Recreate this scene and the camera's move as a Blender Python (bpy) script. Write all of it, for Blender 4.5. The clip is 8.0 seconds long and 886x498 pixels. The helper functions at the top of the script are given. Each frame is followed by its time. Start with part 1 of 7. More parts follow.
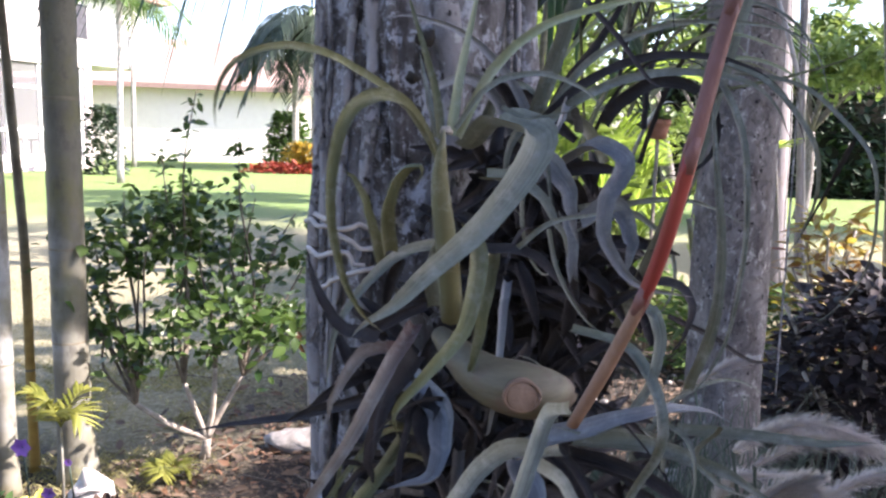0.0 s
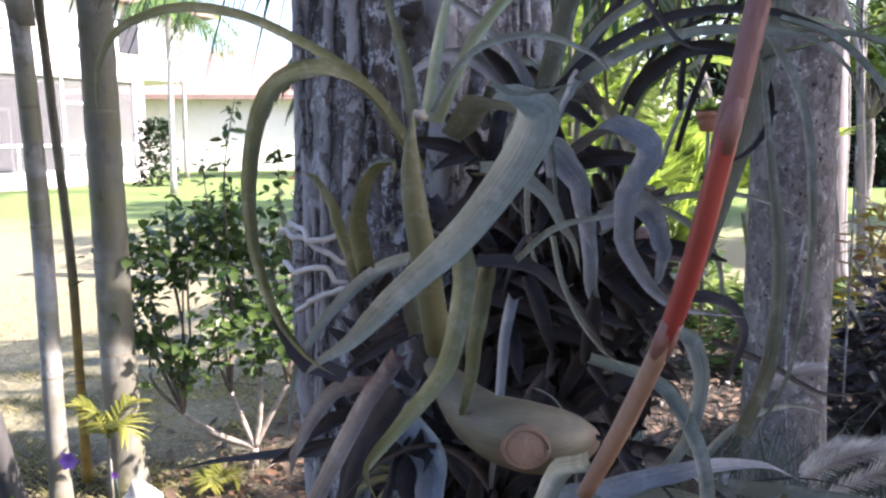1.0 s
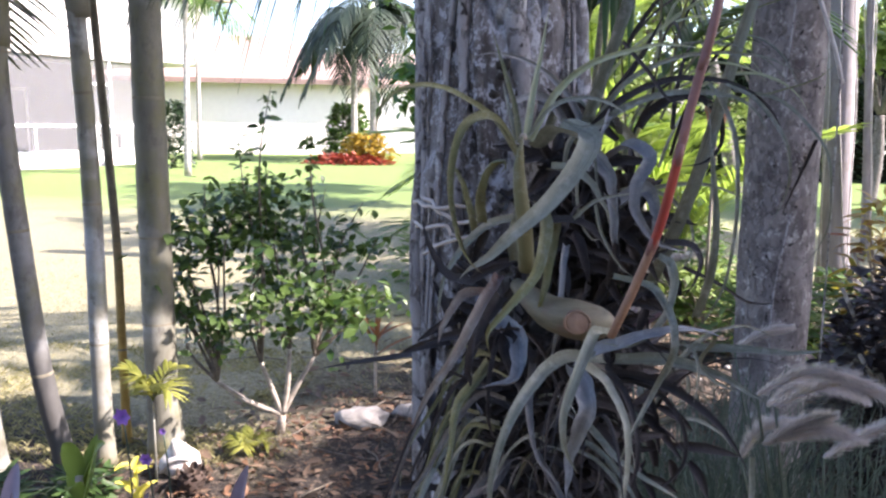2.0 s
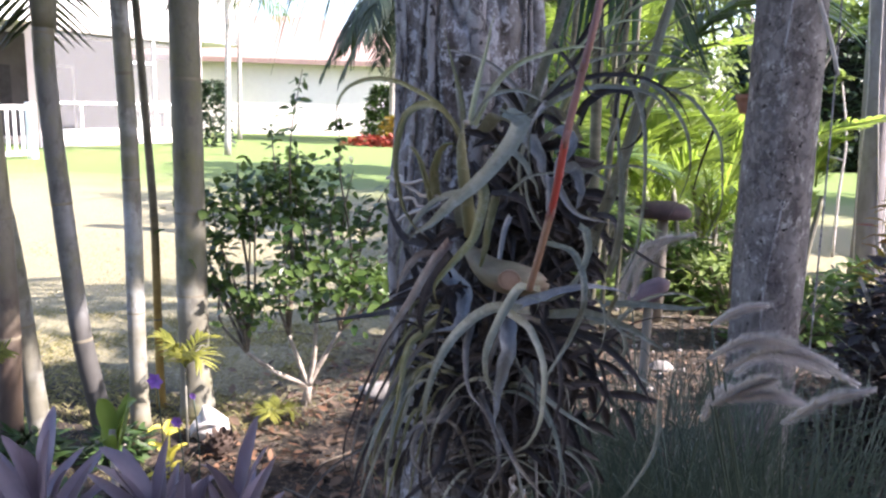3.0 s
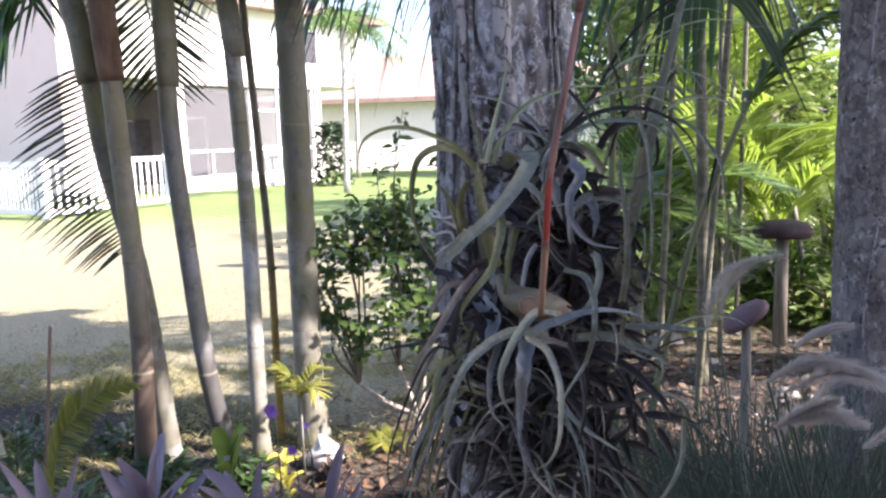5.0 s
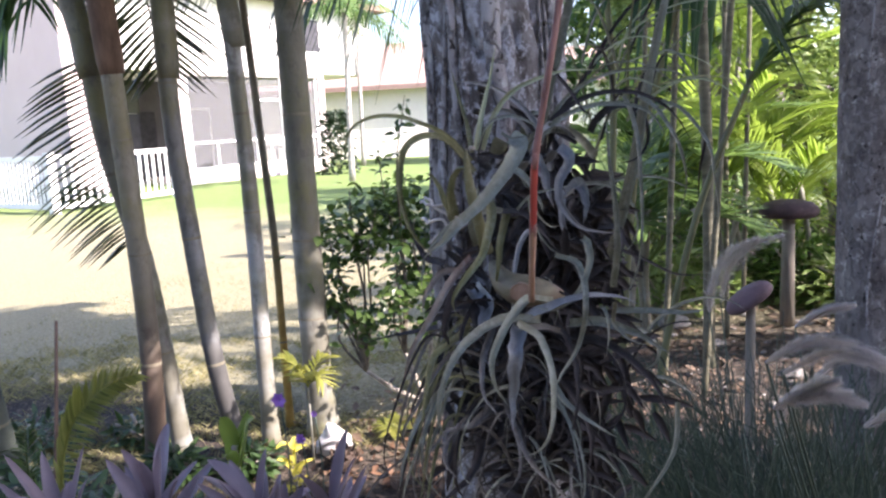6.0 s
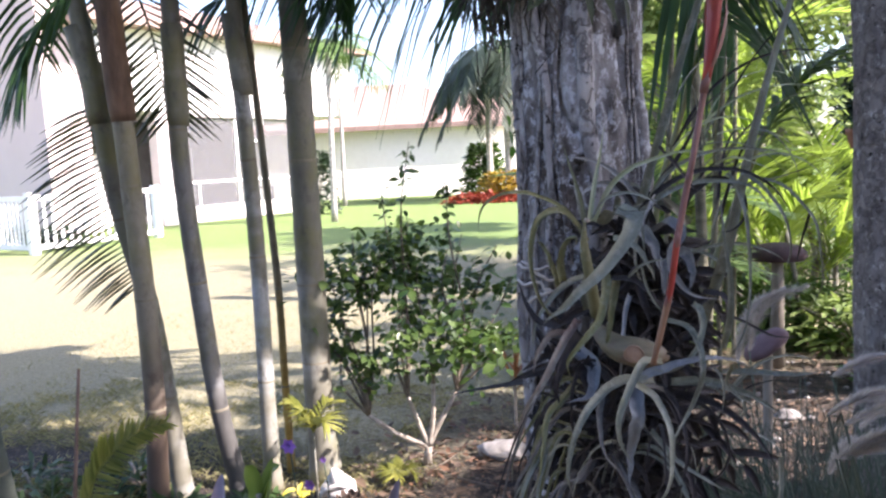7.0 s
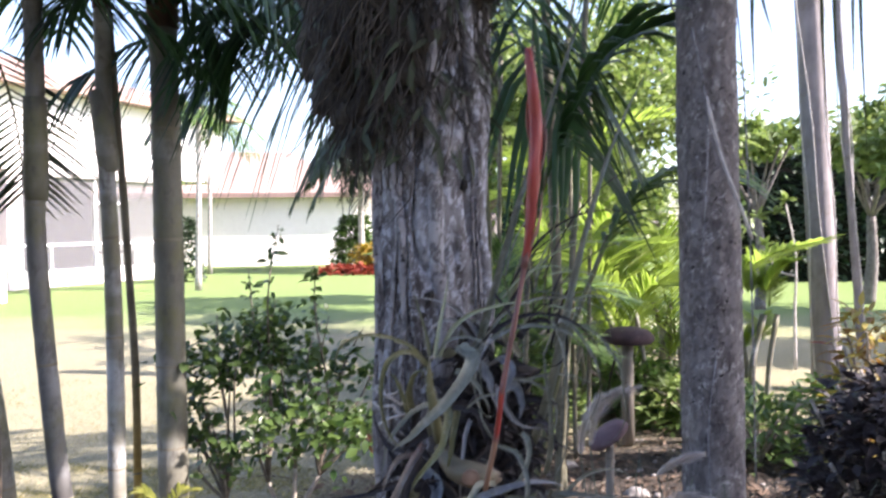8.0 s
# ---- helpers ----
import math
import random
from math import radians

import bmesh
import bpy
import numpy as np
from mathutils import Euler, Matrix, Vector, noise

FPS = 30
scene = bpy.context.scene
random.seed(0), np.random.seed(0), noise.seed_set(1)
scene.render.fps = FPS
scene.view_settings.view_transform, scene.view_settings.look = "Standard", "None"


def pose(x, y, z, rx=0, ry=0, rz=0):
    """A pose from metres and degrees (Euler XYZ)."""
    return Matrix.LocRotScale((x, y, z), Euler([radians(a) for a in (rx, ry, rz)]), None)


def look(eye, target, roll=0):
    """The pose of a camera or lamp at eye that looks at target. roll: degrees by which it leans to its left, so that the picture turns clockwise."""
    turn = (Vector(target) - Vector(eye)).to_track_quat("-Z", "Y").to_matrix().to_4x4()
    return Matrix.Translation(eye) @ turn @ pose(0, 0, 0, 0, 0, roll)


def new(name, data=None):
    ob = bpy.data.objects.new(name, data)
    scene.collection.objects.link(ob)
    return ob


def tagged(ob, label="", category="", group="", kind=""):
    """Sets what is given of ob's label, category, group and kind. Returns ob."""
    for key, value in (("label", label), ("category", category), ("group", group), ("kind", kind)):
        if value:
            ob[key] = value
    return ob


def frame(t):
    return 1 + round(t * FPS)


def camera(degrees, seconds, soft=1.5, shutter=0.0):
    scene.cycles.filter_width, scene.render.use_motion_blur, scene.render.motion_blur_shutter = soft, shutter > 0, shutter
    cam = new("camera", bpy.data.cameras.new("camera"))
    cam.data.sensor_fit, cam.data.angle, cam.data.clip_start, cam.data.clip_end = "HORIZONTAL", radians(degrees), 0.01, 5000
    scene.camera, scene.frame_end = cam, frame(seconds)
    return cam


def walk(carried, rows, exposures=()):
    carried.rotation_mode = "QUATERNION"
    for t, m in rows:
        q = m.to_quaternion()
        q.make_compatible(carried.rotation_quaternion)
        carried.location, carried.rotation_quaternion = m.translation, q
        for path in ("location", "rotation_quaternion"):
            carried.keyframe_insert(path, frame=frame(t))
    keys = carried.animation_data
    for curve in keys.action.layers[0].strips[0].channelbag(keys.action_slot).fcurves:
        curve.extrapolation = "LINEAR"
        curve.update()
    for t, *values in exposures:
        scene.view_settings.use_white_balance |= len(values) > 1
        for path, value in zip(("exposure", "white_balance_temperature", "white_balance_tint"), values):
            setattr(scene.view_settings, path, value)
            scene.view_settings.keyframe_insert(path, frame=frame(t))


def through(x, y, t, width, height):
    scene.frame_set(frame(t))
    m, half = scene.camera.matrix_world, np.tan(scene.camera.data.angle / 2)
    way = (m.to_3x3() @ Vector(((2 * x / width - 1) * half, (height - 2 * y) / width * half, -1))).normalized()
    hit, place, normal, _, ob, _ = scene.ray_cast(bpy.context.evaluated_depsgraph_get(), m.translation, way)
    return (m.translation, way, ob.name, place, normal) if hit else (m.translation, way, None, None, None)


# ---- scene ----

# ---- daylight: a warm sun from the right, a clear sky ----
SUN_AZIMUTH, SUN_HEIGHT = -6.0, 42.0
sky_world = bpy.data.worlds.new("sky")
scene.world = sky_world
sky_world.use_nodes = True
sky_nodes = sky_world.node_tree.nodes
sky_tex = sky_nodes.new("ShaderNodeTexSky")
sky_tex.sky_type, sky_tex.sun_disc = "NISHITA", False
sky_tex.sun_elevation = radians(SUN_HEIGHT)
sky_tex.sun_rotation = radians(90 - SUN_AZIMUTH)
sky_tex.air_density, sky_tex.dust_density = 1.0, 1.5
sky_nodes["Background"].inputs["Strength"].default_value = 0.125
sky_world.node_tree.links.new(sky_tex.outputs["Color"], sky_nodes["Background"].inputs["Color"])
sun = new("sun", bpy.data.lights.new("sun", "SUN"))
sun.data.energy, sun.data.angle, sun.data.color = 4.5, radians(0.55), (1.0, 0.93, 0.82)
SUN_WAY = Vector((math.cos(radians(SUN_AZIMUTH)) * math.cos(radians(SUN_HEIGHT)),
                  math.sin(radians(SUN_AZIMUTH)) * math.cos(radians(SUN_HEIGHT)), math.sin(radians(SUN_HEIGHT))))
sun.matrix_world = look(SUN_WAY * 40, (0, 0, 0))
# ---- camera: seconds, x, y, z, yaw, pitch, lean to the right ----
EXPOSURE = 2.19
cam = camera(59.0, 8.0, soft=2.4, shutter=0.2)
PATH = [
    (0, 0.000, 0.000, 1.350, -0.000, -8.284, -1.662),
    (0.5, 0.026, 0.066, 1.345, 0.414, -8.449, -0.778),
    (1, 0.024, 0.068, 1.345, 3.684, -8.204, 0.399),
    (1.5, 0.006, -0.028, 1.357, 4.238, -7.372, -0.174),
    (2, -0.012, -0.144, 1.359, 4.225, -9.126, -0.737),
    (2.2, -0.006, -0.180, 1.361, 4.65, -9.06, -1.45),
    (3.3, 0.097, -0.241, 1.365, 7.40, -10.65, -1.15),
    (3.5, 0.131, -0.255, 1.370, 7.749, -9.876, -0.754),
    (4, 0.154, -0.275, 1.376, 12.373, -8.242, 0.351),
    (4.5, 0.141, -0.265, 1.366, 12.978, -9.296, 0.583),
    (4.7, 0.131, -0.263, 1.371, 14.75, -8.35, 1.40),
    (5.8, 0.137, -0.255, 1.372, 16.39, -8.10, 2.20),
    (6, 0.143, -0.256, 1.372, 16.278, -9.155, 3.039),
    (6.5, 0.084, -0.292, 1.378, 17.353, -9.310, 3.704),
    (7, 0.045, -0.323, 1.405, 14.494, -6.346, 2.812),
    (7.5, 0.034, -0.339, 1.410, 9.535, -6.000, 1.065),
    (8, 0.073, -0.398, 1.472, 4.856, -1.490, 0.725),
]
walk(cam, [(t, pose(x, y, z, 0, 0, yaw) @ pose(0, 0, 0, 90 + pitch, 0, 0) @ pose(0, 0, 0, 0, 0, -lean))
           for t, x, y, z, yaw, pitch, lean in PATH],
     exposures=[(0.0, EXPOSURE + 0.08, 6330, 24.5), (2.5, EXPOSURE + 0.03, 6330, 24.5), (4.5, EXPOSURE - 0.02, 6330, 24.5), (6.0, EXPOSURE - 0.12, 6330, 24.5), (8.0, EXPOSURE - 0.1, 6330, 24.5)])

# ---- building tools ----


class Geo:
    """Collects vertices and faces in world metres."""

    def __init__(self):
        self.v, self.f, self.smooth, self.uv = [], [], True, {}

    def tube(self, pts, radii, n=8, cap=True, bump=None):
        start = len(self.v)
        pts = [Vector(p) for p in pts]
        up = Vector((0.13, 0.99, 0.05))
        for i, p in enumerate(pts):
            way = (pts[min(i + 1, len(pts) - 1)] - pts[max(i - 1, 0)]).normalized()
            side = way.cross(up)
            if side.length < 0.1:
                side = way.cross(Vector((1, 0, 0)))
            side.normalize()
            back = way.cross(side)
            for k in range(n):
                a = 2 * math.pi * k / n
                r = radii[i] * (bump(p, a) if bump else 1.0)
                self.v.append(p + r * (math.cos(a) * side + math.sin(a) * back))
        for i in range(len(pts) - 1):
            for k in range(n):
                a, b = start + i * n + k, start + i * n + (k + 1) % n
                self.f.append((a, b, b + n, a + n))
        if cap:
            self.f.append(tuple(start + k for k in reversed(range(n))))
            self.f.append(tuple(start + (len(pts) - 1) * n + k for k in range(n)))
        return self

    def ribbon(self, pts, widths, face=(0, -1, 0.3), cup=0.25, across=4, wave=0.0, twist=0.0):
        """A leaf: a strip along pts, channelled by cup, whose upper side looks towards face."""
        start = len(self.v)
        pts = [Vector(p) for p in pts]
        face = Vector(face)
        last = None
        for i, p in enumerate(pts):
            way = (pts[min(i + 1, len(pts) - 1)] - pts[max(i - 1, 0)]).normalized()
            side = way.cross(face if last is None else last)
            if side.length < 1e-3:
                side = way.orthogonal()
            side.normalize()
            up = side.cross(way).normalized()
            if last is not None and up.dot(last) < 0:
                up, side = -up, -side
            last = up
            if twist:
                turn = Matrix.Rotation(twist * i / len(pts), 3, way)
                side, up = turn @ side, turn @ up
            for k in range(across + 1):
                s = k / across * 2 - 1
                lift = cup * widths[i] * (s * s - 0.4) + wave * widths[i] * math.sin(i * 1.7 + k)
                self.uv[len(self.v)] = (k / across, i / (len(pts) - 1))
                self.v.append(p + side * (s * widths[i] / 2) + up * lift)
        n = across + 1
        for i in range(len(pts) - 1):
            for k in range(across):
                a = start + i * n + k
                self.f.append((a, a + 1, a + n + 1, a + n))
        return self

    def blade(self, base, way, length, width, up=(0, 0, 1), fold=0.25, droop=0.15):
        """One small pointed leaf of six faces."""
        base, way, up = Vector(base), Vector(way).normalized(), Vector(up)
        side = way.cross(up)
        if side.length < 1e-3:
            side = way.orthogonal()
        side.normalize()
        up = side.cross(way)
        s = len(self.v)
        for d, w in ((0.0, 0.06), (0.35, 1.0), (0.7, 0.75), (1.0, 0.02)):
            mid = base + way * (length * d) - up * (droop * length * d * d)
            self.v += [mid - side * (w * width / 2) + up * (fold * w * width / 2), mid, mid + side * (w * width / 2) + up * (fold * w * width / 2)]
        for i in range(3):
            a = s + 3 * i
            self.f += [(a, a + 1, a + 4, a + 3), (a + 1, a + 2, a + 5, a + 4)]
        return self

    def box(self, lo, hi, turn=None, at=(0, 0, 0)):
        s = len(self.v)
        for x in (lo[0], hi[0]):
            for y in (lo[1], hi[1]):
                for z in (lo[2], hi[2]):
                    p = Vector((x, y, z))
                    self.v.append((turn @ p if turn else p) + Vector(at))
        self.f += [(s, s + 1, s + 3, s + 2), (s + 4, s + 6, s + 7, s + 5), (s, s + 4, s + 5, s + 1),
                   (s + 2, s + 3, s + 7, s + 6), (s, s + 2, s + 6, s + 4), (s + 1, s + 5, s + 7, s + 3)]
        return self

    def lump(self, at, size, n=10, rough=0.25, seed=0.0):
        """An uneven stone or clump."""
        s, at = len(self.v), Vector(at)
        rows = max(4, n // 2)
        for i in range(rows + 1):
            th = math.pi * i / rows
            for k in range(n):
                a = 2 * math.pi * k / n
                d = Vector((math.sin(th) * math.cos(a), math.sin(th) * math.sin(a), math.cos(th)))
                r = 1 + rough * noise.noise(d * 1.8 + Vector((seed, seed * 2, 0)))
                self.v.append(at + Vector((d.x * size[0], d.y * size[1], d.z * size[2])) * r)
        for i in range(rows):
            for k in range(n):
                a, b = s + i * n + k, s + i * n + (k + 1) % n
                self.f.append((a, b, b + n, a + n) if i else (a, b + n, a + n))
        return self

    def mesh(self, name, off=(0, 0, 0)):
        off = Vector(off)
        me = bpy.data.meshes.new(name)
        me.from_pydata([tuple(Vector(p) - off) for p in self.v], [], self.f)
        if self.smooth:
            me.polygons.foreach_set("use_smooth", [True] * len(me.polygons))
        if self.uv:
            layer = me.uv_layers.new(name="UVMap")
            for loop in me.loops:
                layer.data[loop.index].uv = self.uv.get(loop.vertex_index, (0.5, 0.0))
        me.validate()
        return me


def spline(ctrl, n=14):
    """Points along a smooth curve through the control points."""
    c = [Vector(p) for p in ctrl]
    c = [c[0] * 2 - c[1]] + c + [c[-1] * 2 - c[-2]]
    out = []
    for j in range(n):
        u = j / (n - 1) * (len(c) - 3)
        i = min(int(u), len(c) - 4)
        t = u - i
        a, b, d, e = c[i:i + 4]
        out.append(0.5 * ((2 * b) + (d - a) * t + (2 * a - 5 * b + 4 * d - e) * t * t + (3 * b - a - 3 * d + e) * t * t * t))
    return out


HOME = {}


def thing(name, at, label, category, group="", kind=""):
    """An Empty at the base of a thing, which parents its parts."""
    ob = new(name)
    ob.location = at
    ob.empty_display_size = 0.1
    HOME[ob] = Vector(at)
    return tagged(ob, label, category, group, kind)


def part(name, geo, material, parent, label="", kind=""):
    """One mesh under a thing or a part."""
    ob = new(name, geo.mesh(name, HOME[parent]))
    ob.data.materials.append(material)
    ob.parent = parent
    HOME[ob] = HOME[parent]
    return tagged(ob, label, kind=kind)


def single(name, geo, material, at, label, category, group="", kind=""):
    """A thing that is one mesh."""
    ob = new(name, geo.mesh(name, at))
    ob.location = at
    ob.data.materials.append(material)
    HOME[ob] = Vector(at)
    return tagged(ob, label, category, group, kind)


# ---- materials ----
def mat(name):
    m = bpy.data.materials.new(name)
    m.use_nodes = True
    return m, m.node_tree.nodes, m.node_tree.links, m.node_tree.nodes["Principled BSDF"]


def ramp(nodes, stops):
    r = nodes.new("ShaderNodeValToRGB")
    e = r.color_ramp.elements
    while len(e) < len(stops):
        e.new(0.5)
    for el, (p, c) in zip(e, stops):
        el.position, el.color = p, (*c, 1)
    return r


def noise_at(nodes, links, scale, stretch=(1, 1, 1), detail=6.0, rough=0.6, coord="Object"):
    tc = nodes.new("ShaderNodeTexCoord")
    mp = nodes.new("ShaderNodeMapping")
    mp.inputs["Scale"].default_value = stretch
    nz = nodes.new("ShaderNodeTexNoise")
    nz.inputs["Scale"].default_value, nz.inputs["Detail"].default_value = scale, detail
    nz.inputs["Roughness"].default_value = rough
    links.new(tc.outputs[coord], mp.inputs["Vector"])
    links.new(mp.outputs["Vector"], nz.inputs["Vector"])
    return nz


def mixed(nodes, links, a, b, fac, kind="MIX"):
    mx = nodes.new("ShaderNodeMix")
    mx.data_type, mx.blend_type = "RGBA", kind
    if isinstance(fac, float):
        mx.inputs[0].default_value = fac
    else:
        links.new(fac, mx.inputs[0])
    for n, s in ((6, a), (7, b)):
        if isinstance(s, tuple):
            mx.inputs[n].default_value = (*s, 1)
        else:
            links.new(s, mx.inputs[n])
    return mx.outputs[2]


def bumped(nodes, links, bsdf, height, strength, distance):
    b = nodes.new("ShaderNodeBump")
    b.inputs["Strength"].default_value, b.inputs["Distance"].default_value = strength, distance
    links.new(height, b.inputs["Height"])
    links.new(b.outputs["Normal"], bsdf.inputs["Normal"])


def rough_mat(name, dark, light, scale=20.0, stretch=(1, 1, 1), roughness=0.8, bump=0.4, distance=0.01, spot=None, spot_scale=5.0, spot_at=(0.55, 0.65), coord="Object"):
    """A surface with grain at one scale and patches at another."""
    m, nodes, links, bsdf = mat(name)
    a = noise_at(nodes, links, scale, stretch, coord=coord)
    r = ramp(nodes, [(0.3, dark), (0.7, light)])
    links.new(a.outputs["Fac"], r.inputs["Fac"])
    colour = r.outputs["Color"]
    if spot:
        b = noise_at(nodes, links, spot_scale, coord=coord, rough=0.7)
        s = ramp(nodes, [(spot_at[0], (0, 0, 0)), (spot_at[1], (1, 1, 1))])
        links.new(b.outputs["Fac"], s.inputs["Fac"])
        colour = mixed(nodes, links, colour, spot, s.outputs["Color"])
    links.new(colour, bsdf.inputs["Base Color"])
    bsdf.inputs["Roughness"].default_value = roughness
    bumped(nodes, links, bsdf, a.outputs["Fac"], bump, distance)
    return m


def leaf_mat(name, dark, light, through=0.35, roughness=0.45, scale=6.0, glow=None, stretch=(1, 1, 1), wear=None):
    """A leaf: gloss above, and light that shines through its blade."""
    m, nodes, links, bsdf = mat(name)
    a = noise_at(nodes, links, scale, stretch)
    geo_info = nodes.new("ShaderNodeNewGeometry")
    addn = nodes.new("ShaderNodeMath")
    addn.operation = "MULTIPLY_ADD"
    links.new(geo_info.outputs["Random Per Island"], addn.inputs[0])
    addn.inputs[1].default_value = 0.5
    links.new(a.outputs["Fac"], addn.inputs[2])
    r = ramp(nodes, [(0.4, dark), (1.0, light)])
    links.new(addn.outputs[0], r.inputs["Fac"])
    colour = r.outputs["Color"]
    if wear:
        w = noise_at(nodes, links, 11.0, rough=0.7)
        ws = ramp(nodes, [(0.56, (0, 0, 0)), (0.7, (1, 1, 1))])
        links.new(w.outputs["Fac"], ws.inputs["Fac"])
        colour = mixed(nodes, links, colour, wear, ws.outputs["Color"])
    links.new(colour, bsdf.inputs["Base Color"])
    bsdf.inputs["Roughness"].default_value = roughness
    tr = nodes.new("ShaderNodeBsdfTranslucent")
    glowing = mixed(nodes, links, colour, glow or (1.0, 1.0, 0.45), 0.5, "MULTIPLY") if not glow else mixed(nodes, links, colour, glow, 0.6)
    links.new(glowing, tr.inputs["Color"])
    mx = nodes.new("ShaderNodeMixShader")
    mx.inputs[0].default_value = through
    links.new(bsdf.outputs[0], mx.inputs[1])
    links.new(tr.outputs[0], mx.inputs[2])
    links.new(mx.outputs[0], nodes["Material Output"].inputs["Surface"])
    return m


def bark_mat(name, dark, middle, pale, lichen, crack=0.12, scale=18.0, depth=0.6):
    """Bark: patches of three greys, long dark cracks, pale lichen, small pits."""
    m, nodes, links, bsdf = mat(name)
    patch = noise_at(nodes, links, scale * 0.8, (1, 1, 0.55), 8, 0.7)
    tone = ramp(nodes, [(0.3, dark), (0.47, middle), (0.68, pale)])
    links.new(patch.outputs["Fac"], tone.inputs["Fac"])
    moss = noise_at(nodes, links, scale * 1.9, (1, 1, 0.8), 8, 0.75)
    mo = ramp(nodes, [(0.55, (0, 0, 0)), (0.62, (1, 1, 1))])
    links.new(moss.outputs["Fac"], mo.inputs["Fac"])
    colour = mixed(nodes, links, tone.outputs["Color"], lichen, mo.outputs["Color"])
    line = noise_at(nodes, links, scale * 1.6, (1, 1, crack), 5, 0.6)
    cr = ramp(nodes, [(0.455, (0, 0, 0)), (0.485, (1, 1, 1)), (0.5, (1, 1, 1)), (0.53, (0, 0, 0))])
    links.new(line.outputs["Fac"], cr.inputs["Fac"])
    thin = mixed(nodes, links, (0.0, 0.0, 0.0), cr.outputs["Color"], depth)
    colour = mixed(nodes, links, colour, tuple(c * 0.4 for c in dark), thin)
    pit = noise_at(nodes, links, scale * 3.2, (1, 1, 0.9), 3, 0.5)
    pr = ramp(nodes, [(0.3, (1, 1, 1)), (0.36, (0, 0, 0))])
    links.new(pit.outputs["Fac"], pr.inputs["Fac"])
    colour = mixed(nodes, links, colour, (0.02, 0.017, 0.016), pr.outputs["Color"])
    links.new(colour, bsdf.inputs["Base Color"])
    bsdf.inputs["Roughness"].default_value = 0.92
    high = nodes.new("ShaderNodeMath")
    high.operation = "SUBTRACT"
    links.new(moss.outputs["Fac"], high.inputs[0])
    links.new(cr.outputs["Color"], high.inputs[1])
    bumped(nodes, links, bsdf, high.outputs[0], 0.8, 0.006)
    return m


def strap_mat(name, foot, dark, light, tip, through=0.12, roughness=0.55, scurf=0.35):
    """A strap leaf: streaks along the blade, pale scurf, a foot and a withered tip of other colours."""
    m, nodes, links, bsdf = mat(name)
    uv = nodes.new("ShaderNodeTexCoord")
    sep = nodes.new("ShaderNodeSeparateXYZ")
    links.new(uv.outputs["UV"], sep.inputs[0])
    mp = nodes.new("ShaderNodeMapping")
    mp.inputs["Scale"].default_value = (16, 1.6, 1)
    info = nodes.new("ShaderNodeObjectInfo")
    links.new(uv.outputs["UV"], mp.inputs["Vector"])
    links.new(info.outputs["Random"], mp.inputs["Location"])
    streak = nodes.new("ShaderNodeTexNoise")
    streak.inputs["Scale"].default_value, streak.inputs["Detail"].default_value = 1.0, 4
    links.new(mp.outputs["Vector"], streak.inputs["Vector"])
    blot = noise_at(nodes, links, 45, (1, 1, 1), 7, 0.7)
    add = nodes.new("ShaderNodeMath")
    add.operation = "ADD"
    links.new(streak.outputs["Fac"], add.inputs[0])
    links.new(blot.outputs["Fac"], add.inputs[1])
    more = nodes.new("ShaderNodeMath")
    more.operation = "MULTIPLY_ADD"
    links.new(info.outputs["Random"], more.inputs[0])
    more.inputs[1].default_value = 0.34
    links.new(add.outputs[0], more.inputs[2])
    tone = ramp(nodes, [(0.42, dark), (0.72, light)])
    half = nodes.new("ShaderNodeMath")
    half.operation = "MULTIPLY"
    half.inputs[1].default_value = 0.5
    links.new(more.outputs[0], half.inputs[0])
    links.new(half.outputs[0], tone.inputs["Fac"])
    ends = ramp(nodes, [(0.0, (1, 1, 1)), (0.3, (0, 0, 0))])
    links.new(sep.outputs["Y"], ends.inputs["Fac"])
    colour = mixed(nodes, links, tone.outputs["Color"], foot, ends.outputs["Color"])
    tips = nodes.new("ShaderNodeMath")
    tips.operation = "MULTIPLY_ADD"
    links.new(blot.outputs["Fac"], tips.inputs[0])
    tips.inputs[1].default_value = 0.5
    links.new(sep.outputs["Y"], tips.inputs[2])
    tr_ = ramp(nodes, [(0.98, (0, 0, 0)), (1.0, (1, 1, 1))])
    tr_.color_ramp.elements[0].position = 0.86
    scale_it = nodes.new("ShaderNodeMath")
    scale_it.operation = "MULTIPLY"
    scale_it.inputs[1].default_value = 0.75
    links.new(tips.outputs[0], scale_it.inputs[0])
    links.new(scale_it.outputs[0], tr_.inputs["Fac"])
    colour = mixed(nodes, links, colour, tip, tr_.outputs["Color"])
    dust = noise_at(nodes, links, 130, (1, 1, 1), 4, 0.7)
    du = ramp(nodes, [(0.5, (0, 0, 0)), (0.75, (scurf, scurf, scurf))])
    links.new(dust.outputs["Fac"], du.inputs["Fac"])
    colour = mixed(nodes, links, colour, (0.5, 0.52, 0.5), du.outputs["Color"])
    links.new(colour, bsdf.inputs["Base Color"])
    bsdf.inputs["Roughness"].default_value = roughness
    bumped(nodes, links, bsdf, streak.outputs["Fac"], 0.35, 0.002)
    shine = nodes.new("ShaderNodeBsdfTranslucent")
    links.new(colour, shine.inputs["Color"])
    mx = nodes.new("ShaderNodeMixShader")
    mx.inputs[0].default_value = through
    links.new(bsdf.outputs[0], mx.inputs[1])
    links.new(shine.outputs[0], mx.inputs[2])
    links.new(mx.outputs[0], nodes["Material Output"].inputs["Surface"])
    return m


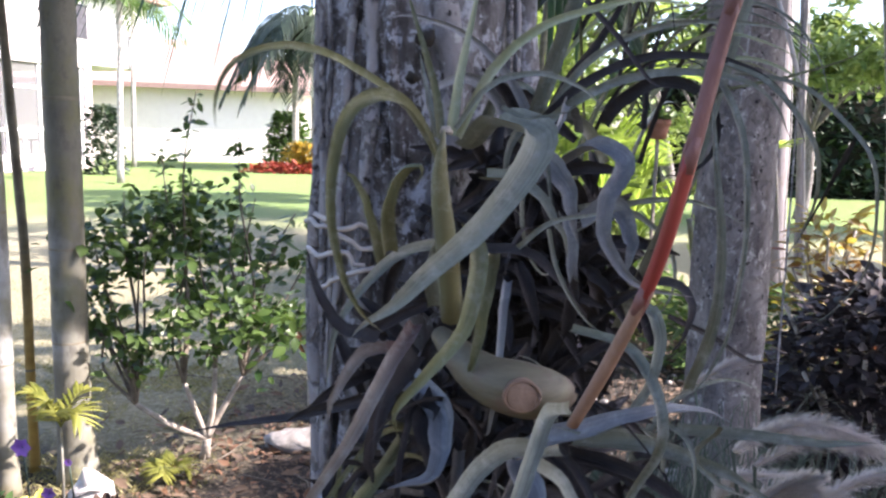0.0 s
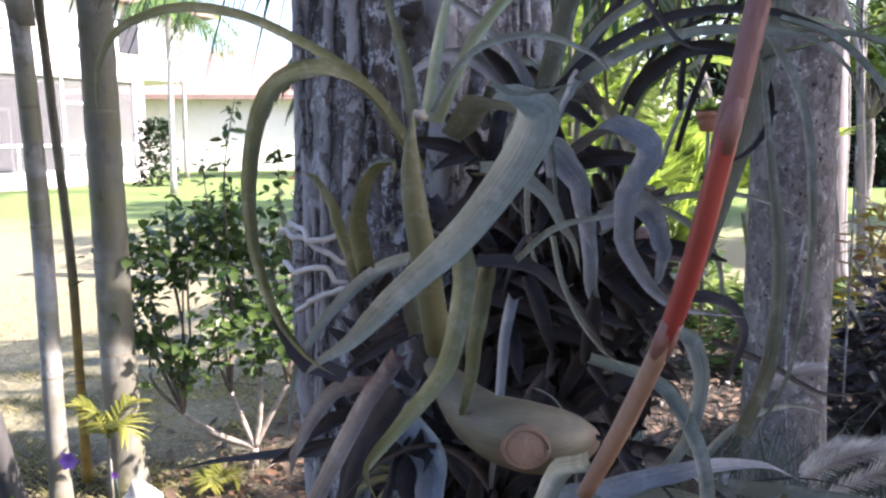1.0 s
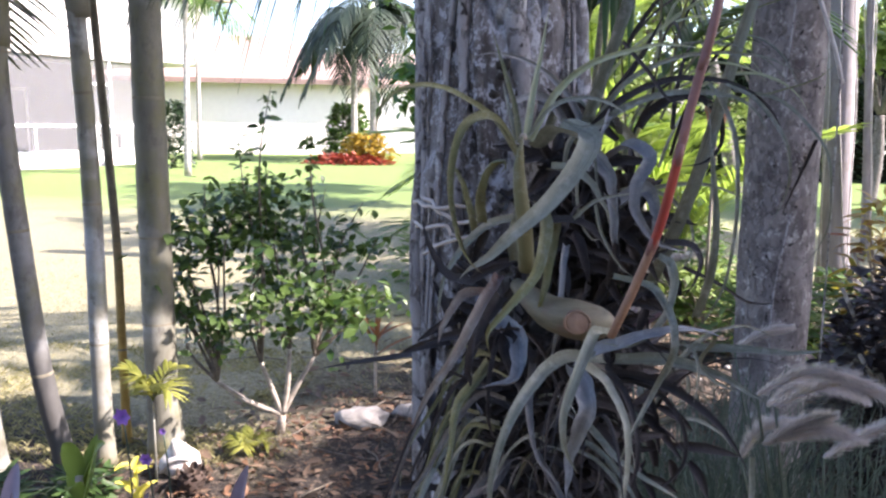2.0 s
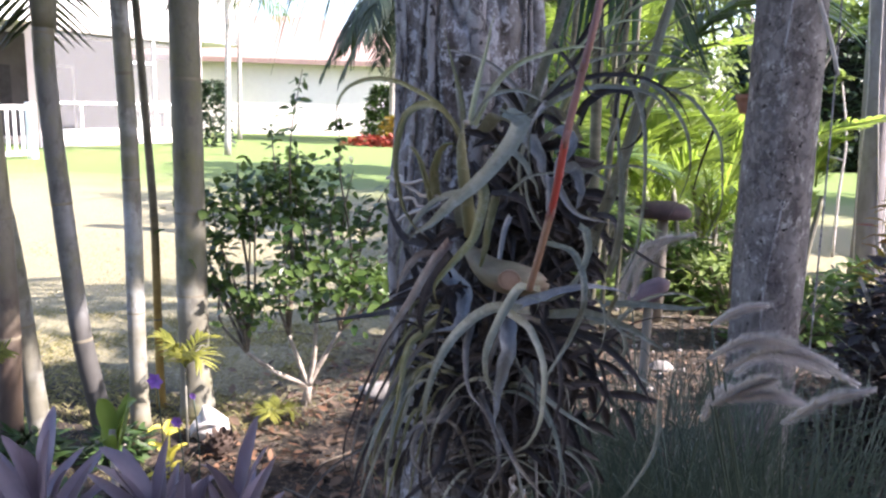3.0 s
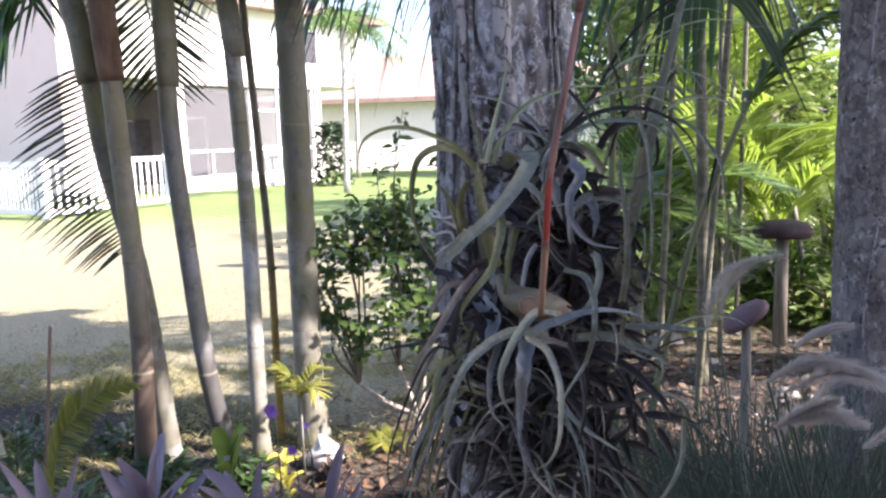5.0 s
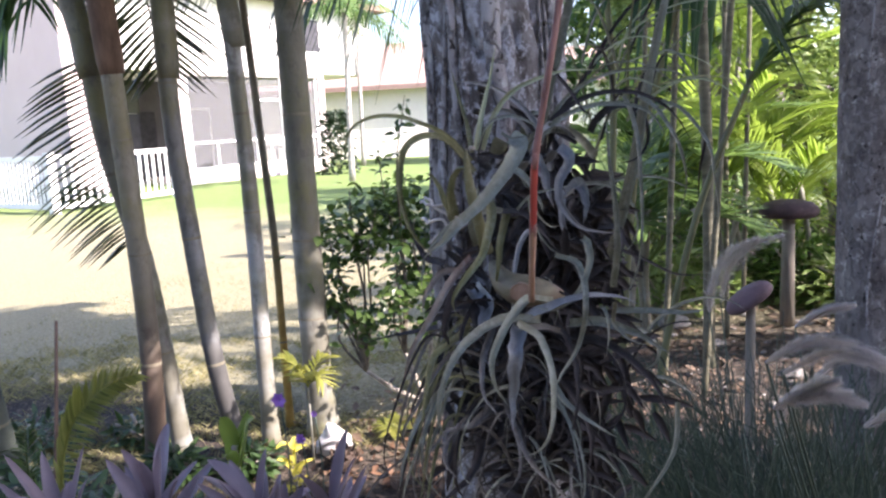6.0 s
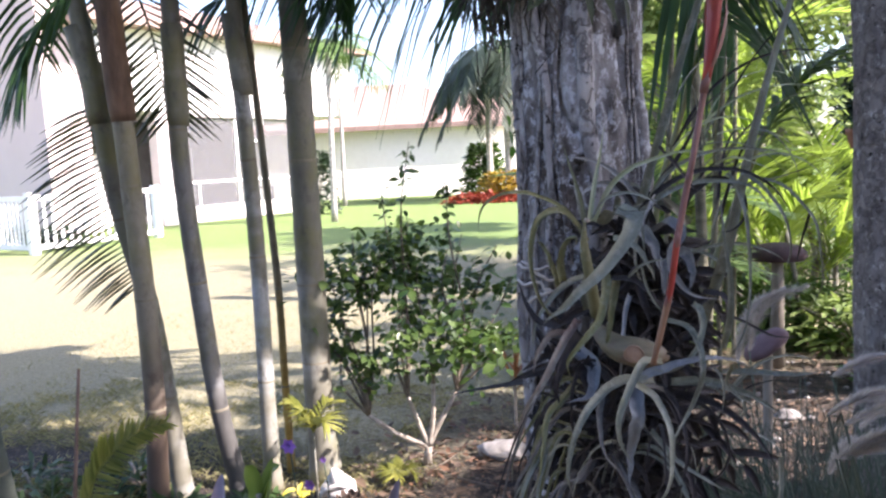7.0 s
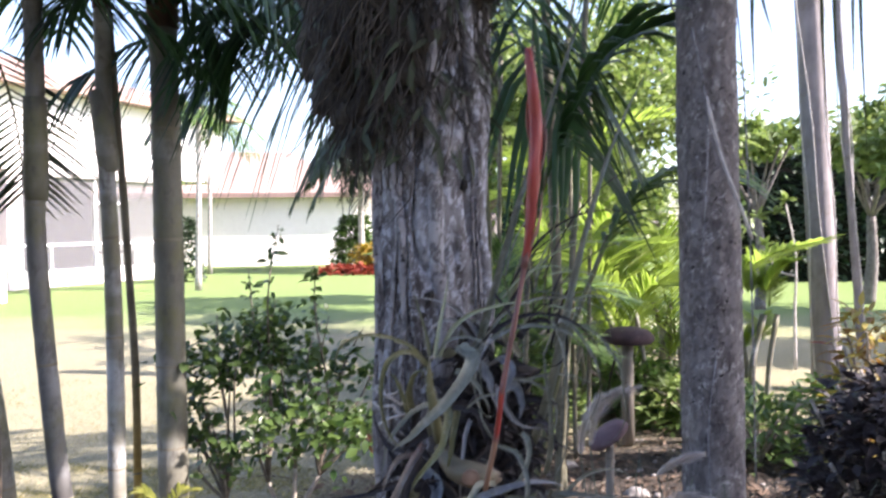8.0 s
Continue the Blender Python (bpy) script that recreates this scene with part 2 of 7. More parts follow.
def banded_cane(name, dark, light, bloom, moss, bloom_at=(0.53, 0.64), foot=None, foot_top=0.6, foot_fade=0.5):
    """A smooth palm stem: faint bands, waxy bloom in patches, green and brown stains."""
    m, nodes, links, bsdf = mat(name)
    band = noise_at(nodes, links, 3.2, (0.25, 0.25, 1), 4, 0.55)
    grain = noise_at(nodes, links, 30, (1, 1, 0.5), 6, 0.7)
    patch = noise_at(nodes, links, 4.5, (1, 1, 0.7), 5, 0.6)
    tone = ramp(nodes, [(0.35, dark), (0.62, light)])
    links.new(mixed(nodes, links, band.outputs["Color"], grain.outputs["Color"], 0.4), tone.inputs["Fac"])
    bl = ramp(nodes, [(bloom_at[0], (0, 0, 0)), (bloom_at[1], (0.8, 0.8, 0.8))])
    links.new(mixed(nodes, links, band.outputs["Color"], patch.outputs["Color"], 0.35), bl.inputs["Fac"])
    colour = mixed(nodes, links, tone.outputs["Color"], bloom, bl.outputs["Color"])
    ms = ramp(nodes, [(0.5, (0, 0, 0)), (0.64, (0.75, 0.75, 0.75))])
    links.new(patch.outputs["Fac"], ms.inputs["Fac"])
    colour = mixed(nodes, links, colour, moss, ms.outputs["Color"])
    # small dark blotches over the bands
    blot = noise_at(nodes, links, 17, (1, 1, 0.55), 6, 0.7)
    bs = ramp(nodes, [(0.53, (0, 0, 0)), (0.63, (0.6, 0.6, 0.6))])
    links.new(blot.outputs["Fac"], bs.inputs["Fac"])
    colour = mixed(nodes, links, colour, (0.075, 0.068, 0.055), bs.outputs["Color"])
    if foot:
        # a foot colour that fades upward, on some stems to paint in shade
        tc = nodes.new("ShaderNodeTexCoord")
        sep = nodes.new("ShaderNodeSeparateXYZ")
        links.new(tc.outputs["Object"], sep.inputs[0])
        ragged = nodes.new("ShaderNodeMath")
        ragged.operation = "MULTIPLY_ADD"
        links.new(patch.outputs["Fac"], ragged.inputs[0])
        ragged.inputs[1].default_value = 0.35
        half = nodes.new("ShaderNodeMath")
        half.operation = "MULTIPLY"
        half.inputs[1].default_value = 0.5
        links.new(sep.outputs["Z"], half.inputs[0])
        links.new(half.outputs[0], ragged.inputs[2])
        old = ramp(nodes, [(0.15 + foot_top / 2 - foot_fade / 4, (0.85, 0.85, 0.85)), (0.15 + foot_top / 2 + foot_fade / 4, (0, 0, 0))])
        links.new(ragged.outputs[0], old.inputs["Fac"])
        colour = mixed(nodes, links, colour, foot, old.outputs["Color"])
    links.new(colour, bsdf.inputs["Base Color"])
    bsdf.inputs["Roughness"].default_value = 0.6
    bumped(nodes, links, bsdf, grain.outputs["Fac"], 0.2, 0.004)
    return m


def crusted_bark(name):
    """Old bark: brown and grey patches under bluish lichen crust, with dark specks and pits."""
    m, nodes, links, bsdf = mat(name)
    big = noise_at(nodes, links, 22, (1, 1, 0.4), 8, 0.75)
    tone = ramp(nodes, [(0.38, (0.04, 0.034, 0.032)), (0.48, (0.14, 0.132, 0.132)), (0.63, (0.27, 0.275, 0.29))])
    links.new(big.outputs["Fac"], tone.inputs["Fac"])
    crust = noise_at(nodes, links, 95, (1, 1, 0.7), 9, 0.8)
    cr = ramp(nodes, [(0.51, (0, 0, 0)), (0.56, (0.85, 0.85, 0.85))])
    links.new(crust.outputs["Fac"], cr.inputs["Fac"])
    colour = mixed(nodes, links, tone.outputs["Color"], (0.43, 0.45, 0.5), cr.outputs["Color"])
    streak = noise_at(nodes, links, 48, (1, 1, 0.4), 7, 0.75)
    st = ramp(nodes, [(0.36, (0.85, 0.85, 0.85)), (0.42, (0, 0, 0))])
    links.new(streak.outputs["Fac"], st.inputs["Fac"])
    colour = mixed(nodes, links, colour, (0.055, 0.045, 0.042), st.outputs["Color"])
    speck = noise_at(nodes, links, 260, (1, 1, 0.8), 4, 0.7)
    sp = ramp(nodes, [(0.29, (0.8, 0.8, 0.8)), (0.38, (0, 0, 0))])
    links.new(speck.outputs["Fac"], sp.inputs["Fac"])
    colour = mixed(nodes, links, colour, (0.045, 0.04, 0.038), sp.outputs["Color"])
    links.new(colour, bsdf.inputs["Base Color"])
    bsdf.inputs["Roughness"].default_value = 0.95
    bumped(nodes, links, bsdf, mixed(nodes, links, crust.outputs["Color"], speck.outputs["Color"], 0.4), 1.0, 0.005)
    return m


bark = crusted_bark("grey crusted bark")
bark_two = bark_mat("mottled grey bark", (0.07, 0.06, 0.06), (0.17, 0.15, 0.145), (0.27, 0.25, 0.24), (0.4, 0.39, 0.37), 0.8, 26.0, 0.25)
root_mat = rough_mat("pale aerial roots", (0.3, 0.28, 0.26), (0.55, 0.52, 0.5), 40, roughness=0.7)
cane = banded_cane("grey green palm stem", (0.085, 0.08, 0.058), (0.2, 0.192, 0.15), (0.4, 0.42, 0.42), (0.15, 0.145, 0.05))
# the dark brown foot also holds the shade round the palm's base
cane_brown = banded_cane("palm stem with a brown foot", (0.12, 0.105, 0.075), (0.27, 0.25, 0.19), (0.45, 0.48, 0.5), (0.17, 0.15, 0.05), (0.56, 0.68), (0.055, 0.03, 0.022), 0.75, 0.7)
# shade low on this stem is painted on as a dark foot
cane_shade_foot = banded_cane("palm stem with shade painted on its foot", (0.1, 0.095, 0.085), (0.22, 0.215, 0.2), (0.42, 0.45, 0.48), (0.14, 0.13, 0.05), (0.54, 0.66), (0.05, 0.048, 0.047), 0.6, 0.6)
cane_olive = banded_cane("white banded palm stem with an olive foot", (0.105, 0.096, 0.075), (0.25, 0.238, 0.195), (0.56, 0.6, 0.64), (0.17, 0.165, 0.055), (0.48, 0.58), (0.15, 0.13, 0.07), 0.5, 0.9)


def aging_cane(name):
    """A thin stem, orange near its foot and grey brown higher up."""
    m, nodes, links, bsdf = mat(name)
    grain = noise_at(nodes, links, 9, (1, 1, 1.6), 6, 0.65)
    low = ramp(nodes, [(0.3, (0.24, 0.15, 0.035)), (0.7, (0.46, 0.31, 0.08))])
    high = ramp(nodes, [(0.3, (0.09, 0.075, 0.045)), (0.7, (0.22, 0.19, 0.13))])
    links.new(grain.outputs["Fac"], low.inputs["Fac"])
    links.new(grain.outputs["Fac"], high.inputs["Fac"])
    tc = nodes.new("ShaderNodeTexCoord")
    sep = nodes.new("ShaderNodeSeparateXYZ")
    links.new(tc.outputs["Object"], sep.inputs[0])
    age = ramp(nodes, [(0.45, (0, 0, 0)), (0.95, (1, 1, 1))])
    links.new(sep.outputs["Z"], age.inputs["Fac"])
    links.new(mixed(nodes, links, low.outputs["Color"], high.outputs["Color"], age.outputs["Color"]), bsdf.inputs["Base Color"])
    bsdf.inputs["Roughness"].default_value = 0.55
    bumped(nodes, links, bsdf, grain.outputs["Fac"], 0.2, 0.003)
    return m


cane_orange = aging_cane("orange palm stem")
cane_ring = rough_mat("leaf scar ring", (0.12, 0.1, 0.065), (0.24, 0.215, 0.155), 12, roughness=0.8)
# darker copies of the palm stem, with shade put into the colour
shaded_cane = rough_mat("mottled palm cane, shade in its colour", (0.05, 0.05, 0.03), (0.16, 0.15, 0.1), 10, (1, 1, 3), 0.7)
cane_shade = rough_mat("grey green palm stem, shade in its colour", (0.035, 0.045, 0.035), (0.11, 0.125, 0.1), 8, (1, 1, 2), 0.7)
sheath_mat = rough_mat("dry brown palm sheath", (0.06, 0.035, 0.025), (0.24, 0.15, 0.1), 14, (1, 1, 0.3), 0.8)
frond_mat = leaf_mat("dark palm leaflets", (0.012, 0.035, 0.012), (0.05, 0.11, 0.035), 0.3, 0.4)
# brighter, yellower leaflets: sun and backlight are put into the colour
frond_sun = leaf_mat("palm leaflets, backlight in their colour", (0.075, 0.125, 0.025), (0.26, 0.34, 0.06), 0.58, 0.4, glow=(0.42, 0.6, 0.09))
frond_olive = leaf_mat("olive palm leaflets", (0.025, 0.035, 0.014), (0.09, 0.105, 0.042), 0.35, 0.45)
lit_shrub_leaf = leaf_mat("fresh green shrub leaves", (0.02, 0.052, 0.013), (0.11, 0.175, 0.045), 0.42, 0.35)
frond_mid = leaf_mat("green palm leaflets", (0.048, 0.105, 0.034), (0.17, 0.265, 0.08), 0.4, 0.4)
shrub_leaf = leaf_mat("green shrub leaves", (0.026, 0.07, 0.017), (0.13, 0.225, 0.05), 0.35, 0.35)
twig = rough_mat("pale twig", (0.2, 0.17, 0.13), (0.45, 0.4, 0.34), 30, roughness=0.8)
brom_leaf = strap_mat("grey green air plant leaf", (0.14, 0.145, 0.1), (0.075, 0.087, 0.068), (0.225, 0.242, 0.2), (0.18, 0.15, 0.12))
brom_olive = strap_mat("olive air plant leaf", (0.13, 0.13, 0.065), (0.068, 0.078, 0.034), (0.185, 0.195, 0.1), (0.18, 0.14, 0.09), scurf=0.28)
# withered leaf, painted darker to hold the shade inside the rosette
brom_dark = strap_mat("withered air plant leaf, shade in its colour", (0.02, 0.016, 0.016), (0.008, 0.007, 0.008), (0.04, 0.035, 0.038), (0.03, 0.026, 0.025), 0.05, 0.8, 0.04)
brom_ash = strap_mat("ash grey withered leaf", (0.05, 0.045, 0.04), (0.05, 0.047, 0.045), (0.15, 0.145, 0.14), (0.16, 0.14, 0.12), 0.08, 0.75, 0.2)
brom_blue = strap_mat("blue grey air plant leaf", (0.17, 0.18, 0.2), (0.1, 0.11, 0.125), (0.23, 0.25, 0.275), (0.17, 0.16, 0.16))
brom_pale = strap_mat("pale green air plant leaf", (0.3, 0.32, 0.2), (0.2, 0.25, 0.15), (0.36, 0.4, 0.28), (0.25, 0.22, 0.14), 0.25)
brom_tan = strap_mat("papery tan leaf sheath", (0.1, 0.055, 0.05), (0.11, 0.085, 0.07), (0.26, 0.23, 0.2), (0.2, 0.05, 0.05), 0.15, 0.7)
# near-black: the dark of gaps and hollows is put into this colour
fibre = rough_mat("near-black gaps and hollows", (0.008, 0.007, 0.006), (0.04, 0.034, 0.028), 60, roughness=0.95)
white_wall = rough_mat("white painted wall", (0.74, 0.72, 0.69), (0.82, 0.8, 0.77), 3, roughness=0.7, bump=0.05)

# ---- ground: one sheet, dry lawn that greens further off, leaf litter in the bed ----
def ground_mat():
    m, nodes, links, bsdf = mat("lawn and leaf litter")
    tc = nodes.new("ShaderNodeTexCoord")
    sep = nodes.new("ShaderNodeSeparateXYZ")
    links.new(tc.outputs["Object"], sep.inputs[0])

    def sum_of(a, b, op="ADD", c=None):
        n = nodes.new("ShaderNodeMath")
        n.operation = op
        for i, s in enumerate((a, b, c)):
            if s is None:
                continue
            if isinstance(s, (int, float)):
                n.inputs[i].default_value = s
            else:
                links.new(s, n.inputs[i])
        return n.outputs[0]

    big = noise_at(nodes, links, 0.7, detail=5)
    fine = noise_at(nodes, links, 38, detail=8, rough=0.75)
    mid = noise_at(nodes, links, 6, detail=6, rough=0.7)
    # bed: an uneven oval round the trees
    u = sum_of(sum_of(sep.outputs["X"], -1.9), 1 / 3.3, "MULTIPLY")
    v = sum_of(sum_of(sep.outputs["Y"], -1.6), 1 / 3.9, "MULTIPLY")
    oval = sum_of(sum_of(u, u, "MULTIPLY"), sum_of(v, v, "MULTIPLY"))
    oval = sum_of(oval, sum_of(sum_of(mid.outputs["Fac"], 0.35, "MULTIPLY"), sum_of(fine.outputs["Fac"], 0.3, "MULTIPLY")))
    # and a flat oval of soil by the palms, shade put in its colour
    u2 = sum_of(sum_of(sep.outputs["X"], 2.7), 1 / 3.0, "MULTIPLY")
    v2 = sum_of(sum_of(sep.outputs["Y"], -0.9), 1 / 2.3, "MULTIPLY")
    shade_oval = sum_of(sum_of(u2, u2, "MULTIPLY"), sum_of(v2, v2, "MULTIPLY"))
    oval = sum_of(oval, sum_of(shade_oval, sum_of(mid.outputs["Fac"], 0.5, "MULTIPLY")), "MINIMUM")
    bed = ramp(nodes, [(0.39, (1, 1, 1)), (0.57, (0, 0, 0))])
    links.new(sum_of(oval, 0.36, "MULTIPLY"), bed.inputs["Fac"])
    dry = ramp(nodes, [(0.3, (0.12, 0.1, 0.055)), (0.5, (0.26, 0.23, 0.14)), (0.72, (0.42, 0.385, 0.27))])
    links.new(fine.outputs["Fac"], dry.inputs["Fac"])
    green = ramp(nodes, [(0.3, (0.075, 0.13, 0.028)), (0.7, (0.19, 0.27, 0.07))])
    links.new(fine.outputs["Fac"], green.inputs["Fac"])
    far = sum_of(sum_of(sep.outputs["Y"], 0.1, "MULTIPLY"), sum_of(big.outputs["Fac"], 0.5, "MULTIPLY"))
    how = ramp(nodes, [(0.75, (0.08, 0.08, 0.08)), (1.5, (1, 1, 1))])
    how.color_ramp.elements[1].position = 1.0
    links.new(sum_of(far, 0.62, "MULTIPLY"), how.inputs["Fac"])
    grass = mixed(nodes, links, dry.outputs["Color"], green.outputs["Color"], how.outputs["Color"])
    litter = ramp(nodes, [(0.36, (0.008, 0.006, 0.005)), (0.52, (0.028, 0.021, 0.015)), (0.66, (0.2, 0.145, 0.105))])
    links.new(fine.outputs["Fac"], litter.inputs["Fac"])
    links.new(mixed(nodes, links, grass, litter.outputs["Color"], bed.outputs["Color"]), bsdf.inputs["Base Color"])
    bsdf.inputs["Roughness"].default_value = 0.95
    bumped(nodes, links, bsdf, fine.outputs["Fac"], 0.8, 0.03)
    return m


def ground_height(x, y):
    near = math.exp(-((x - 1) ** 2 + (y - 2) ** 2) / 30)
    return near * 0.035 * noise.noise(Vector((x * 1.3, y * 1.3, 0)))


def build_ground():
    g = Geo()
    xs = [-900, -300, -100, -50, -30] + [-20 + i for i in range(12)] + [-8 + 0.25 * i for i in range(65)] + [9 + i for i in range(12)] + [30, 60, 150, 400, 900]
    ys = [-900, -200, -60, -20, -8, -4] + [-3 + 0.25 * i for i in range(45)] + [9 + i for i in range(26)] + [40, 60, 120, 300, 1200]
    for y in ys:
        for x in xs:
            g.v.append((x, y, ground_height(x, y)))
    n = len(xs)
    g.f = [(j * n + i, j * n + i + 1, (j + 1) * n + i + 1, (j + 1) * n + i) for j in range(len(ys) - 1) for i in range(n - 1)]
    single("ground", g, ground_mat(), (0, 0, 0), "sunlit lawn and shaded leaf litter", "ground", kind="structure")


build_ground()

# ---- houses ----
roof_tile = rough_mat("pale terracotta tiles", (0.27, 0.175, 0.14), (0.38, 0.27, 0.23), 6, (1, 4, 1), 0.8, 0.5, 0.03)
pink_wall = rough_mat("pale pink stucco", (0.64, 0.55, 0.55), (0.72, 0.63, 0.63), 4, roughness=0.85, bump=0.1)
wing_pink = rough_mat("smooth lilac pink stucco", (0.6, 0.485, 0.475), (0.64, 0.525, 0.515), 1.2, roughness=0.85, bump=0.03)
trim_brown = rough_mat("brown painted trim", (0.24, 0.16, 0.14), (0.32, 0.23, 0.2), 8, roughness=0.6, bump=0.1)
white_metal = rough_mat("white painted metal", (0.76, 0.76, 0.76), (0.84, 0.84, 0.84), 5, roughness=0.45, bump=0.03)
# the dimness inside the porch is put into this wall colour
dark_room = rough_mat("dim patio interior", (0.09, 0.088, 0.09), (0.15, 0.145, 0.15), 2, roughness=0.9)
dark_thing = rough_mat("dark patio furniture", (0.02, 0.02, 0.025), (0.06, 0.06, 0.07), 6, roughness=0.6)
olive_dark = rough_mat("dark olive panel", (0.06, 0.065, 0.045), (0.1, 0.1, 0.075), 5, roughness=0.8)


header_grey = rough_mat("weathered grey beam", (0.3, 0.28, 0.27), (0.4, 0.38, 0.36), 6, roughness=0.7, bump=0.1)


def screen_mat():
    m, nodes, links, bsdf = mat("grey insect screen")
    bsdf.inputs["Base Color"].default_value = (0.16, 0.16, 0.17, 1)
    bsdf.inputs["Roughness"].default_value = 0.8
    clear = nodes.new("ShaderNodeBsdfTransparent")
    mx = nodes.new("ShaderNodeMixShader")
    mx.inputs[0].default_value = 0.45
    links.new(clear.outputs[0], mx.inputs[1])
    links.new(bsdf.outputs[0], mx.inputs[2])
    links.new(mx.outputs[0], nodes["Material Output"].inputs["Surface"])
    return m


screen = screen_mat()


def build_porch_house():
    """A two-storey house, turned on its plot: a runs out of its sunny side, b along it."""
    origin = Vector((-12.8, 19.3, 0))
    turn = Matrix.Rotation(radians(-20), 3, "Z")
    house = thing("two_storey_house", origin, "white stucco two-storey house with a screened porch", "house")

    def block(name, lo, hi, material, parent=house, label=""):
        return part(name, Geo().box(lo, hi, turn, origin), material, parent, label)

    def flat(g):
        g.smooth = False
        return g

    def block_flat(name, lo, hi, material, parent=house, label=""):
        return part(name, flat(Geo().box(lo, hi, turn, origin)), material, parent, label)

    b = block_flat
    b("upper_wall", (-9, -2.0, 3.18), (-0.02, 8.0, 5.35), white_wall)
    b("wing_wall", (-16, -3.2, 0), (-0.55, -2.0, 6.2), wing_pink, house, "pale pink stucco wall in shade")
    b("recess_wall", (-9, -1.98, 0), (-1.7, -0.5, 3.16), white_wall)
    b("column", (-0.32, -0.42, 0), (0.06, -0.02, 3.16), pink_wall, house, "pink stucco column")
    b("canopy", (-1.69, -1.9, 3.04), (-0.6, -0.45, 3.14), header_grey, house, "thin grey canopy over the side door")
    # flat dark panel on the recess wall
    b("shutter", (-1.69, -1.6, 2.1), (-1.62, -0.45, 3.03), olive_dark, house, "dark olive panel below the canopy")
    b("side_door", (-1.69, -0.85, 0.1), (-1.64, -0.5, 2.08), dark_thing)
    b("porch_floor", (-3.6, 0, 0), (0, 5.4, 0.12), pink_wall)
    b("low_wall", (-0.16, 0, 0.12), (0, 5.4, 0.46), white_wall)
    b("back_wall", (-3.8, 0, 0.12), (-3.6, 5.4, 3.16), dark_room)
    b("far_column", (-0.3, 5.2, 0.12), (0.04, 5.45, 3.16), pink_wall)
    b("header", (-0.14, 0, 3.04), (0.03, 5.45, 3.17), header_grey, house, "grey header beam")
    for i, at in enumerate((0.03, 2.45, 3.55, 5.1)):
        b("post", (-0.1, at - 0.04, 0.46), (-0.02, at + 0.04, 3.03), white_metal)
    for z in (1.16, 2.35):
        b("rail", (-0.09, 0.08 if z < 2 else 2.5, z - 0.035), (-0.03, 5.05 if z < 2 else 3.5, z + 0.035), white_metal)
    for at in (0.95, 3.0, 4.3):
        b("baluster", (-0.08, at - 0.03, 0.46), (-0.04, at + 0.03, 1.12), white_metal)
    b("insect_screen", (-0.062, 0.06, 0.47), (-0.058, 5.1, 3.03), screen)
    b("door_frame", (-3.58, 2.6, 0.12), (-3.52, 3.5, 2.3), white_metal)
    b("door_glass", (-3.55, 2.7, 0.2), (-3.5, 3.4, 2.2), dark_thing)
    b("window", (-3.58, 0.5, 0.9), (-3.5, 1.3, 2.2), dark_thing)
    b("upper_window", (-0.05, 4.6, 3.9), (0.0, 5.4, 4.9), dark_thing)
    # roof with a wide eave
    g = Geo()
    lo, hi = (-9.6, -2.6), (0.55, 8.6)
    pts = [(lo[0], lo[1], 5.35), (hi[0], lo[1], 5.35), (hi[0], hi[1], 5.35), (lo[0], hi[1], 5.35), (-4.5, 1.5, 7.2), (-4.5, 4.5, 7.2)]
    top = [turn @ Vector((x, y, z + (0.18 if z < 6 else 0))) + origin for x, y, z in pts]
    low = [turn @ Vector((x, y, z)) + origin for x, y, z in pts[:4]]
    g.v = top + low
    g.f = [(0, 1, 4), (1, 2, 5, 4), (2, 3, 5), (3, 0, 4, 5), (6, 7, 1, 0), (7, 8, 2, 1), (8, 9, 3, 2), (9, 6, 0, 3), (9, 8, 7, 6)]
    g.smooth = False
    part("roof", g, roof_tile, house, "terracotta tile roof")
    table = thing("patio_table", origin + turn @ Vector((-1.6, 4.4, 0.12)), "dark patio table on the screened porch", "table")
    part("tabletop", flat(Geo().box((-1.9, 3.9, 0.82), (-1.1, 4.9, 0.88), turn, origin)), dark_thing, table)
    for x in (-1.85, -1.15):
        for y in (3.95, 4.85):
            part("leg", flat(Geo().box((x - 0.03, y - 0.03, 0.12), (x + 0.03, y + 0.03, 0.82), turn, origin)), dark_thing, table)
    chair = thing("patio_chair", origin + turn @ Vector((-1.2, 0.7, 0.12)), "dark high-backed chair on the porch", "chair")
    part("backrest", flat(Geo().box((-1.5, 0.35, 0.55), (-1.4, 0.95, 1.75), turn, origin)), dark_thing, chair)
    part("seat", flat(Geo().box((-1.5, 0.35, 0.45), (-0.95, 0.95, 0.56), turn, origin)), dark_thing, chair)
    for x in (-1.46, -1.0):
        for y in (0.4, 0.9):
            part("leg", flat(Geo().box((x - 0.025, y - 0.025, 0.12), (x + 0.025, y + 0.025, 0.46), turn, origin)), dark_thing, chair)


build_porch_house()


bright_wall = rough_mat("fresh white stucco", (0.87, 0.83, 0.82), (0.92, 0.88, 0.87), 5, roughness=0.75, bump=0.1)


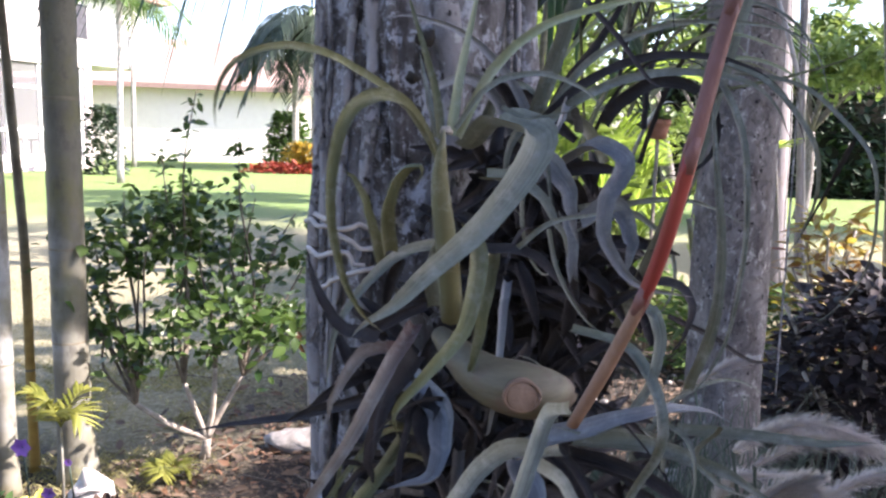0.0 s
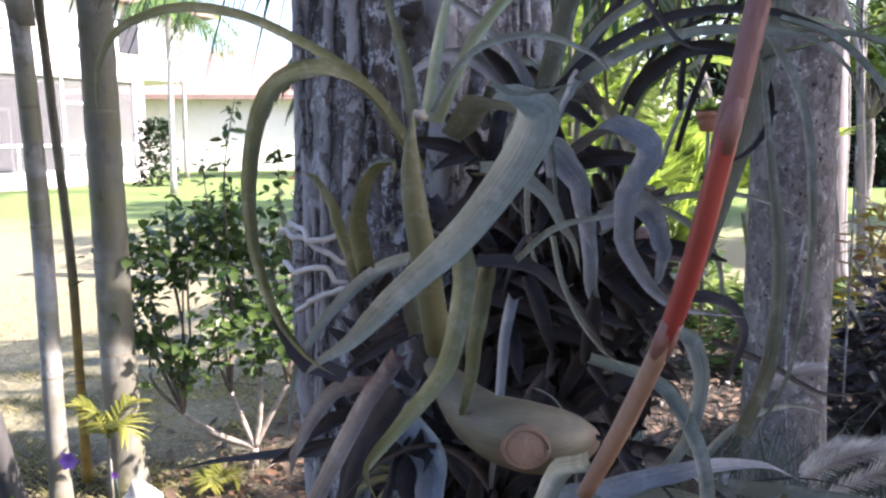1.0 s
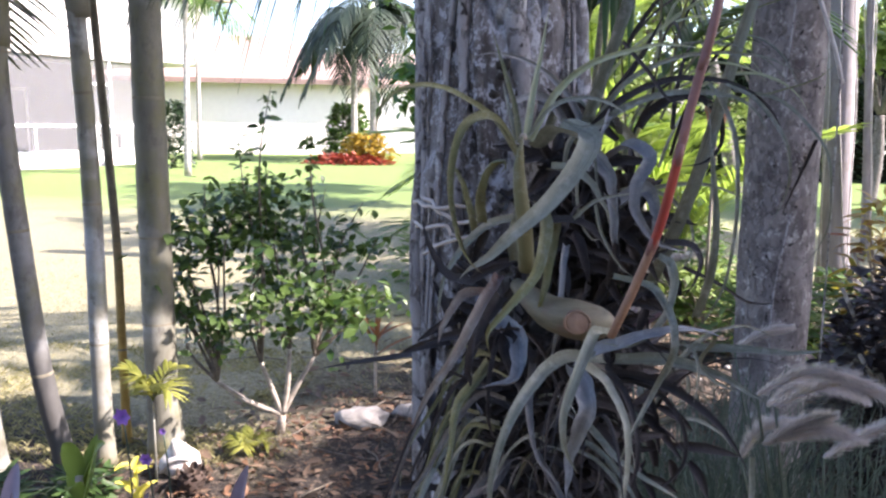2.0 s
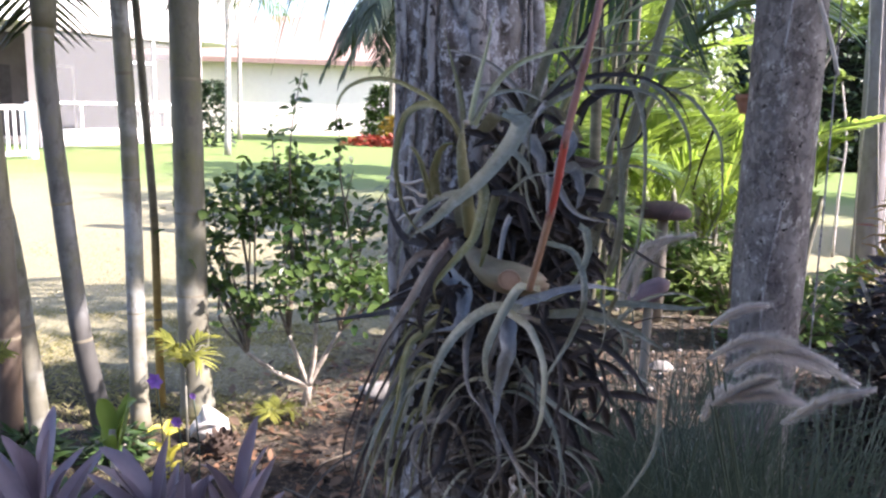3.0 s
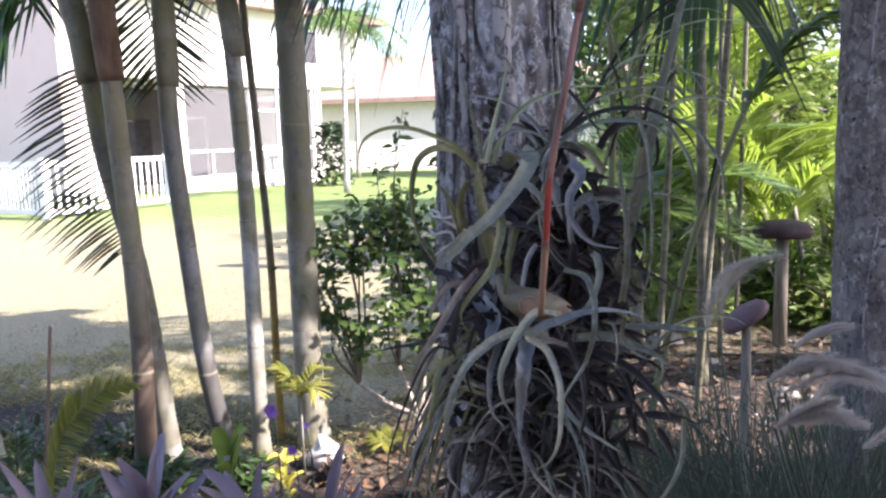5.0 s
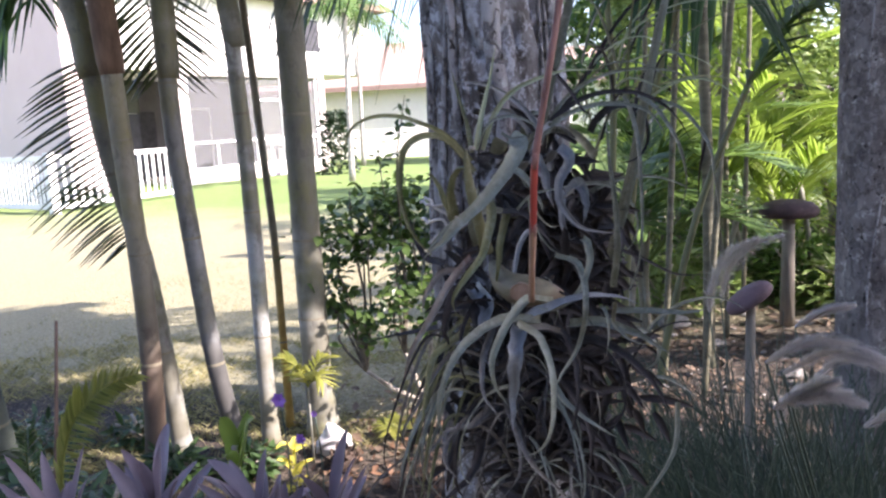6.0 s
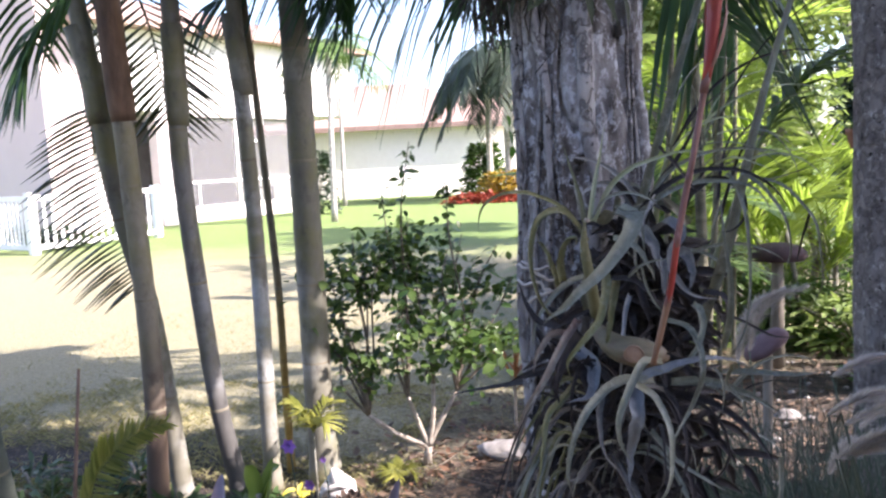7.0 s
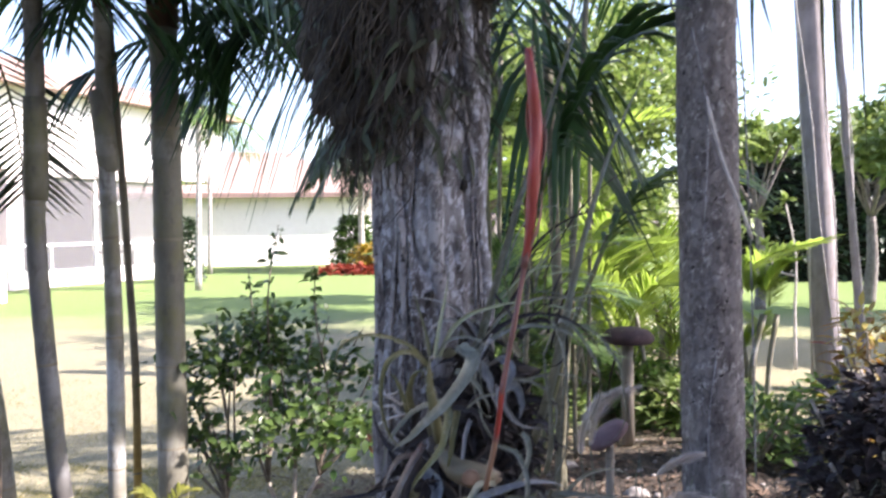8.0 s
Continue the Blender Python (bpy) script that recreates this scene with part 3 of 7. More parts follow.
def build_far_house():
    at = Vector((-9, 32.3, 0))
    swing = Matrix.Rotation(radians(13), 3, "Z")
    house = thing("single_storey_house", at, "white single-storey house with a pale tile roof", "house")

    def b(name, lo, hi, material, label=""):
        g = Geo().box(lo, hi)
        return set_in(name, g, material, label)

    def set_in(name, g, material, label=""):
        g.smooth = False
        g.v = [at + swing @ (Vector(p) - at) for p in g.v]
        return part(name, g, material, house, label)

    b("wall", (-24, 32.3, 0), (-6.3, 44, 2.9), bright_wall)
    b("side_wall", (-6.28, 34.6, 0), (2.5, 44, 2.9), bright_wall)
    b("fascia", (-24.5, 31.72, 2.86), (-5.8, 31.8, 3.06), trim_brown, "reddish brown fascia board")
    b("fascia", (-5.78, 34.1, 2.86), (3.0, 34.18, 3.06), trim_brown, "reddish brown fascia board")
    g = Geo()
    g.v = [Vector(p) for p in [(-24.5, 31.75, 3.0), (-5.8, 31.75, 3.0), (-9.5, 37.5, 5.3), (-24.5, 37.5, 5.3), (-5.8, 44.5, 3.0), (-24.5, 44.5, 3.0),
                               (-24.5, 31.75, 2.9), (-5.8, 31.75, 2.9), (-5.8, 44.5, 2.9), (-24.5, 44.5, 2.9)]]
    g.f = [(0, 1, 2, 3), (1, 4, 2), (4, 5, 3, 2), (6, 7, 1, 0), (7, 8, 4, 1), (8, 9, 5, 4), (9, 8, 7, 6), (0, 3, 5, 9, 6)]
    set_in("roof", g, roof_tile, "pale terracotta tile roof")
    g = Geo()
    g.v = [Vector(p) for p in [(-9.0, 34.15, 3.0), (3, 34.15, 3.0), (0, 39, 4.8), (-9, 39, 4.8), (3, 44.5, 3.0), (-9, 44.5, 3.0)]]
    g.f = [(0, 1, 2, 3), (1, 4, 2), (4, 5, 3, 2), (5, 4, 1, 0)]
    set_in("side_roof", g, roof_tile)


build_far_house()


def build_fence():
    ends = [Vector((-17.6, 14.4, 0)), Vector((-14.5, 13.38, 0)), Vector((-11.4, 12.35, 0)), Vector((-10.8, 15.5, 0))]
    fence = thing("picket_fence", ends[1], "white picket fence at the edge of the lawn", "fence")
    pick, first = None, None
    for a, c in zip(ends, ends[1:]):
        way = (c - a).normalized()
        ang = math.atan2(way.y, way.x)
        m = Matrix.Rotation(ang, 3, "Z")
        length = (c - a).length
        g = Geo().box((-0.075, -0.075, 0), (0.075, 0.075, 1.2), m, c)
        g.smooth = False
        part("post", g, white_metal, fence)
        for z in (0.13, 1.09):
            g = Geo().box((0.06, -0.02, z - 0.05), (length - 0.06, 0.02, z + 0.05), m, a)
            g.smooth = False
            part("rail", g, white_metal, fence)
        n = int(length / (0.15 if a.y > c.y else 0.2))
        for i in range(n):
            p = a + way * (0.1 + i * (length - 0.15) / n)
            if pick is None:
                pg = Geo().box((-0.034, -0.01, 0.08), (0.034, 0.01, 1.1))
                pg.smooth = False
                pick = pg.mesh("picket")
                pick.materials.append(white_metal)
            ob = new("picket", pick)
            ob.parent = fence
            ob.matrix_basis = Matrix.Translation(p - HOME[fence]) @ m.to_4x4()


build_fence()


# ---- palms and trees ----
def frond(name, ctrl, parent, material, leaflets=26, length=0.38, width=0.022, hang=0.9, spread=0.9, stem=0.008, seed=0, lean=0.25, across=None, one_side=0):
    """A feather frond: an arching midrib and two rows of leaflets that hang from it."""
    r = random.Random(seed)
    pts = spline(ctrl, 18)
    g = Geo()
    g.tube(pts, [stem * (1 - 0.8 * i / 17) for i in range(18)], 5, cap=False)
    fine = spline(ctrl, leaflets * 2)
    for i in range(2, leaflets * 2 - 1):
        p = fine[i]
        way = (fine[i] - fine[i - 1]).normalized()
        side = Vector(across) if across else way.cross(Vector((0, 0, 1)))
        if side.length < 1e-3:
            side = Vector((1, 0, 0))
        side.normalize()
        s = one_side or (1 if i % 2 else -1)
        u = i / (leaflets * 2)
        size = length * (0.55 + 0.75 * math.sin(math.pi * min(1, u * 0.95 + 0.1))) * r.uniform(0.85, 1.1) / 1.2
        d = (side * s * spread + way * (0.55 + 0.5 * u) + Vector((0, 0, lean)) + Vector((r.uniform(-.12, .12), r.uniform(-.12, .12), r.uniform(-.1, .1)))).normalized()
        q = [p + d * (size * k) + Vector((0, 0, -hang * size * k * k * 0.75)) for k in (0, 0.33, 0.66, 1.0)]
        g.ribbon(q, [width * 0.45, width, width * 0.75, width * 0.08], face=(side * -s * 0.3 + Vector((0, 0, 1))), cup=-0.3, across=2)
    return part(name, g, material, parent)


def arch(base, azimuth, rise, length, droop):
    """Control points of a frond that leaves base at an azimuth, rises and bows over."""
    a = radians(azimuth)
    out = Vector((math.cos(a), math.sin(a), 0))
    e = radians(rise)
    pts = []
    for u in (0, 0.33, 0.66, 1.0):
        s = length * u
        pts.append(Vector(base) + out * (s * math.cos(e)) + Vector((0, 0, s * math.sin(e) - droop * length * u * u)))
    return pts


def palm_stem(name, base, bends, radius, material, label, category="palm tree", crown=0, crown_z=0.0, rings=0.42, seed=1, sheath=True):
    """A ringed stem through its bends, with a flared foot, scars and a crown of fronds."""
    r = random.Random(seed)
    tree = thing(name, base, label, category, group="clump of slender palms" if radius < 0.12 else "")
    pts = spline([base, *bends], 60)
    length = sum((b - a).length for a, b in zip(pts, pts[1:]))
    radii = [radius * (1 + 0.28 * math.exp(-max(0, p.z) / 0.09) - 0.1 * i / 60) * (1 + 0.02 * math.sin(i * 2.3 + seed)) for i, p in enumerate(pts)]
    part("stem", Geo().tube(pts, radii, 16), material, tree)
    n = int(length / rings)
    along = spline([base, *bends], n * 4 + 1)
    for i in range(1, n):
        k = i * 4 + r.choice((-1, 0, 0, 1))
        rr = radius * 1.015 * (1 + 0.28 * math.exp(-max(0, along[k].z) / 0.09) - 0.1 * k / (4 * n))
        up = (along[k + 1] - along[k]).normalized() * 0.006
        ring = Geo().tube([along[k] - up, along[k] - up * 0.4, along[k] + up * 0.4, along[k] + up], [rr * 0.985, rr * 1.004, rr * 1.004, rr * 0.985], 16, cap=False)
        part("leaf_scar", ring, cane_ring, tree)
    top = pts[-1]
    if crown:
        part("crownshaft", Geo().tube([top - Vector((0, 0, 0.02)), top + Vector((0, 0, 0.25)), top + Vector((0, 0, 0.5))], [radius, radius * 1.05, radius * 0.5], 12), sheath_mat, tree)
        for i in range(crown):
            az = 360 * i / crown + r.uniform(-25, 25)
            frond("frond", arch(top + Vector((0, 0, r.uniform(0.1, 0.4))), az, r.uniform(12, 60), r.uniform(1.0, 1.4), r.uniform(0.45, 0.8)), tree, frond_mat, 26, 0.42, 0.026, 0.9, seed=seed * 31 + i)
    return tree


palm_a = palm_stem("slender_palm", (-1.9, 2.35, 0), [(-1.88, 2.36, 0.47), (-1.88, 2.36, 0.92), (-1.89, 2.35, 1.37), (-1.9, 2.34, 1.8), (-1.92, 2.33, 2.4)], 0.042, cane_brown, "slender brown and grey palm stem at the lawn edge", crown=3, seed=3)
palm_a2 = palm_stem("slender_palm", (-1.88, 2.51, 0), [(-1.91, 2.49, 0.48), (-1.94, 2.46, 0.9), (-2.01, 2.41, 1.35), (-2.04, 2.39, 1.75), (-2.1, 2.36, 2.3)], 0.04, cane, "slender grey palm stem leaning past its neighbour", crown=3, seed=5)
palm_b = palm_stem("slender_palm", (-1.64, 2.58, 0), [(-1.7, 2.54, 0.42), (-1.74, 2.52, 0.96), (-1.76, 2.5, 1.47), (-1.755, 2.51, 1.91), (-1.75, 2.5, 2.45)], 0.039, cane_shade_foot, "slender ringed grey palm stem", crown=3, seed=8)
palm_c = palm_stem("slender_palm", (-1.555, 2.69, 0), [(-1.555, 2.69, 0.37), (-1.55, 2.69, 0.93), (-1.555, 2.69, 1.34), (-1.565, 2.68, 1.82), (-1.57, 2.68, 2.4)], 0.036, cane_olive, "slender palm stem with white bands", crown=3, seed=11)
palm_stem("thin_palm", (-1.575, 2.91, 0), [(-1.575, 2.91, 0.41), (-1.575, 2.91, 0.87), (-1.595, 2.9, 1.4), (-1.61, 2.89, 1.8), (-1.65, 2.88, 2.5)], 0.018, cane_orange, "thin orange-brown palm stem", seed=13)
palm_e = palm_stem("stout_palm", (-1.37, 2.84, 0), [(-1.38, 2.84, 0.44), (-1.38, 2.84, 0.9), (-1.38, 2.84, 1.44), (-1.38, 2.84, 1.91), (-1.38, 2.83, 2.35)], 0.065, cane, "stout smooth grey palm stem", crown=4, seed=17)
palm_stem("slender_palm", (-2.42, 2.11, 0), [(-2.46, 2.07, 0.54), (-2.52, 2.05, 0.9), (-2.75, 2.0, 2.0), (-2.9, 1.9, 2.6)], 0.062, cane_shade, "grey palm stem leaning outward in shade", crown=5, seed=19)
# old leaf bases that still clasp the stems
for tree, pts, rr in ((palm_c, [(-1.556, 2.69, 1.72), (-1.565, 2.68, 1.85), (-1.585, 2.68, 2.05)], 0.041), (palm_a, [(-1.895, 2.35, 1.62), (-1.9, 2.34, 1.8), (-1.91, 2.335, 2.1)], 0.047), (palm_b, [(-1.757, 2.505, 1.6), (-1.757, 2.51, 1.8), (-1.752, 2.505, 2.0)], 0.043), (palm_a2, [(-2.035, 2.395, 1.62), (-2.05, 2.39, 1.8), (-2.09, 2.37, 2.0)], 0.045)):
    part("old_sheath", Geo().tube(spline(pts, 8), [rr * 0.97, rr * 1.06, rr * 1.08, rr * 1.07, rr * 1.06, rr * 1.05, rr * 1.03, rr], 14), sheath_mat if tree in (palm_a,) else cane, tree)

# fronds that hang in front of the house
frond("frond", [(-2.091, 2.450, 1.738), (-2.098, 2.450, 1.580), (-2.084, 2.450, 1.396), (-2.051, 2.450, 1.210), (-2.011, 2.450, 1.057), (-1.970, 2.450, 0.946)], palm_a, frond_olive, 19, 0.34, 0.034, 0.25, 1.9, seed=41, lean=0, across=(0.95, 0.3, 0), one_side=-1)
frond("frond", [(-2.106, 2.750, 2.315), (-2.020, 2.750, 2.068), (-1.978, 2.750, 1.848), (-1.965, 2.750, 1.640)], palm_b, frond_olive, 22, 0.38, 0.042, 0.22, 1.2, seed=42, lean=0, across=(0.95, 0.3, 0))
frond("frond", [(-1.77, 2.06, 2.13), (-1.86, 1.98, 1.99), (-1.92, 1.93, 1.88), (-1.95, 1.89, 1.75)], palm_a, frond_mat, 22, 0.3, 0.018, 0.5, 0.6, seed=43, lean=-0.1)
# dark hanging crown of the stout palm
frond("frond", [(-1.41, 2.83, 2.31), (-1.23, 2.85, 2.53), (-0.98, 2.83, 2.49), (-0.76, 2.80, 2.28)], palm_e, frond_mat, 26, 0.36, 0.024, 0.9, 0.6, seed=44)
frond("frond", [(-1.41, 2.83, 2.31), (-1.34, 2.81, 2.49), (-1.18, 2.76, 2.38), (-1.06, 2.70, 2.16)], palm_e, frond_mat, 26, 0.36, 0.024, 0.9, 0.6, seed=46)
frond("frond", [(-1.41, 2.83, 2.38), (-1.27, 2.83, 2.67), (-0.91, 2.86, 2.71), (-0.57, 2.84, 2.52)], palm_e, frond_mat, 26, 0.36, 0.024, 0.9, 0.6, seed=48)
frond("frond", [(-1.411, 2.827, 2.337), (-1.456, 2.750, 2.505), (-1.542, 2.594, 2.460), (-1.632, 2.427, 2.264)], palm_e, frond_mat, 26, 0.36, 0.024, 0.9, 0.6, seed=45)

# ---- the tree with its air plants ----
TREE = Vector((-0.017, 0.505, 0))
main_tree = thing("old_tree", TREE, "grey furrowed tree trunk overgrown with air plants", "tree")


def furrow(p, a):
    c, d = math.cos(a), math.sin(a)
    hollow = abs(noise.noise(Vector((c * 2.0, d * 2.0, p.z * 9))))
    return 1 + 0.1 * noise.noise(Vector((c * 1.5, d * 1.5, p.z * 6))) - 0.17 * max(0, 0.09 - hollow) / 0.09 + 0.06 * noise.noise(Vector((c * 4, d * 4, p.z * 30))) + 0.03 * noise.noise(Vector((c * 11, d * 11, p.z * 120)))


trunk_line = [TREE + Vector((0.012 * math.sin(z * 1.1) - 0.012, 0, z)) for z in [i * 0.008 for i in range(440)]]
part("trunk", Geo().tube(trunk_line, [0.0635 + 0.03 * math.exp(-i * 0.008 / 0.15) for i in range(440)], 110, bump=furrow), bark, main_tree)
bark_root = bark_mat("pale grey root bark", (0.13, 0.12, 0.12), (0.26, 0.25, 0.26), (0.36, 0.36, 0.37), (0.44, 0.45, 0.46), 0.6, 30.0)
ridge_r = random.Random(4)


def climbing_root(i, a, z0, z1, thick, material):
    """A root that has grown onto the trunk, swelling and pinching on its way up."""
    n = 60
    pts, rad = [], []
    for k in range(n):
        z = z0 + (z1 - z0) * k / (n - 1)
        aa = a + 0.6 * noise.noise(Vector((i * 3.1, z * 2.6, 0))) + 0.08 * noise.noise(Vector((i * 3.1, z * 14, 5)))
        out = 0.0645 + 0.003 * noise.noise(Vector((i * 2.0, z * 9, 2)))
        pts.append(TREE + Vector((0.012 * math.sin(z * 1.1) - 0.012 + out * math.cos(aa), out * math.sin(aa), z)))
        rad.append(thick * (0.85 + 0.45 * noise.noise(Vector((i, z * 7, 1))) + 0.2 * noise.noise(Vector((i, z * 30, 4)))))
    part("aerial_root", Geo().tube(pts, rad, 10, bump=lambda p, t: 1 + 0.18 * noise.noise(p * 120)), material, main_tree)


for i, (deg, z0, z1, thick) in enumerate([(203, 0.9, 2.2, 0.007), (238, 1.0, 2.1, 0.0055), (262, 1.3, 2.1, 0.004), (287, 1.2, 2.2, 0.009), (330, 0.6, 2.2, 0.009), (20, 0.5, 2.0, 0.01), (90, 0.4, 2.0, 0.012), (150, 0.5, 2.1, 0.009)]):
    climbing_root(i, radians(deg), z0, z1, thick, bark_root if i in (0, 1, 3) else bark)
for i in range(6):
    climbing_root(20 + i, ridge_r.uniform(math.pi * 0.95, 2 * math.pi), ridge_r.uniform(0.7, 1.3), ridge_r.uniform(1.5, 2.1), ridge_r.uniform(0.0018, 0.0032), bark_root)
for n, (at, size) in enumerate([
    ((-0.012, 0.432, 1.401), (0.006, 0.003, 0.004)),
    ((-0.019, 0.430, 1.380), (0.004, 0.003, 0.003)),
    ((-0.014, 0.432, 1.393), (0.003, 0.002, 0.003)),
    ((-0.05, 0.463, 1.47), (0.004, 0.004, 0.012)),
    ((0.025, 0.452, 1.52), (0.004, 0.004, 0.008)),
    ((-0.02, 0.443, 1.58), (0.006, 0.004, 0.009)),
]):
    part("knot_hole", Geo().lump(at, size, 12, 0.7, n * 2.3), fibre, main_tree, "black decayed hollow in the bark")
for ctrl in ([(-0.03, 0.370, 1.289), (-0.051, 0.366, 1.294), (-0.075, 0.385, 1.299)], [(-0.03, 0.37, 1.282), (-0.051, 0.366, 1.273), (-0.068, 0.38, 1.262)],
             [(-0.035, 0.372, 1.3), (-0.055, 0.364, 1.302), (-0.072, 0.38, 1.306)], [(-0.04, 0.37, 1.28), (-0.06, 0.368, 1.285), (-0.078, 0.4, 1.283)]):
    part("white_root", Geo().tube([Vector(p) + Vector((0, 0.045, 0)) + 0.005 * noise.noise_vector(Vector(p) * 90) for p in spline(ctrl, 16)], [0.0014] * 16, 6), root_mat, main_tree, "white orchid root")
# dark tangle of roots and old leaf fibre under the crown
tangle = Geo()
tr = random.Random(9)
for i in range(3400):
    a = tr.uniform(0, 2 * math.pi)
    z = (1.57 if math.cos(a) < 0.3 else 1.61) + 0.45 * tr.random() ** 0.9
    out = 0.066 + (0.06 if math.cos(a) < 0 else 0.02) * tr.random() * math.sin(math.pi * min(1, (z - 1.5) / 0.5))
    p = TREE + Vector((math.cos(a) * out - 0.02, math.sin(a) * out, z))
    q = [p - Vector((math.cos(a), math.sin(a), 0)) * 0.03 + Vector((tr.uniform(-.03, .03), 0, 0.05)), p, p + Vector((tr.uniform(-.03, .03), tr.uniform(-.02, .02), -tr.uniform(0.02, 0.06)))]
    if i % 5 == 0:
        q.append(q[-1] + Vector((tr.uniform(-.03, .03), tr.uniform(-.02, .02), -tr.uniform(0.01, 0.06))))
    tangle.tube(spline(q, 6), [0.0006, 0.001, 0.0011, 0.0009, 0.0007, 0.0004], 4, cap=False)
for off, size, seed in (((-0.075, -0.01, 1.73), (0.06, 0.06, 0.11), 1), ((0.0, 0.0, 1.83), (0.1, 0.1, 0.12), 2), ((-0.1, 0.0, 1.8), (0.07, 0.07, 0.09), 5), ((0.06, 0, 1.85), (0.06, 0.06, 0.08), 7), ((0.01, -0.04, 1.85), (0.08, 0.06, 0.1), 8), ((-0.05, -0.045, 1.76), (0.05, 0.04, 0.07), 9), ((-0.085, -0.015, 1.67), (0.04, 0.04, 0.06), 10), ((0.05, -0.05, 1.8), (0.06, 0.04, 0.07), 11), ((-0.06, -0.03, 1.61), (0.035, 0.035, 0.05), 12), ((-0.02, -0.05, 1.66), (0.05, 0.03, 0.06), 13), ((-0.09, -0.02, 1.64), (0.04, 0.04, 0.05), 14)):
    tangle.lump(TREE + Vector(off), size, 20, 0.7, seed)
hanging = Geo()
for i in range(420):
    a = tr.uniform(0, 2 * math.pi)
    z = 1.55 + 0.45 * tr.random()
    out = 0.07 + (0.06 if math.cos(a) < 0 else 0.03) * tr.random() * math.sin(math.pi * min(1, (z - 1.5) / 0.5))
    p = TREE + Vector((math.cos(a) * out - 0.02, math.sin(a) * out, z))
    hanging.blade(p, (math.cos(a) * .5 + tr.gauss(0, .4), math.sin(a) * .5 + tr.gauss(0, .4), -tr.uniform(.3, 1.2)), tr.uniform(.02, .05), tr.uniform(.004, .009), (math.cos(a), math.sin(a), .4))
part("fern_growth", hanging, leaf_mat("small dark fern leaves", (0.012, 0.02, 0.009), (0.045, 0.06, 0.026), 0.2, 0.7), main_tree, "small dark ferns in the root tangle", kind="stuff")
shaggy = rough_mat("shaggy brown root fibre", (0.012, 0.01, 0.008), (0.06, 0.053, 0.043), 70, roughness=0.95)
part("root_tangle", tangle, shaggy, main_tree, "dark hanging tangle of roots and fibre", kind="stuff")


def strap(plant, material, width, *ctrl):
    """One strap leaf through its control points, broad at the foot and drawn to a tip."""
    n = 26
    width *= 0.8
    pts = spline(ctrl, n)
    k = ctrl[0][0] * 97 + ctrl[-1][2] * 53
    widths = [width * (0.9 + 0.12 * min(1, i / 4)) * (1 - (i / (n - 1)) ** 1.6 * 0.93) * (1 - (i / (n - 1)) ** 16) * (1 + 0.09 * noise.noise(Vector((k, i * 0.5, 0)))) for i in range(n)]
    pts = [p + Vector((noise.noise(Vector((k, i * 0.35, 3))), noise.noise(Vector((k, i * 0.35, 7))), noise.noise(Vector((k, i * 0.35, 11))))) * width * 0.12 for i, p in enumerate(pts)]
    g = Geo().ribbon(pts, widths, face=(0.1, -0.8, 0.7), cup=0.22 + 0.25 * abs(math.sin(k)), across=6, wave=0.012, twist=0.5 * math.sin(k * 3))
    return part("leaf", g, material, plant)


upper_plant = thing("air_plant", (0.0, 0.36, 1.3), "large grey-green air plant with curling strap leaves", "air plant", "air plants on the trunk")
lower_plant = thing("air_plant", (0.02, 0.36, 1.2), "lower air plant with arching grey-green leaves", "air plant", "air plants on the trunk")
strap(upper_plant, brom_leaf, 0.0215, (0.011, 0.372, 1.346), (0.025, 0.341, 1.357), (0.038, 0.315, 1.348), (0.017, 0.301, 1.317), (-0.014, 0.296, 1.289), (-0.036, 0.299, 1.270))
strap(upper_plant, brom_olive, 0.0098, (0.011, 0.332, 1.313), (0.015, 0.317, 1.298), (0.009, 0.307, 1.272), (-0.007, 0.306, 1.251), (-0.018, 0.316, 1.233), (-0.016, 0.331, 1.212))
strap(upper_plant, brom_olive, 0.0087, (0.022, 0.341, 1.299), (0.019, 0.331, 1.279), (0.015, 0.332, 1.254), (0.012, 0.342, 1.237))
strap(upper_plant, brom_olive, 0.0075, (-0.000, 0.332, 1.332), (-0.011, 0.305, 1.356), (-0.023, 0.284, 1.363), (-0.032, 0.270, 1.358), (-0.038, 0.267, 1.343), (-0.039, 0.267, 1.322), (-0.035, 0.270, 1.301), (-0.029, 0.278, 1.285), (-0.021, 0.286, 1.276))
strap(upper_plant, brom_olive, 0.0052, (-0.004, 0.341, 1.341), (-0.018, 0.319, 1.362), (-0.038, 0.296, 1.375), (-0.055, 0.277, 1.379), (-0.071, 0.269, 1.373), (-0.078, 0.268, 1.361), (-0.078, 0.268, 1.350))
strap(upper_plant, brom_pale, 0.0058, (0.005, 0.342, 1.349), (0.018, 0.331, 1.376), (0.035, 0.320, 1.392), (0.056, 0.313, 1.400), (0.079, 0.314, 1.404), (0.101, 0.319, 1.402))
strap(upper_plant, brom_leaf, 0.0045, (0.004, 0.332, 1.352), (0.016, 0.316, 1.369), (0.034, 0.305, 1.374), (0.050, 0.299, 1.369), (0.060, 0.297, 1.360))
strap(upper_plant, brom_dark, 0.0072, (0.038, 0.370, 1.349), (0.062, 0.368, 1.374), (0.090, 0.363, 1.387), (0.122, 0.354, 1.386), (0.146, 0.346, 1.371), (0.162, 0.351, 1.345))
strap(upper_plant, brom_leaf, 0.0075, (0.035, 0.371, 1.346), (0.061, 0.358, 1.368), (0.087, 0.348, 1.378), (0.114, 0.336, 1.378), (0.133, 0.330, 1.369), (0.144, 0.326, 1.348))
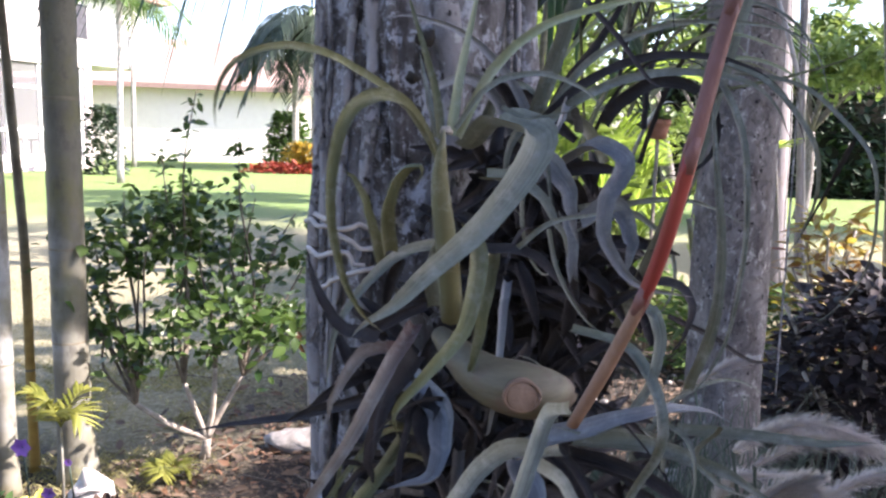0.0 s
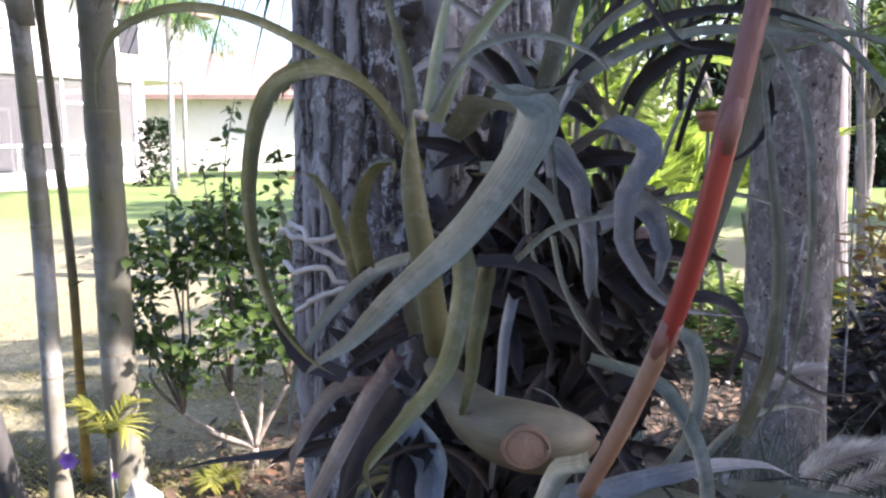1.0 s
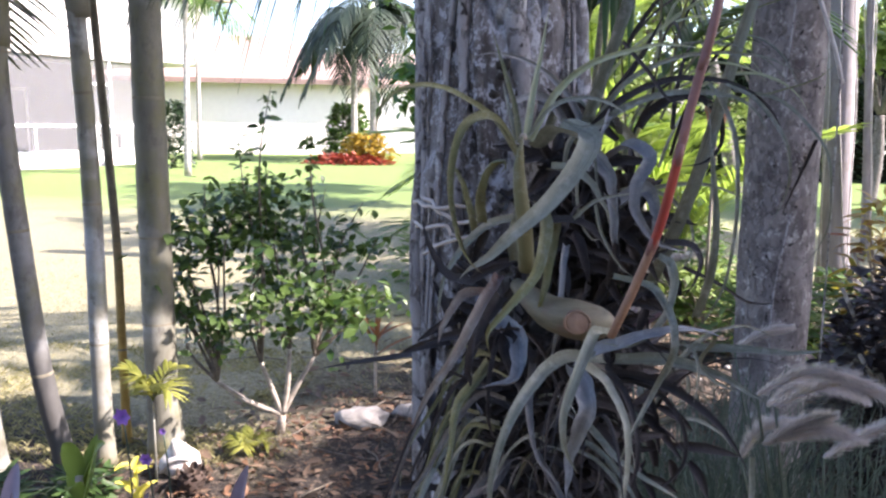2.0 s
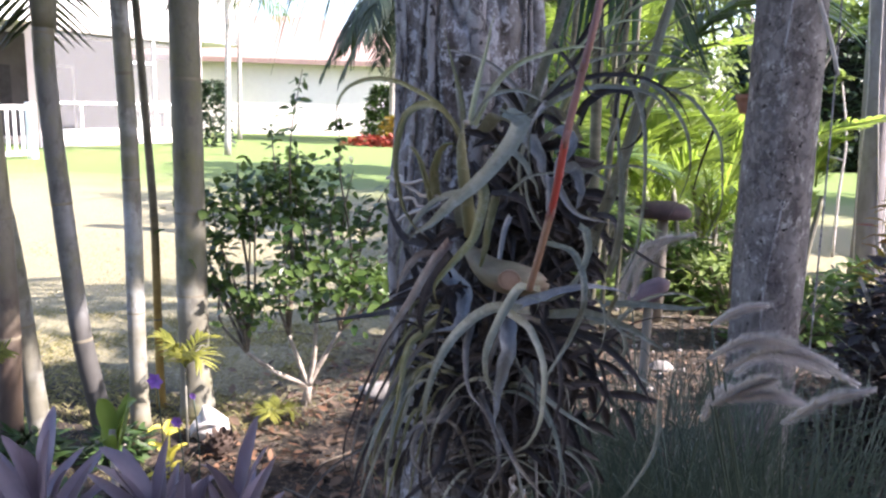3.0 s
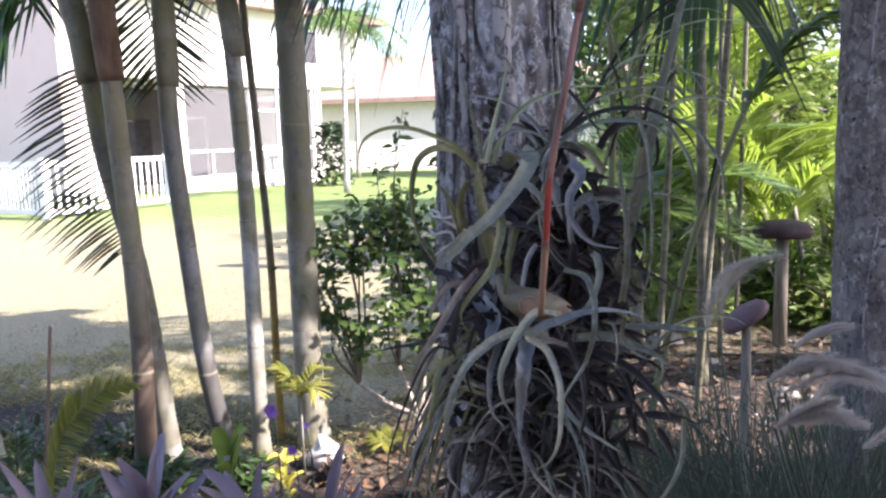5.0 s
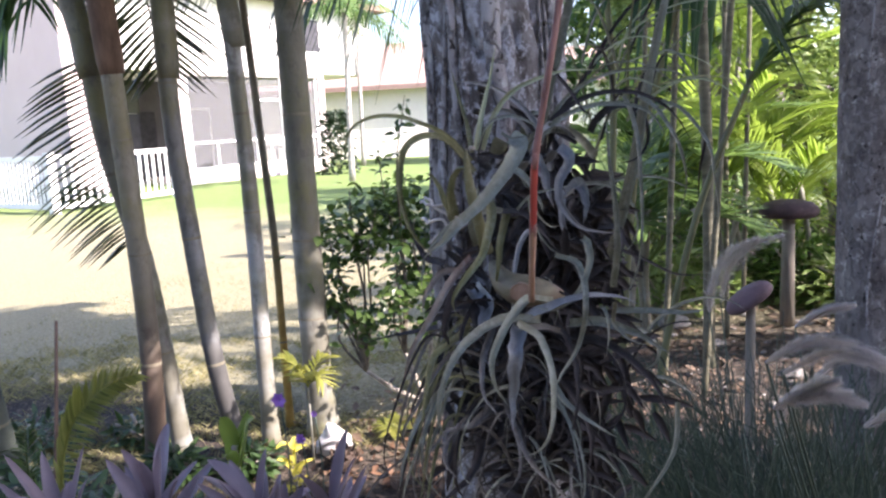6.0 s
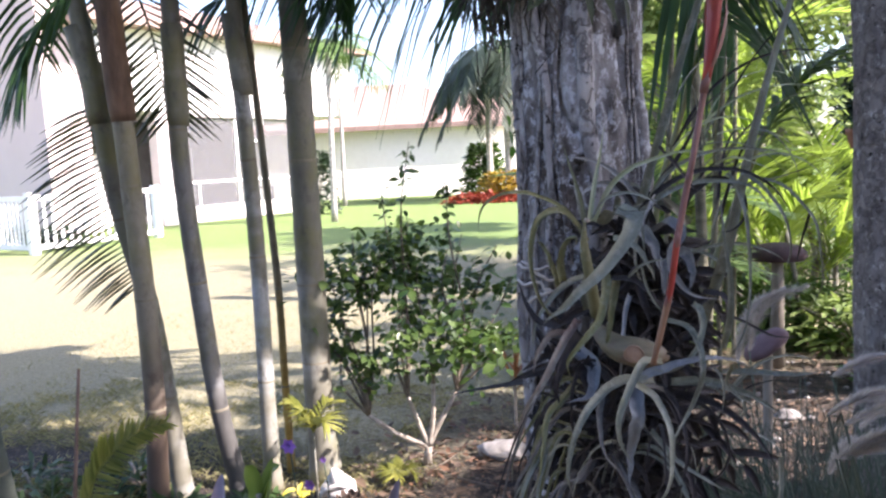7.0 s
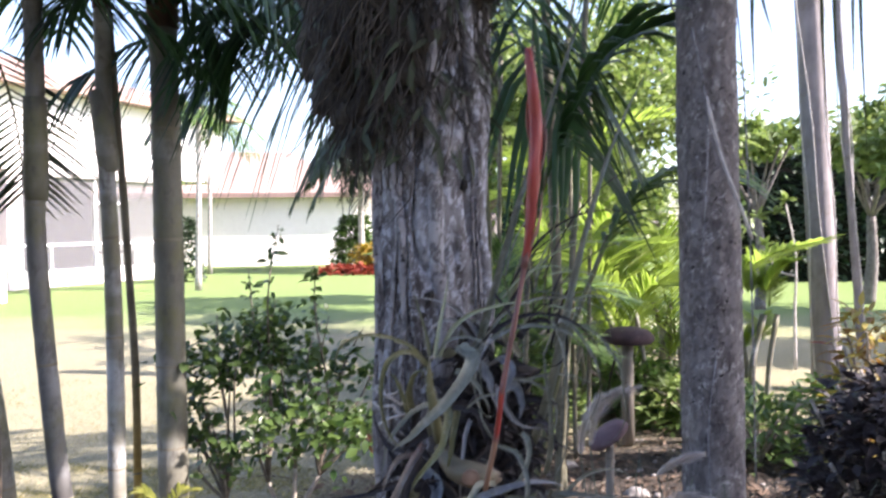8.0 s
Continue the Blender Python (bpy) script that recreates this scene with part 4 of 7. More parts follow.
strap(upper_plant, brom_leaf, 0.0049, (0.039, 0.380, 1.346), (0.066, 0.377, 1.386), (0.102, 0.370, 1.403), (0.141, 0.359, 1.402), (0.166, 0.349, 1.391))
strap(upper_plant, brom_leaf, 0.0105, (0.041, 0.390, 1.352), (0.055, 0.380, 1.40), (0.078, 0.370, 1.48), (0.104, 0.365, 1.56), (0.135, 0.365, 1.65), (0.17, 0.37, 1.74))
strap(upper_plant, brom_leaf, 0.0115, (0.095, 0.41, 1.25), (0.116, 0.385, 1.325), (0.131, 0.37, 1.40), (0.150, 0.36, 1.48), (0.176, 0.36, 1.56), (0.21, 0.365, 1.63))
strap(upper_plant, brom_dark, 0.0097, (0.045, 0.390, 1.343), (0.057, 0.399, 1.372), (0.078, 0.406, 1.402), (0.096, 0.413, 1.436))
strap(upper_plant, brom_dark, 0.0044, (0.058, 0.348, 1.409), (0.073, 0.341, 1.391), (0.084, 0.333, 1.375), (0.096, 0.330, 1.371))
strap(upper_plant, brom_blue, 0.0126, (0.053, 0.369, 1.338), (0.064, 0.342, 1.347), (0.074, 0.325, 1.340), (0.066, 0.322, 1.323), (0.069, 0.321, 1.305), (0.083, 0.323, 1.290), (0.111, 0.332, 1.284))
strap(upper_plant, brom_blue, 0.0171, (0.027, 0.381, 1.331), (0.044, 0.350, 1.339), (0.053, 0.339, 1.326), (0.059, 0.338, 1.303))
strap(upper_plant, brom_leaf, 0.0094, (0.018, 0.361, 1.332), (0.033, 0.341, 1.331), (0.046, 0.329, 1.317), (0.054, 0.328, 1.299))
strap(upper_plant, brom_blue, 0.0138, (0.064, 0.367, 1.310), (0.078, 0.355, 1.320), (0.084, 0.344, 1.305), (0.080, 0.344, 1.288))
strap(upper_plant, brom_dark, 0.0081, (0.018, 0.341, 1.301), (0.036, 0.330, 1.301), (0.051, 0.324, 1.289), (0.064, 0.327, 1.270))
strap(upper_plant, brom_leaf, 0.0026, (0.043, 0.320, 1.313), (0.047, 0.314, 1.296), (0.057, 0.313, 1.279), (0.068, 0.316, 1.270))
strap(upper_plant, brom_leaf, 0.0037, (0.032, 0.331, 1.303), (0.045, 0.324, 1.315), (0.062, 0.322, 1.319), (0.076, 0.325, 1.322))
strap(upper_plant, brom_olive, 0.0101, (-0.025, 0.360, 1.295), (-0.026, 0.350, 1.316), (-0.019, 0.346, 1.334), (-0.010, 0.341, 1.336), (-0.013, 0.341, 1.327))
strap(upper_plant, brom_olive, 0.0087, (-0.030, 0.370, 1.288), (-0.034, 0.360, 1.309), (-0.040, 0.354, 1.327), (-0.045, 0.348, 1.333))
strap(upper_plant, brom_leaf, 0.0092, (-0.003, 0.342, 1.274), (-0.005, 0.336, 1.294), (-0.000, 0.332, 1.313), (0.001, 0.337, 1.322))
strap(upper_plant, brom_olive, 0.0049, (-0.002, 0.332, 1.348), (-0.005, 0.336, 1.368), (-0.013, 0.341, 1.394), (-0.021, 0.351, 1.418))
strap(upper_plant, brom_pale, 0.0056, (0.002, 0.332, 1.350), (0.005, 0.342, 1.376), (0.010, 0.352, 1.402), (0.015, 0.362, 1.433))
strap(upper_plant, brom_leaf, 0.0040, (-0.004, 0.341, 1.349), (-0.010, 0.351, 1.373), (-0.013, 0.361, 1.387))
strap(upper_plant, brom_leaf, 0.0036, (0.022, 0.331, 1.362), (0.031, 0.321, 1.358), (0.043, 0.315, 1.359), (0.050, 0.314, 1.361))
strap(upper_plant, brom_dark, 0.0084, (-0.027, 0.330, 1.262), (-0.044, 0.338, 1.265), (-0.056, 0.346, 1.280), (-0.063, 0.355, 1.298))
strap(upper_plant, brom_leaf, 0.0077, (0.081, 0.324, 1.282), (0.087, 0.312, 1.279), (0.088, 0.307, 1.266), (0.081, 0.303, 1.247), (0.064, 0.302, 1.233), (0.045, 0.304, 1.235))
strap(upper_plant, brom_leaf, 0.0068, (0.104, 0.318, 1.247), (0.108, 0.306, 1.276), (0.108, 0.301, 1.306), (0.104, 0.302, 1.341), (0.101, 0.309, 1.376))
strap(upper_plant, brom_dark, 0.0074, (0.091, 0.352, 1.287), (0.106, 0.343, 1.286), (0.110, 0.337, 1.274), (0.102, 0.339, 1.254))
strap(upper_plant, brom_leaf, 0.0035, (0.095, 0.310, 1.234), (0.100, 0.298, 1.231), (0.102, 0.293, 1.219), (0.100, 0.293, 1.201))
strap(lower_plant, brom_leaf, 0.0105, (0.051, 0.310, 1.223), (0.024, 0.295, 1.226), (0.006, 0.266, 1.218), (-0.007, 0.252, 1.197), (-0.014, 0.250, 1.166), (-0.011, 0.256, 1.143))
strap(lower_plant, brom_blue, 0.0114, (0.033, 0.317, 1.218), (0.059, 0.301, 1.235), (0.084, 0.298, 1.243), (0.108, 0.310, 1.241), (0.125, 0.315, 1.233))
strap(lower_plant, brom_leaf, 0.0095, (0.059, 0.331, 1.232), (0.043, 0.298, 1.240), (0.033, 0.271, 1.228), (0.024, 0.260, 1.207), (0.026, 0.262, 1.185), (0.034, 0.268, 1.168))
strap(lower_plant, brom_blue, 0.0157, (0.033, 0.317, 1.216), (0.038, 0.277, 1.206), (0.032, 0.292, 1.171), (0.030, 0.291, 1.140))
strap(lower_plant, brom_leaf, 0.0080, (0.036, 0.297, 1.224), (0.051, 0.300, 1.211), (0.061, 0.286, 1.192), (0.062, 0.281, 1.159), (0.052, 0.285, 1.131), (0.023, 0.290, 1.118))
strap(lower_plant, brom_leaf, 0.0067, (0.058, 0.341, 1.266), (0.080, 0.313, 1.263), (0.087, 0.289, 1.239), (0.079, 0.303, 1.205), (0.065, 0.291, 1.182), (0.057, 0.290, 1.156))
strap(lower_plant, brom_ash, 0.0070, (0.010, 0.333, 1.211), (0.007, 0.302, 1.193), (0.011, 0.282, 1.173), (0.026, 0.275, 1.155))
strap(lower_plant, brom_olive, 0.0090, (-0.017, 0.368, 1.201), (-0.027, 0.335, 1.195), (-0.037, 0.311, 1.187), (-0.040, 0.299, 1.159), (-0.047, 0.297, 1.128))
strap(lower_plant, brom_leaf, 0.0063, (-0.031, 0.365, 1.161), (-0.041, 0.331, 1.148), (-0.046, 0.308, 1.123), (-0.049, 0.307, 1.090))
strap(lower_plant, brom_leaf, 0.0064, (-0.040, 0.362, 1.152), (-0.054, 0.327, 1.134), (-0.064, 0.313, 1.106), (-0.071, 0.310, 1.073))
strap(lower_plant, brom_ash, 0.0071, (-0.017, 0.348, 1.129), (-0.029, 0.323, 1.118), (-0.031, 0.313, 1.103), (-0.019, 0.316, 1.084))
strap(lower_plant, brom_ash, 0.0060, (0.015, 0.334, 1.150), (0.031, 0.307, 1.129), (0.033, 0.297, 1.106), (0.018, 0.294, 1.083))
strap(lower_plant, brom_leaf, 0.0070, (0.047, 0.360, 1.163), (0.065, 0.332, 1.150), (0.089, 0.314, 1.140), (0.107, 0.315, 1.131))
strap(lower_plant, brom_dark, 0.0101, (0.049, 0.380, 1.161), (0.071, 0.363, 1.139), (0.082, 0.353, 1.113), (0.078, 0.353, 1.079))
strap(lower_plant, brom_ash, 0.0050, (0.031, 0.296, 1.143), (0.045, 0.278, 1.124), (0.061, 0.301, 1.093), (0.074, 0.303, 1.079))
strap(lower_plant, brom_blue, 0.0183, (-0.021, 0.388, 1.230), (0.001, 0.352, 1.220), (-0.001, 0.320, 1.205), (-0.022, 0.315, 1.201))
strap(lower_plant, brom_leaf, 0.0113, (0.065, 0.362, 1.206), (0.094, 0.334, 1.215), (0.121, 0.315, 1.212), (0.147, 0.305, 1.199))
strap(lower_plant, brom_dark, 0.0108, (0.063, 0.382, 1.191), (0.098, 0.355, 1.191), (0.126, 0.335, 1.175), (0.145, 0.325, 1.148))
strap(lower_plant, brom_leaf, 0.0075, (0.103, 0.325, 1.227), (0.129, 0.305, 1.232), (0.153, 0.295, 1.234), (0.168, 0.284, 1.239))
strap(lower_plant, brom_leaf, 0.0041, (0.107, 0.285, 1.243), (0.105, 0.305, 1.223), (0.117, 0.300, 1.212), (0.130, 0.300, 1.208))
strap(lower_plant, brom_ash, 0.0099, (-0.003, 0.371, 1.131), (-0.014, 0.338, 1.123), (-0.027, 0.314, 1.129), (-0.041, 0.299, 1.113))
strap(lower_plant, brom_dark, 0.0092, (-0.012, 0.369, 1.100), (-0.017, 0.347, 1.079), (-0.033, 0.333, 1.064), (-0.051, 0.328, 1.051))
strap(lower_plant, brom_leaf, 0.0052, (0.149, 0.335, 1.154), (0.146, 0.325, 1.120), (0.129, 0.315, 1.091), (0.113, 0.315, 1.066))

strap(upper_plant, brom_leaf, 0.0042, (0.121, 0.350, 1.384), (0.135, 0.334, 1.374), (0.148, 0.323, 1.354), (0.154, 0.325, 1.335), (0.155, 0.336, 1.315), (0.146, 0.351, 1.283))
strap(upper_plant, brom_leaf, 0.004, (0.128, 0.358, 1.381), (0.149, 0.339, 1.375), (0.162, 0.327, 1.361), (0.171, 0.317, 1.345), (0.174, 0.315, 1.323), (0.177, 0.325, 1.297), (0.169, 0.340, 1.274), (0.154, 0.359, 1.259))
strap(upper_plant, brom_olive, 0.0036, (0.119, 0.382, 1.372), (0.136, 0.366, 1.376), (0.154, 0.348, 1.381), (0.170, 0.334, 1.388), (0.176, 0.326, 1.398))
strap(upper_plant, brom_leaf, 0.0045, (0.111, 0.353, 1.385), (0.116, 0.341, 1.376), (0.122, 0.328, 1.355), (0.124, 0.322, 1.331), (0.125, 0.322, 1.304), (0.123, 0.328, 1.267), (0.115, 0.336, 1.242), (0.108, 0.343, 1.228))
strap(upper_plant, brom_dark, 0.003, (0.169, 0.329, 1.352), (0.165, 0.342, 1.328), (0.165, 0.365, 1.303))
strap(upper_plant, brom_pale, 0.0045, (0.105, 0.376, 1.392), (0.115, 0.352, 1.397), (0.129, 0.336, 1.393), (0.147, 0.329, 1.384))
strap(upper_plant, brom_leaf, 0.0034, (0.084, 0.391, 1.401), (0.098, 0.367, 1.409), (0.121, 0.350, 1.408), (0.142, 0.336, 1.396), (0.158, 0.335, 1.376))
strap(upper_plant, brom_dark, 0.004, (0.102, 0.345, 1.272), (0.124, 0.349, 1.262), (0.148, 0.361, 1.248), (0.172, 0.372, 1.245))
# a dark mat and core fill the gaps, standing for shade between leaves
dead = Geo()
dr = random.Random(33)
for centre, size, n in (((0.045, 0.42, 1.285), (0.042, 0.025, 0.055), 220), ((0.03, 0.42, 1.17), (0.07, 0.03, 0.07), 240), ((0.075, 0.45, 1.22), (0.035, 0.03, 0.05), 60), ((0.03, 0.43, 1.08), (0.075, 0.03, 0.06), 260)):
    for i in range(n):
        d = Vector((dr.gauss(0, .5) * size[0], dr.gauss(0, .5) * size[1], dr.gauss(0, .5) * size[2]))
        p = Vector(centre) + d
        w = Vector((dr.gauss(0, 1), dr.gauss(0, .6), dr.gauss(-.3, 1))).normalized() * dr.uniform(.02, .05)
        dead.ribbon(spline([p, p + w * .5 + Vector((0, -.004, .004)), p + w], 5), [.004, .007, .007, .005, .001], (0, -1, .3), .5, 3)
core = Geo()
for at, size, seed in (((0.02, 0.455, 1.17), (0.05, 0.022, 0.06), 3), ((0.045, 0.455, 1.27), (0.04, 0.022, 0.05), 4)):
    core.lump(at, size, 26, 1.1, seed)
part("old_leaf_core", core, fibre, lower_plant, "dark core that stands for the shade between leaves")
part("withered_leaves", dead, brom_dark, lower_plant, "mat of withered leaves, dark for the shaded gaps", kind="stuff")


def curl(plant, at, count, reach, width, mats, seed, half, tight=(0.9, 1.9)):
    """Thin leaves that arch out and curl back under in loops."""
    r = random.Random(seed)
    for i in range(count):
        az = radians(r.uniform(*half))
        out = Vector((math.cos(az), math.sin(az), 0))
        side = Vector((-out.y, out.x, 0)) * r.uniform(-.5, .5)
        L = r.uniform(*reach)
        turn = r.uniform(*tight) * math.pi
        start = radians(r.uniform(10, 80))
        p = Vector(at) + Vector((r.uniform(-.035, .035), r.uniform(-.015, .015), r.uniform(-.05, .05)))
        pts = [p]
        for k in range(7):
            ang = start - turn * (k / 6) ** 1.25
            p = p + (out * math.cos(ang) + side * 0.4 + Vector((0, 0, math.sin(ang)))) * (L / 7)
            pts.append(p)
        strap(plant, r.choice(mats), r.uniform(*width), *pts)


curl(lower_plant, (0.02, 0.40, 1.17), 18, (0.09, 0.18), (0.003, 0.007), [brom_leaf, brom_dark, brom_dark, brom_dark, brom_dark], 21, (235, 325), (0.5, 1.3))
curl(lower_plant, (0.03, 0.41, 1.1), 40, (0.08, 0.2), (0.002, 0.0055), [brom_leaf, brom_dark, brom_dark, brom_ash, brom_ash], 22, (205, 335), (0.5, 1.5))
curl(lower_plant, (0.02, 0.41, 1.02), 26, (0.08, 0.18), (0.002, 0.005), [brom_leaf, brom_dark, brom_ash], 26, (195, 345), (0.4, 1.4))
# a fringe of thin leaves that hangs past the trunk
fringe = random.Random(29)
for i in range(22):
    x0, z0 = fringe.uniform(-0.05, -0.022), fringe.uniform(1.12, 1.205)
    x1, z1 = x0 - fringe.uniform(0.012, 0.05), z0 - fringe.uniform(0.06, 0.13)
    y0 = fringe.uniform(0.34, 0.4)
    strap(lower_plant, fringe.choice([brom_olive, brom_olive, brom_leaf, brom_dark, brom_ash]), fringe.uniform(0.0025, 0.0055), (x0 + 0.02, y0 + 0.02, z0 - 0.005), (x0, y0 - 0.01, z0 + 0.006), (x0 * 0.35 + x1 * 0.65, y0 - 0.025, z0 * 0.6 + z1 * 0.4), (x1, y0 - 0.025, z0 * 0.2 + z1 * 0.8), (x1 + fringe.uniform(-0.008, 0.022), y0 - 0.02, z1 - 0.012))
curl(lower_plant, (0.08, 0.45, 1.15), 9, (0.08, 0.15), (0.003, 0.008), [brom_leaf, brom_dark, brom_leaf], 24, (250, 400), (0.3, 1.2))
curl(upper_plant, (0.05, 0.42, 1.31), 14, (0.08, 0.15), (0.005, 0.011), [brom_dark, brom_leaf, brom_leaf, brom_blue], 23, (200, 360), (0.4, 1.3))
curl(upper_plant, (0.1, 0.47, 1.37), 22, (0.1, 0.2), (0.0025, 0.005), [brom_leaf, brom_pale, brom_dark, brom_olive], 25, (260, 430), (0.2, 0.7))
part("stalk", Geo().tube(spline([(0.005, 0.34, 1.27), (0.002, 0.325, 1.3), (-0.002, 0.318, 1.33), (-0.001, 0.312, 1.352)], 8), [0.0055, 0.005, 0.0048, 0.0046, 0.0042, 0.0034, 0.002, 0.0006], 8), brom_olive, upper_plant)
pod_mat = rough_mat("tan plant base", (0.06, 0.052, 0.03), (0.175, 0.157, 0.102), 45, (0.4, 1, 3), 0.6, 0.5, 0.002, (0.12, 0.08, 0.06), 22, (0.5, 0.62))
cut_mat = rough_mat("cut brown ring", (0.14, 0.085, 0.055), (0.24, 0.155, 0.105), 60, roughness=0.7)
red_mat = leaf_mat("red flower stem", (0.19, 0.022, 0.02), (0.31, 0.05, 0.04), 0.15, 0.45, 30)
rose_mat = rough_mat("dull rose stem", (0.105, 0.048, 0.044), (0.195, 0.09, 0.08), 40, (1, 1, 0.5), 0.6)
tan_mat = rough_mat("orange tan stem", (0.17, 0.1, 0.07), (0.29, 0.18, 0.13), 40, (1, 1, 0.5), 0.6)
part("plant_base", Geo().tube(spline([(0.0, 0.385, 1.25), (0.018, 0.345, 1.243), (0.036, 0.333, 1.24), (0.05, 0.338, 1.237), (0.06, 0.352, 1.232)], 16), [0.005 + 0.0075 * math.sin(math.pi * i / 15) for i in range(16)], 14), pod_mat, lower_plant, "swollen tan leaf base")
scar = part("cut_scar", Geo().tube([(0.035, 0.322, 1.2415), (0.035, 0.3172, 1.242), (0.035, 0.3166, 1.242)], [0.0074, 0.0072, 0.0055], 20), cut_mat, lower_plant, "round cut scar")
ring_pts = [(0.035 + 0.0076 * math.cos(k * math.pi / 12), 0.3172, 1.242 + 0.0066 * math.sin(k * math.pi / 12)) for k in range(25)]
part("scar_ring", Geo().tube(ring_pts, [0.0008] * 25, 6), cut_mat, scar, "reddish brown rim")
for w, m, pts in ((0.0095, brom_tan, [(-0.012, 0.36, 1.262), (-0.024, 0.33, 1.245), (-0.04, 0.316, 1.216), (-0.056, 0.316, 1.19), (-0.066, 0.325, 1.165)]),
                  (0.012, brom_dark, [(-0.01, 0.35, 1.25), (-0.024, 0.335, 1.232), (-0.03, 0.33, 1.21), (-0.028, 0.335, 1.19)]),
                  (0.009, brom_tan, [(-0.02, 0.36, 1.25), (-0.036, 0.345, 1.25), (-0.046, 0.335, 1.235), (-0.05, 0.335, 1.22)]),
                  (0.0135, brom_dark, [(-0.03, 0.44, 1.175), (-0.08, 0.49, 1.165), (-0.13, 0.515, 1.15), (-0.178, 0.526, 1.138)]),
                  (0.013, brom_dark, [(0.0, 0.37, 1.225), (-0.008, 0.345, 1.215), (0.002, 0.33, 1.195), (0.012, 0.33, 1.18)]),
                  (0.009, brom_ash, [(0.06, 0.36, 1.2), (0.04, 0.325, 1.212), (0.03, 0.312, 1.2), (0.02, 0.31, 1.175)])):
    strap(lower_plant, m, w, *pts)
part("bud", Geo().lump((0.0, 0.326, 1.352), (0.0026, 0.0022, 0.0018), 10, 0.8, 3.3), twig, upper_plant, "pale fuzzy bud in the rosette")
spike = thing("flower_spike", (0.05, 0.28, 1.23), "red and orange flower spike of the air plant", "flower")
SPIKE = [(0.050, 0.279, 1.245), (0.057, 0.247, 1.282), (0.062, 0.226, 1.312), (0.066, 0.214, 1.345), (0.072, 0.213, 1.376), (0.077, 0.211, 1.401), (0.082, 0.214, 1.43), (0.09, 0.212, 1.48), (0.094, 0.212, 1.55), (0.089, 0.212, 1.61)]
line = spline(SPIKE, 60)
def spike_r(i):
    z = line[i].z
    if z > 1.44:
        return 0.002 + 0.0032 * math.sin(math.pi * min(1, (z - 1.44) / 0.18)) ** 0.8
    return 0.0023 - 0.0004 * i / 60


for lo, hi, m, nm in ((0, 11, tan_mat, "stem"), (11, 20, red_mat, "bract"), (20, 29, rose_mat, "stem"), (29, 42, rose_mat, "stem"), (42, 59, red_mat, "bract")):
    part(nm, Geo().tube(line[lo:hi + 1], [spike_r(i) for i in range(lo, hi + 1)], 10, bump=lambda p, a: 1 + 0.12 * math.sin(3 * a + p.z * 60)), m, spike)
for i in (11, 20, 29, 42):
    part("node", Geo().tube([line[i - 1], line[i], line[i + 1]], [spike_r(i) * 1.0, spike_r(i) * 1.1, spike_r(i) * 1.0], 10), rose_mat, spike)

for i in range(6):
    k = 43 + i * 2
    way = (line[k + 1] - line[k]).normalized()
    a = i * 2.2
    out = Vector((math.cos(a), math.sin(a), 0))
    base = line[k] + out * spike_r(k) * 0.75
    part("bract_tip", Geo().ribbon(spline([base, base + way * 0.016 + out * 0.0035, base + way * 0.032 + out * 0.004, base + way * 0.046 + out * 0.0015], 8), [0.006, 0.0075, 0.008, 0.0075, 0.006, 0.0045, 0.0025, 0.0004], face=out, cup=-0.3, across=4), red_mat if i % 3 else rose_mat, spike)

# ---- the second tree ----
TWO = Vector((0.545, 1.42, 0))
second_tree = thing("grey_tree", TWO, "straight mottled grey tree trunk", "tree")
part("trunk", Geo().tube([TWO + Vector((-0.012 * z, 0.01 * z, z)) for z in [i * 0.04 for i in range(110)]], [0.072 + 0.03 * math.exp(-i * 0.04 / 0.15) - 0.003 * i * 0.04 for i in range(110)], 40,
     bump=lambda p, a: 1 + 0.05 * noise.noise(Vector((math.cos(a) * 4, math.sin(a) * 4, p.z * 5))) + 0.025 * noise.noise(Vector((math.cos(a) * 14, math.sin(a) * 14, p.z * 14)))), bark_two, second_tree)
part("climbing_root", Geo().tube(spline([(0.50, 1.345, 1.75), (0.53, 1.34, 1.62), (0.575, 1.342, 1.5), (0.6, 1.36, 1.44)], 14), [0.004] * 14, 6), root_mat, second_tree)

for ctrl in ([(0.47, 1.34, 1.9), (0.5, 1.335, 1.7), (0.49, 1.335, 1.4)], [(0.56, 1.345, 2.0), (0.58, 1.345, 1.75), (0.6, 1.36, 1.3), (0.61, 1.37, 0.9)], [(0.52, 1.338, 1.2), (0.5, 1.337, 1.0), (0.52, 1.337, 0.7)]):
    part("climbing_root", Geo().tube(spline(ctrl, 14), [0.0018] * 14, 6), bark_root, second_tree)

# long thin leaves that hang beside it from above
hang_r = random.Random(37)
for i, (x, z) in enumerate([(0.65, 1.76), (0.665, 1.9), (0.81, 1.66), (0.825, 1.72), (0.86, 1.78), (0.885, 1.62), (0.92, 1.74)]):
    y = 1.45 + hang_r.uniform(-.08, .08)
    x0 = 0.6 + (x - 0.6) * 0.8
    g = Geo().ribbon(spline([(x0 - 0.12, y, 2.5), (x0 + 0.06, y, 2.38), (x - 0.01, y, 2.05), (x + hang_r.uniform(-.01, .02), y, z)], 20), [0.02 * (1 - (k / 19) ** 2) + 0.0006 for k in range(20)], (0, -1, .2), 0.3, 3)
    part("hanging_leaf", g, frond_olive, second_tree, "long thin hanging leaf")

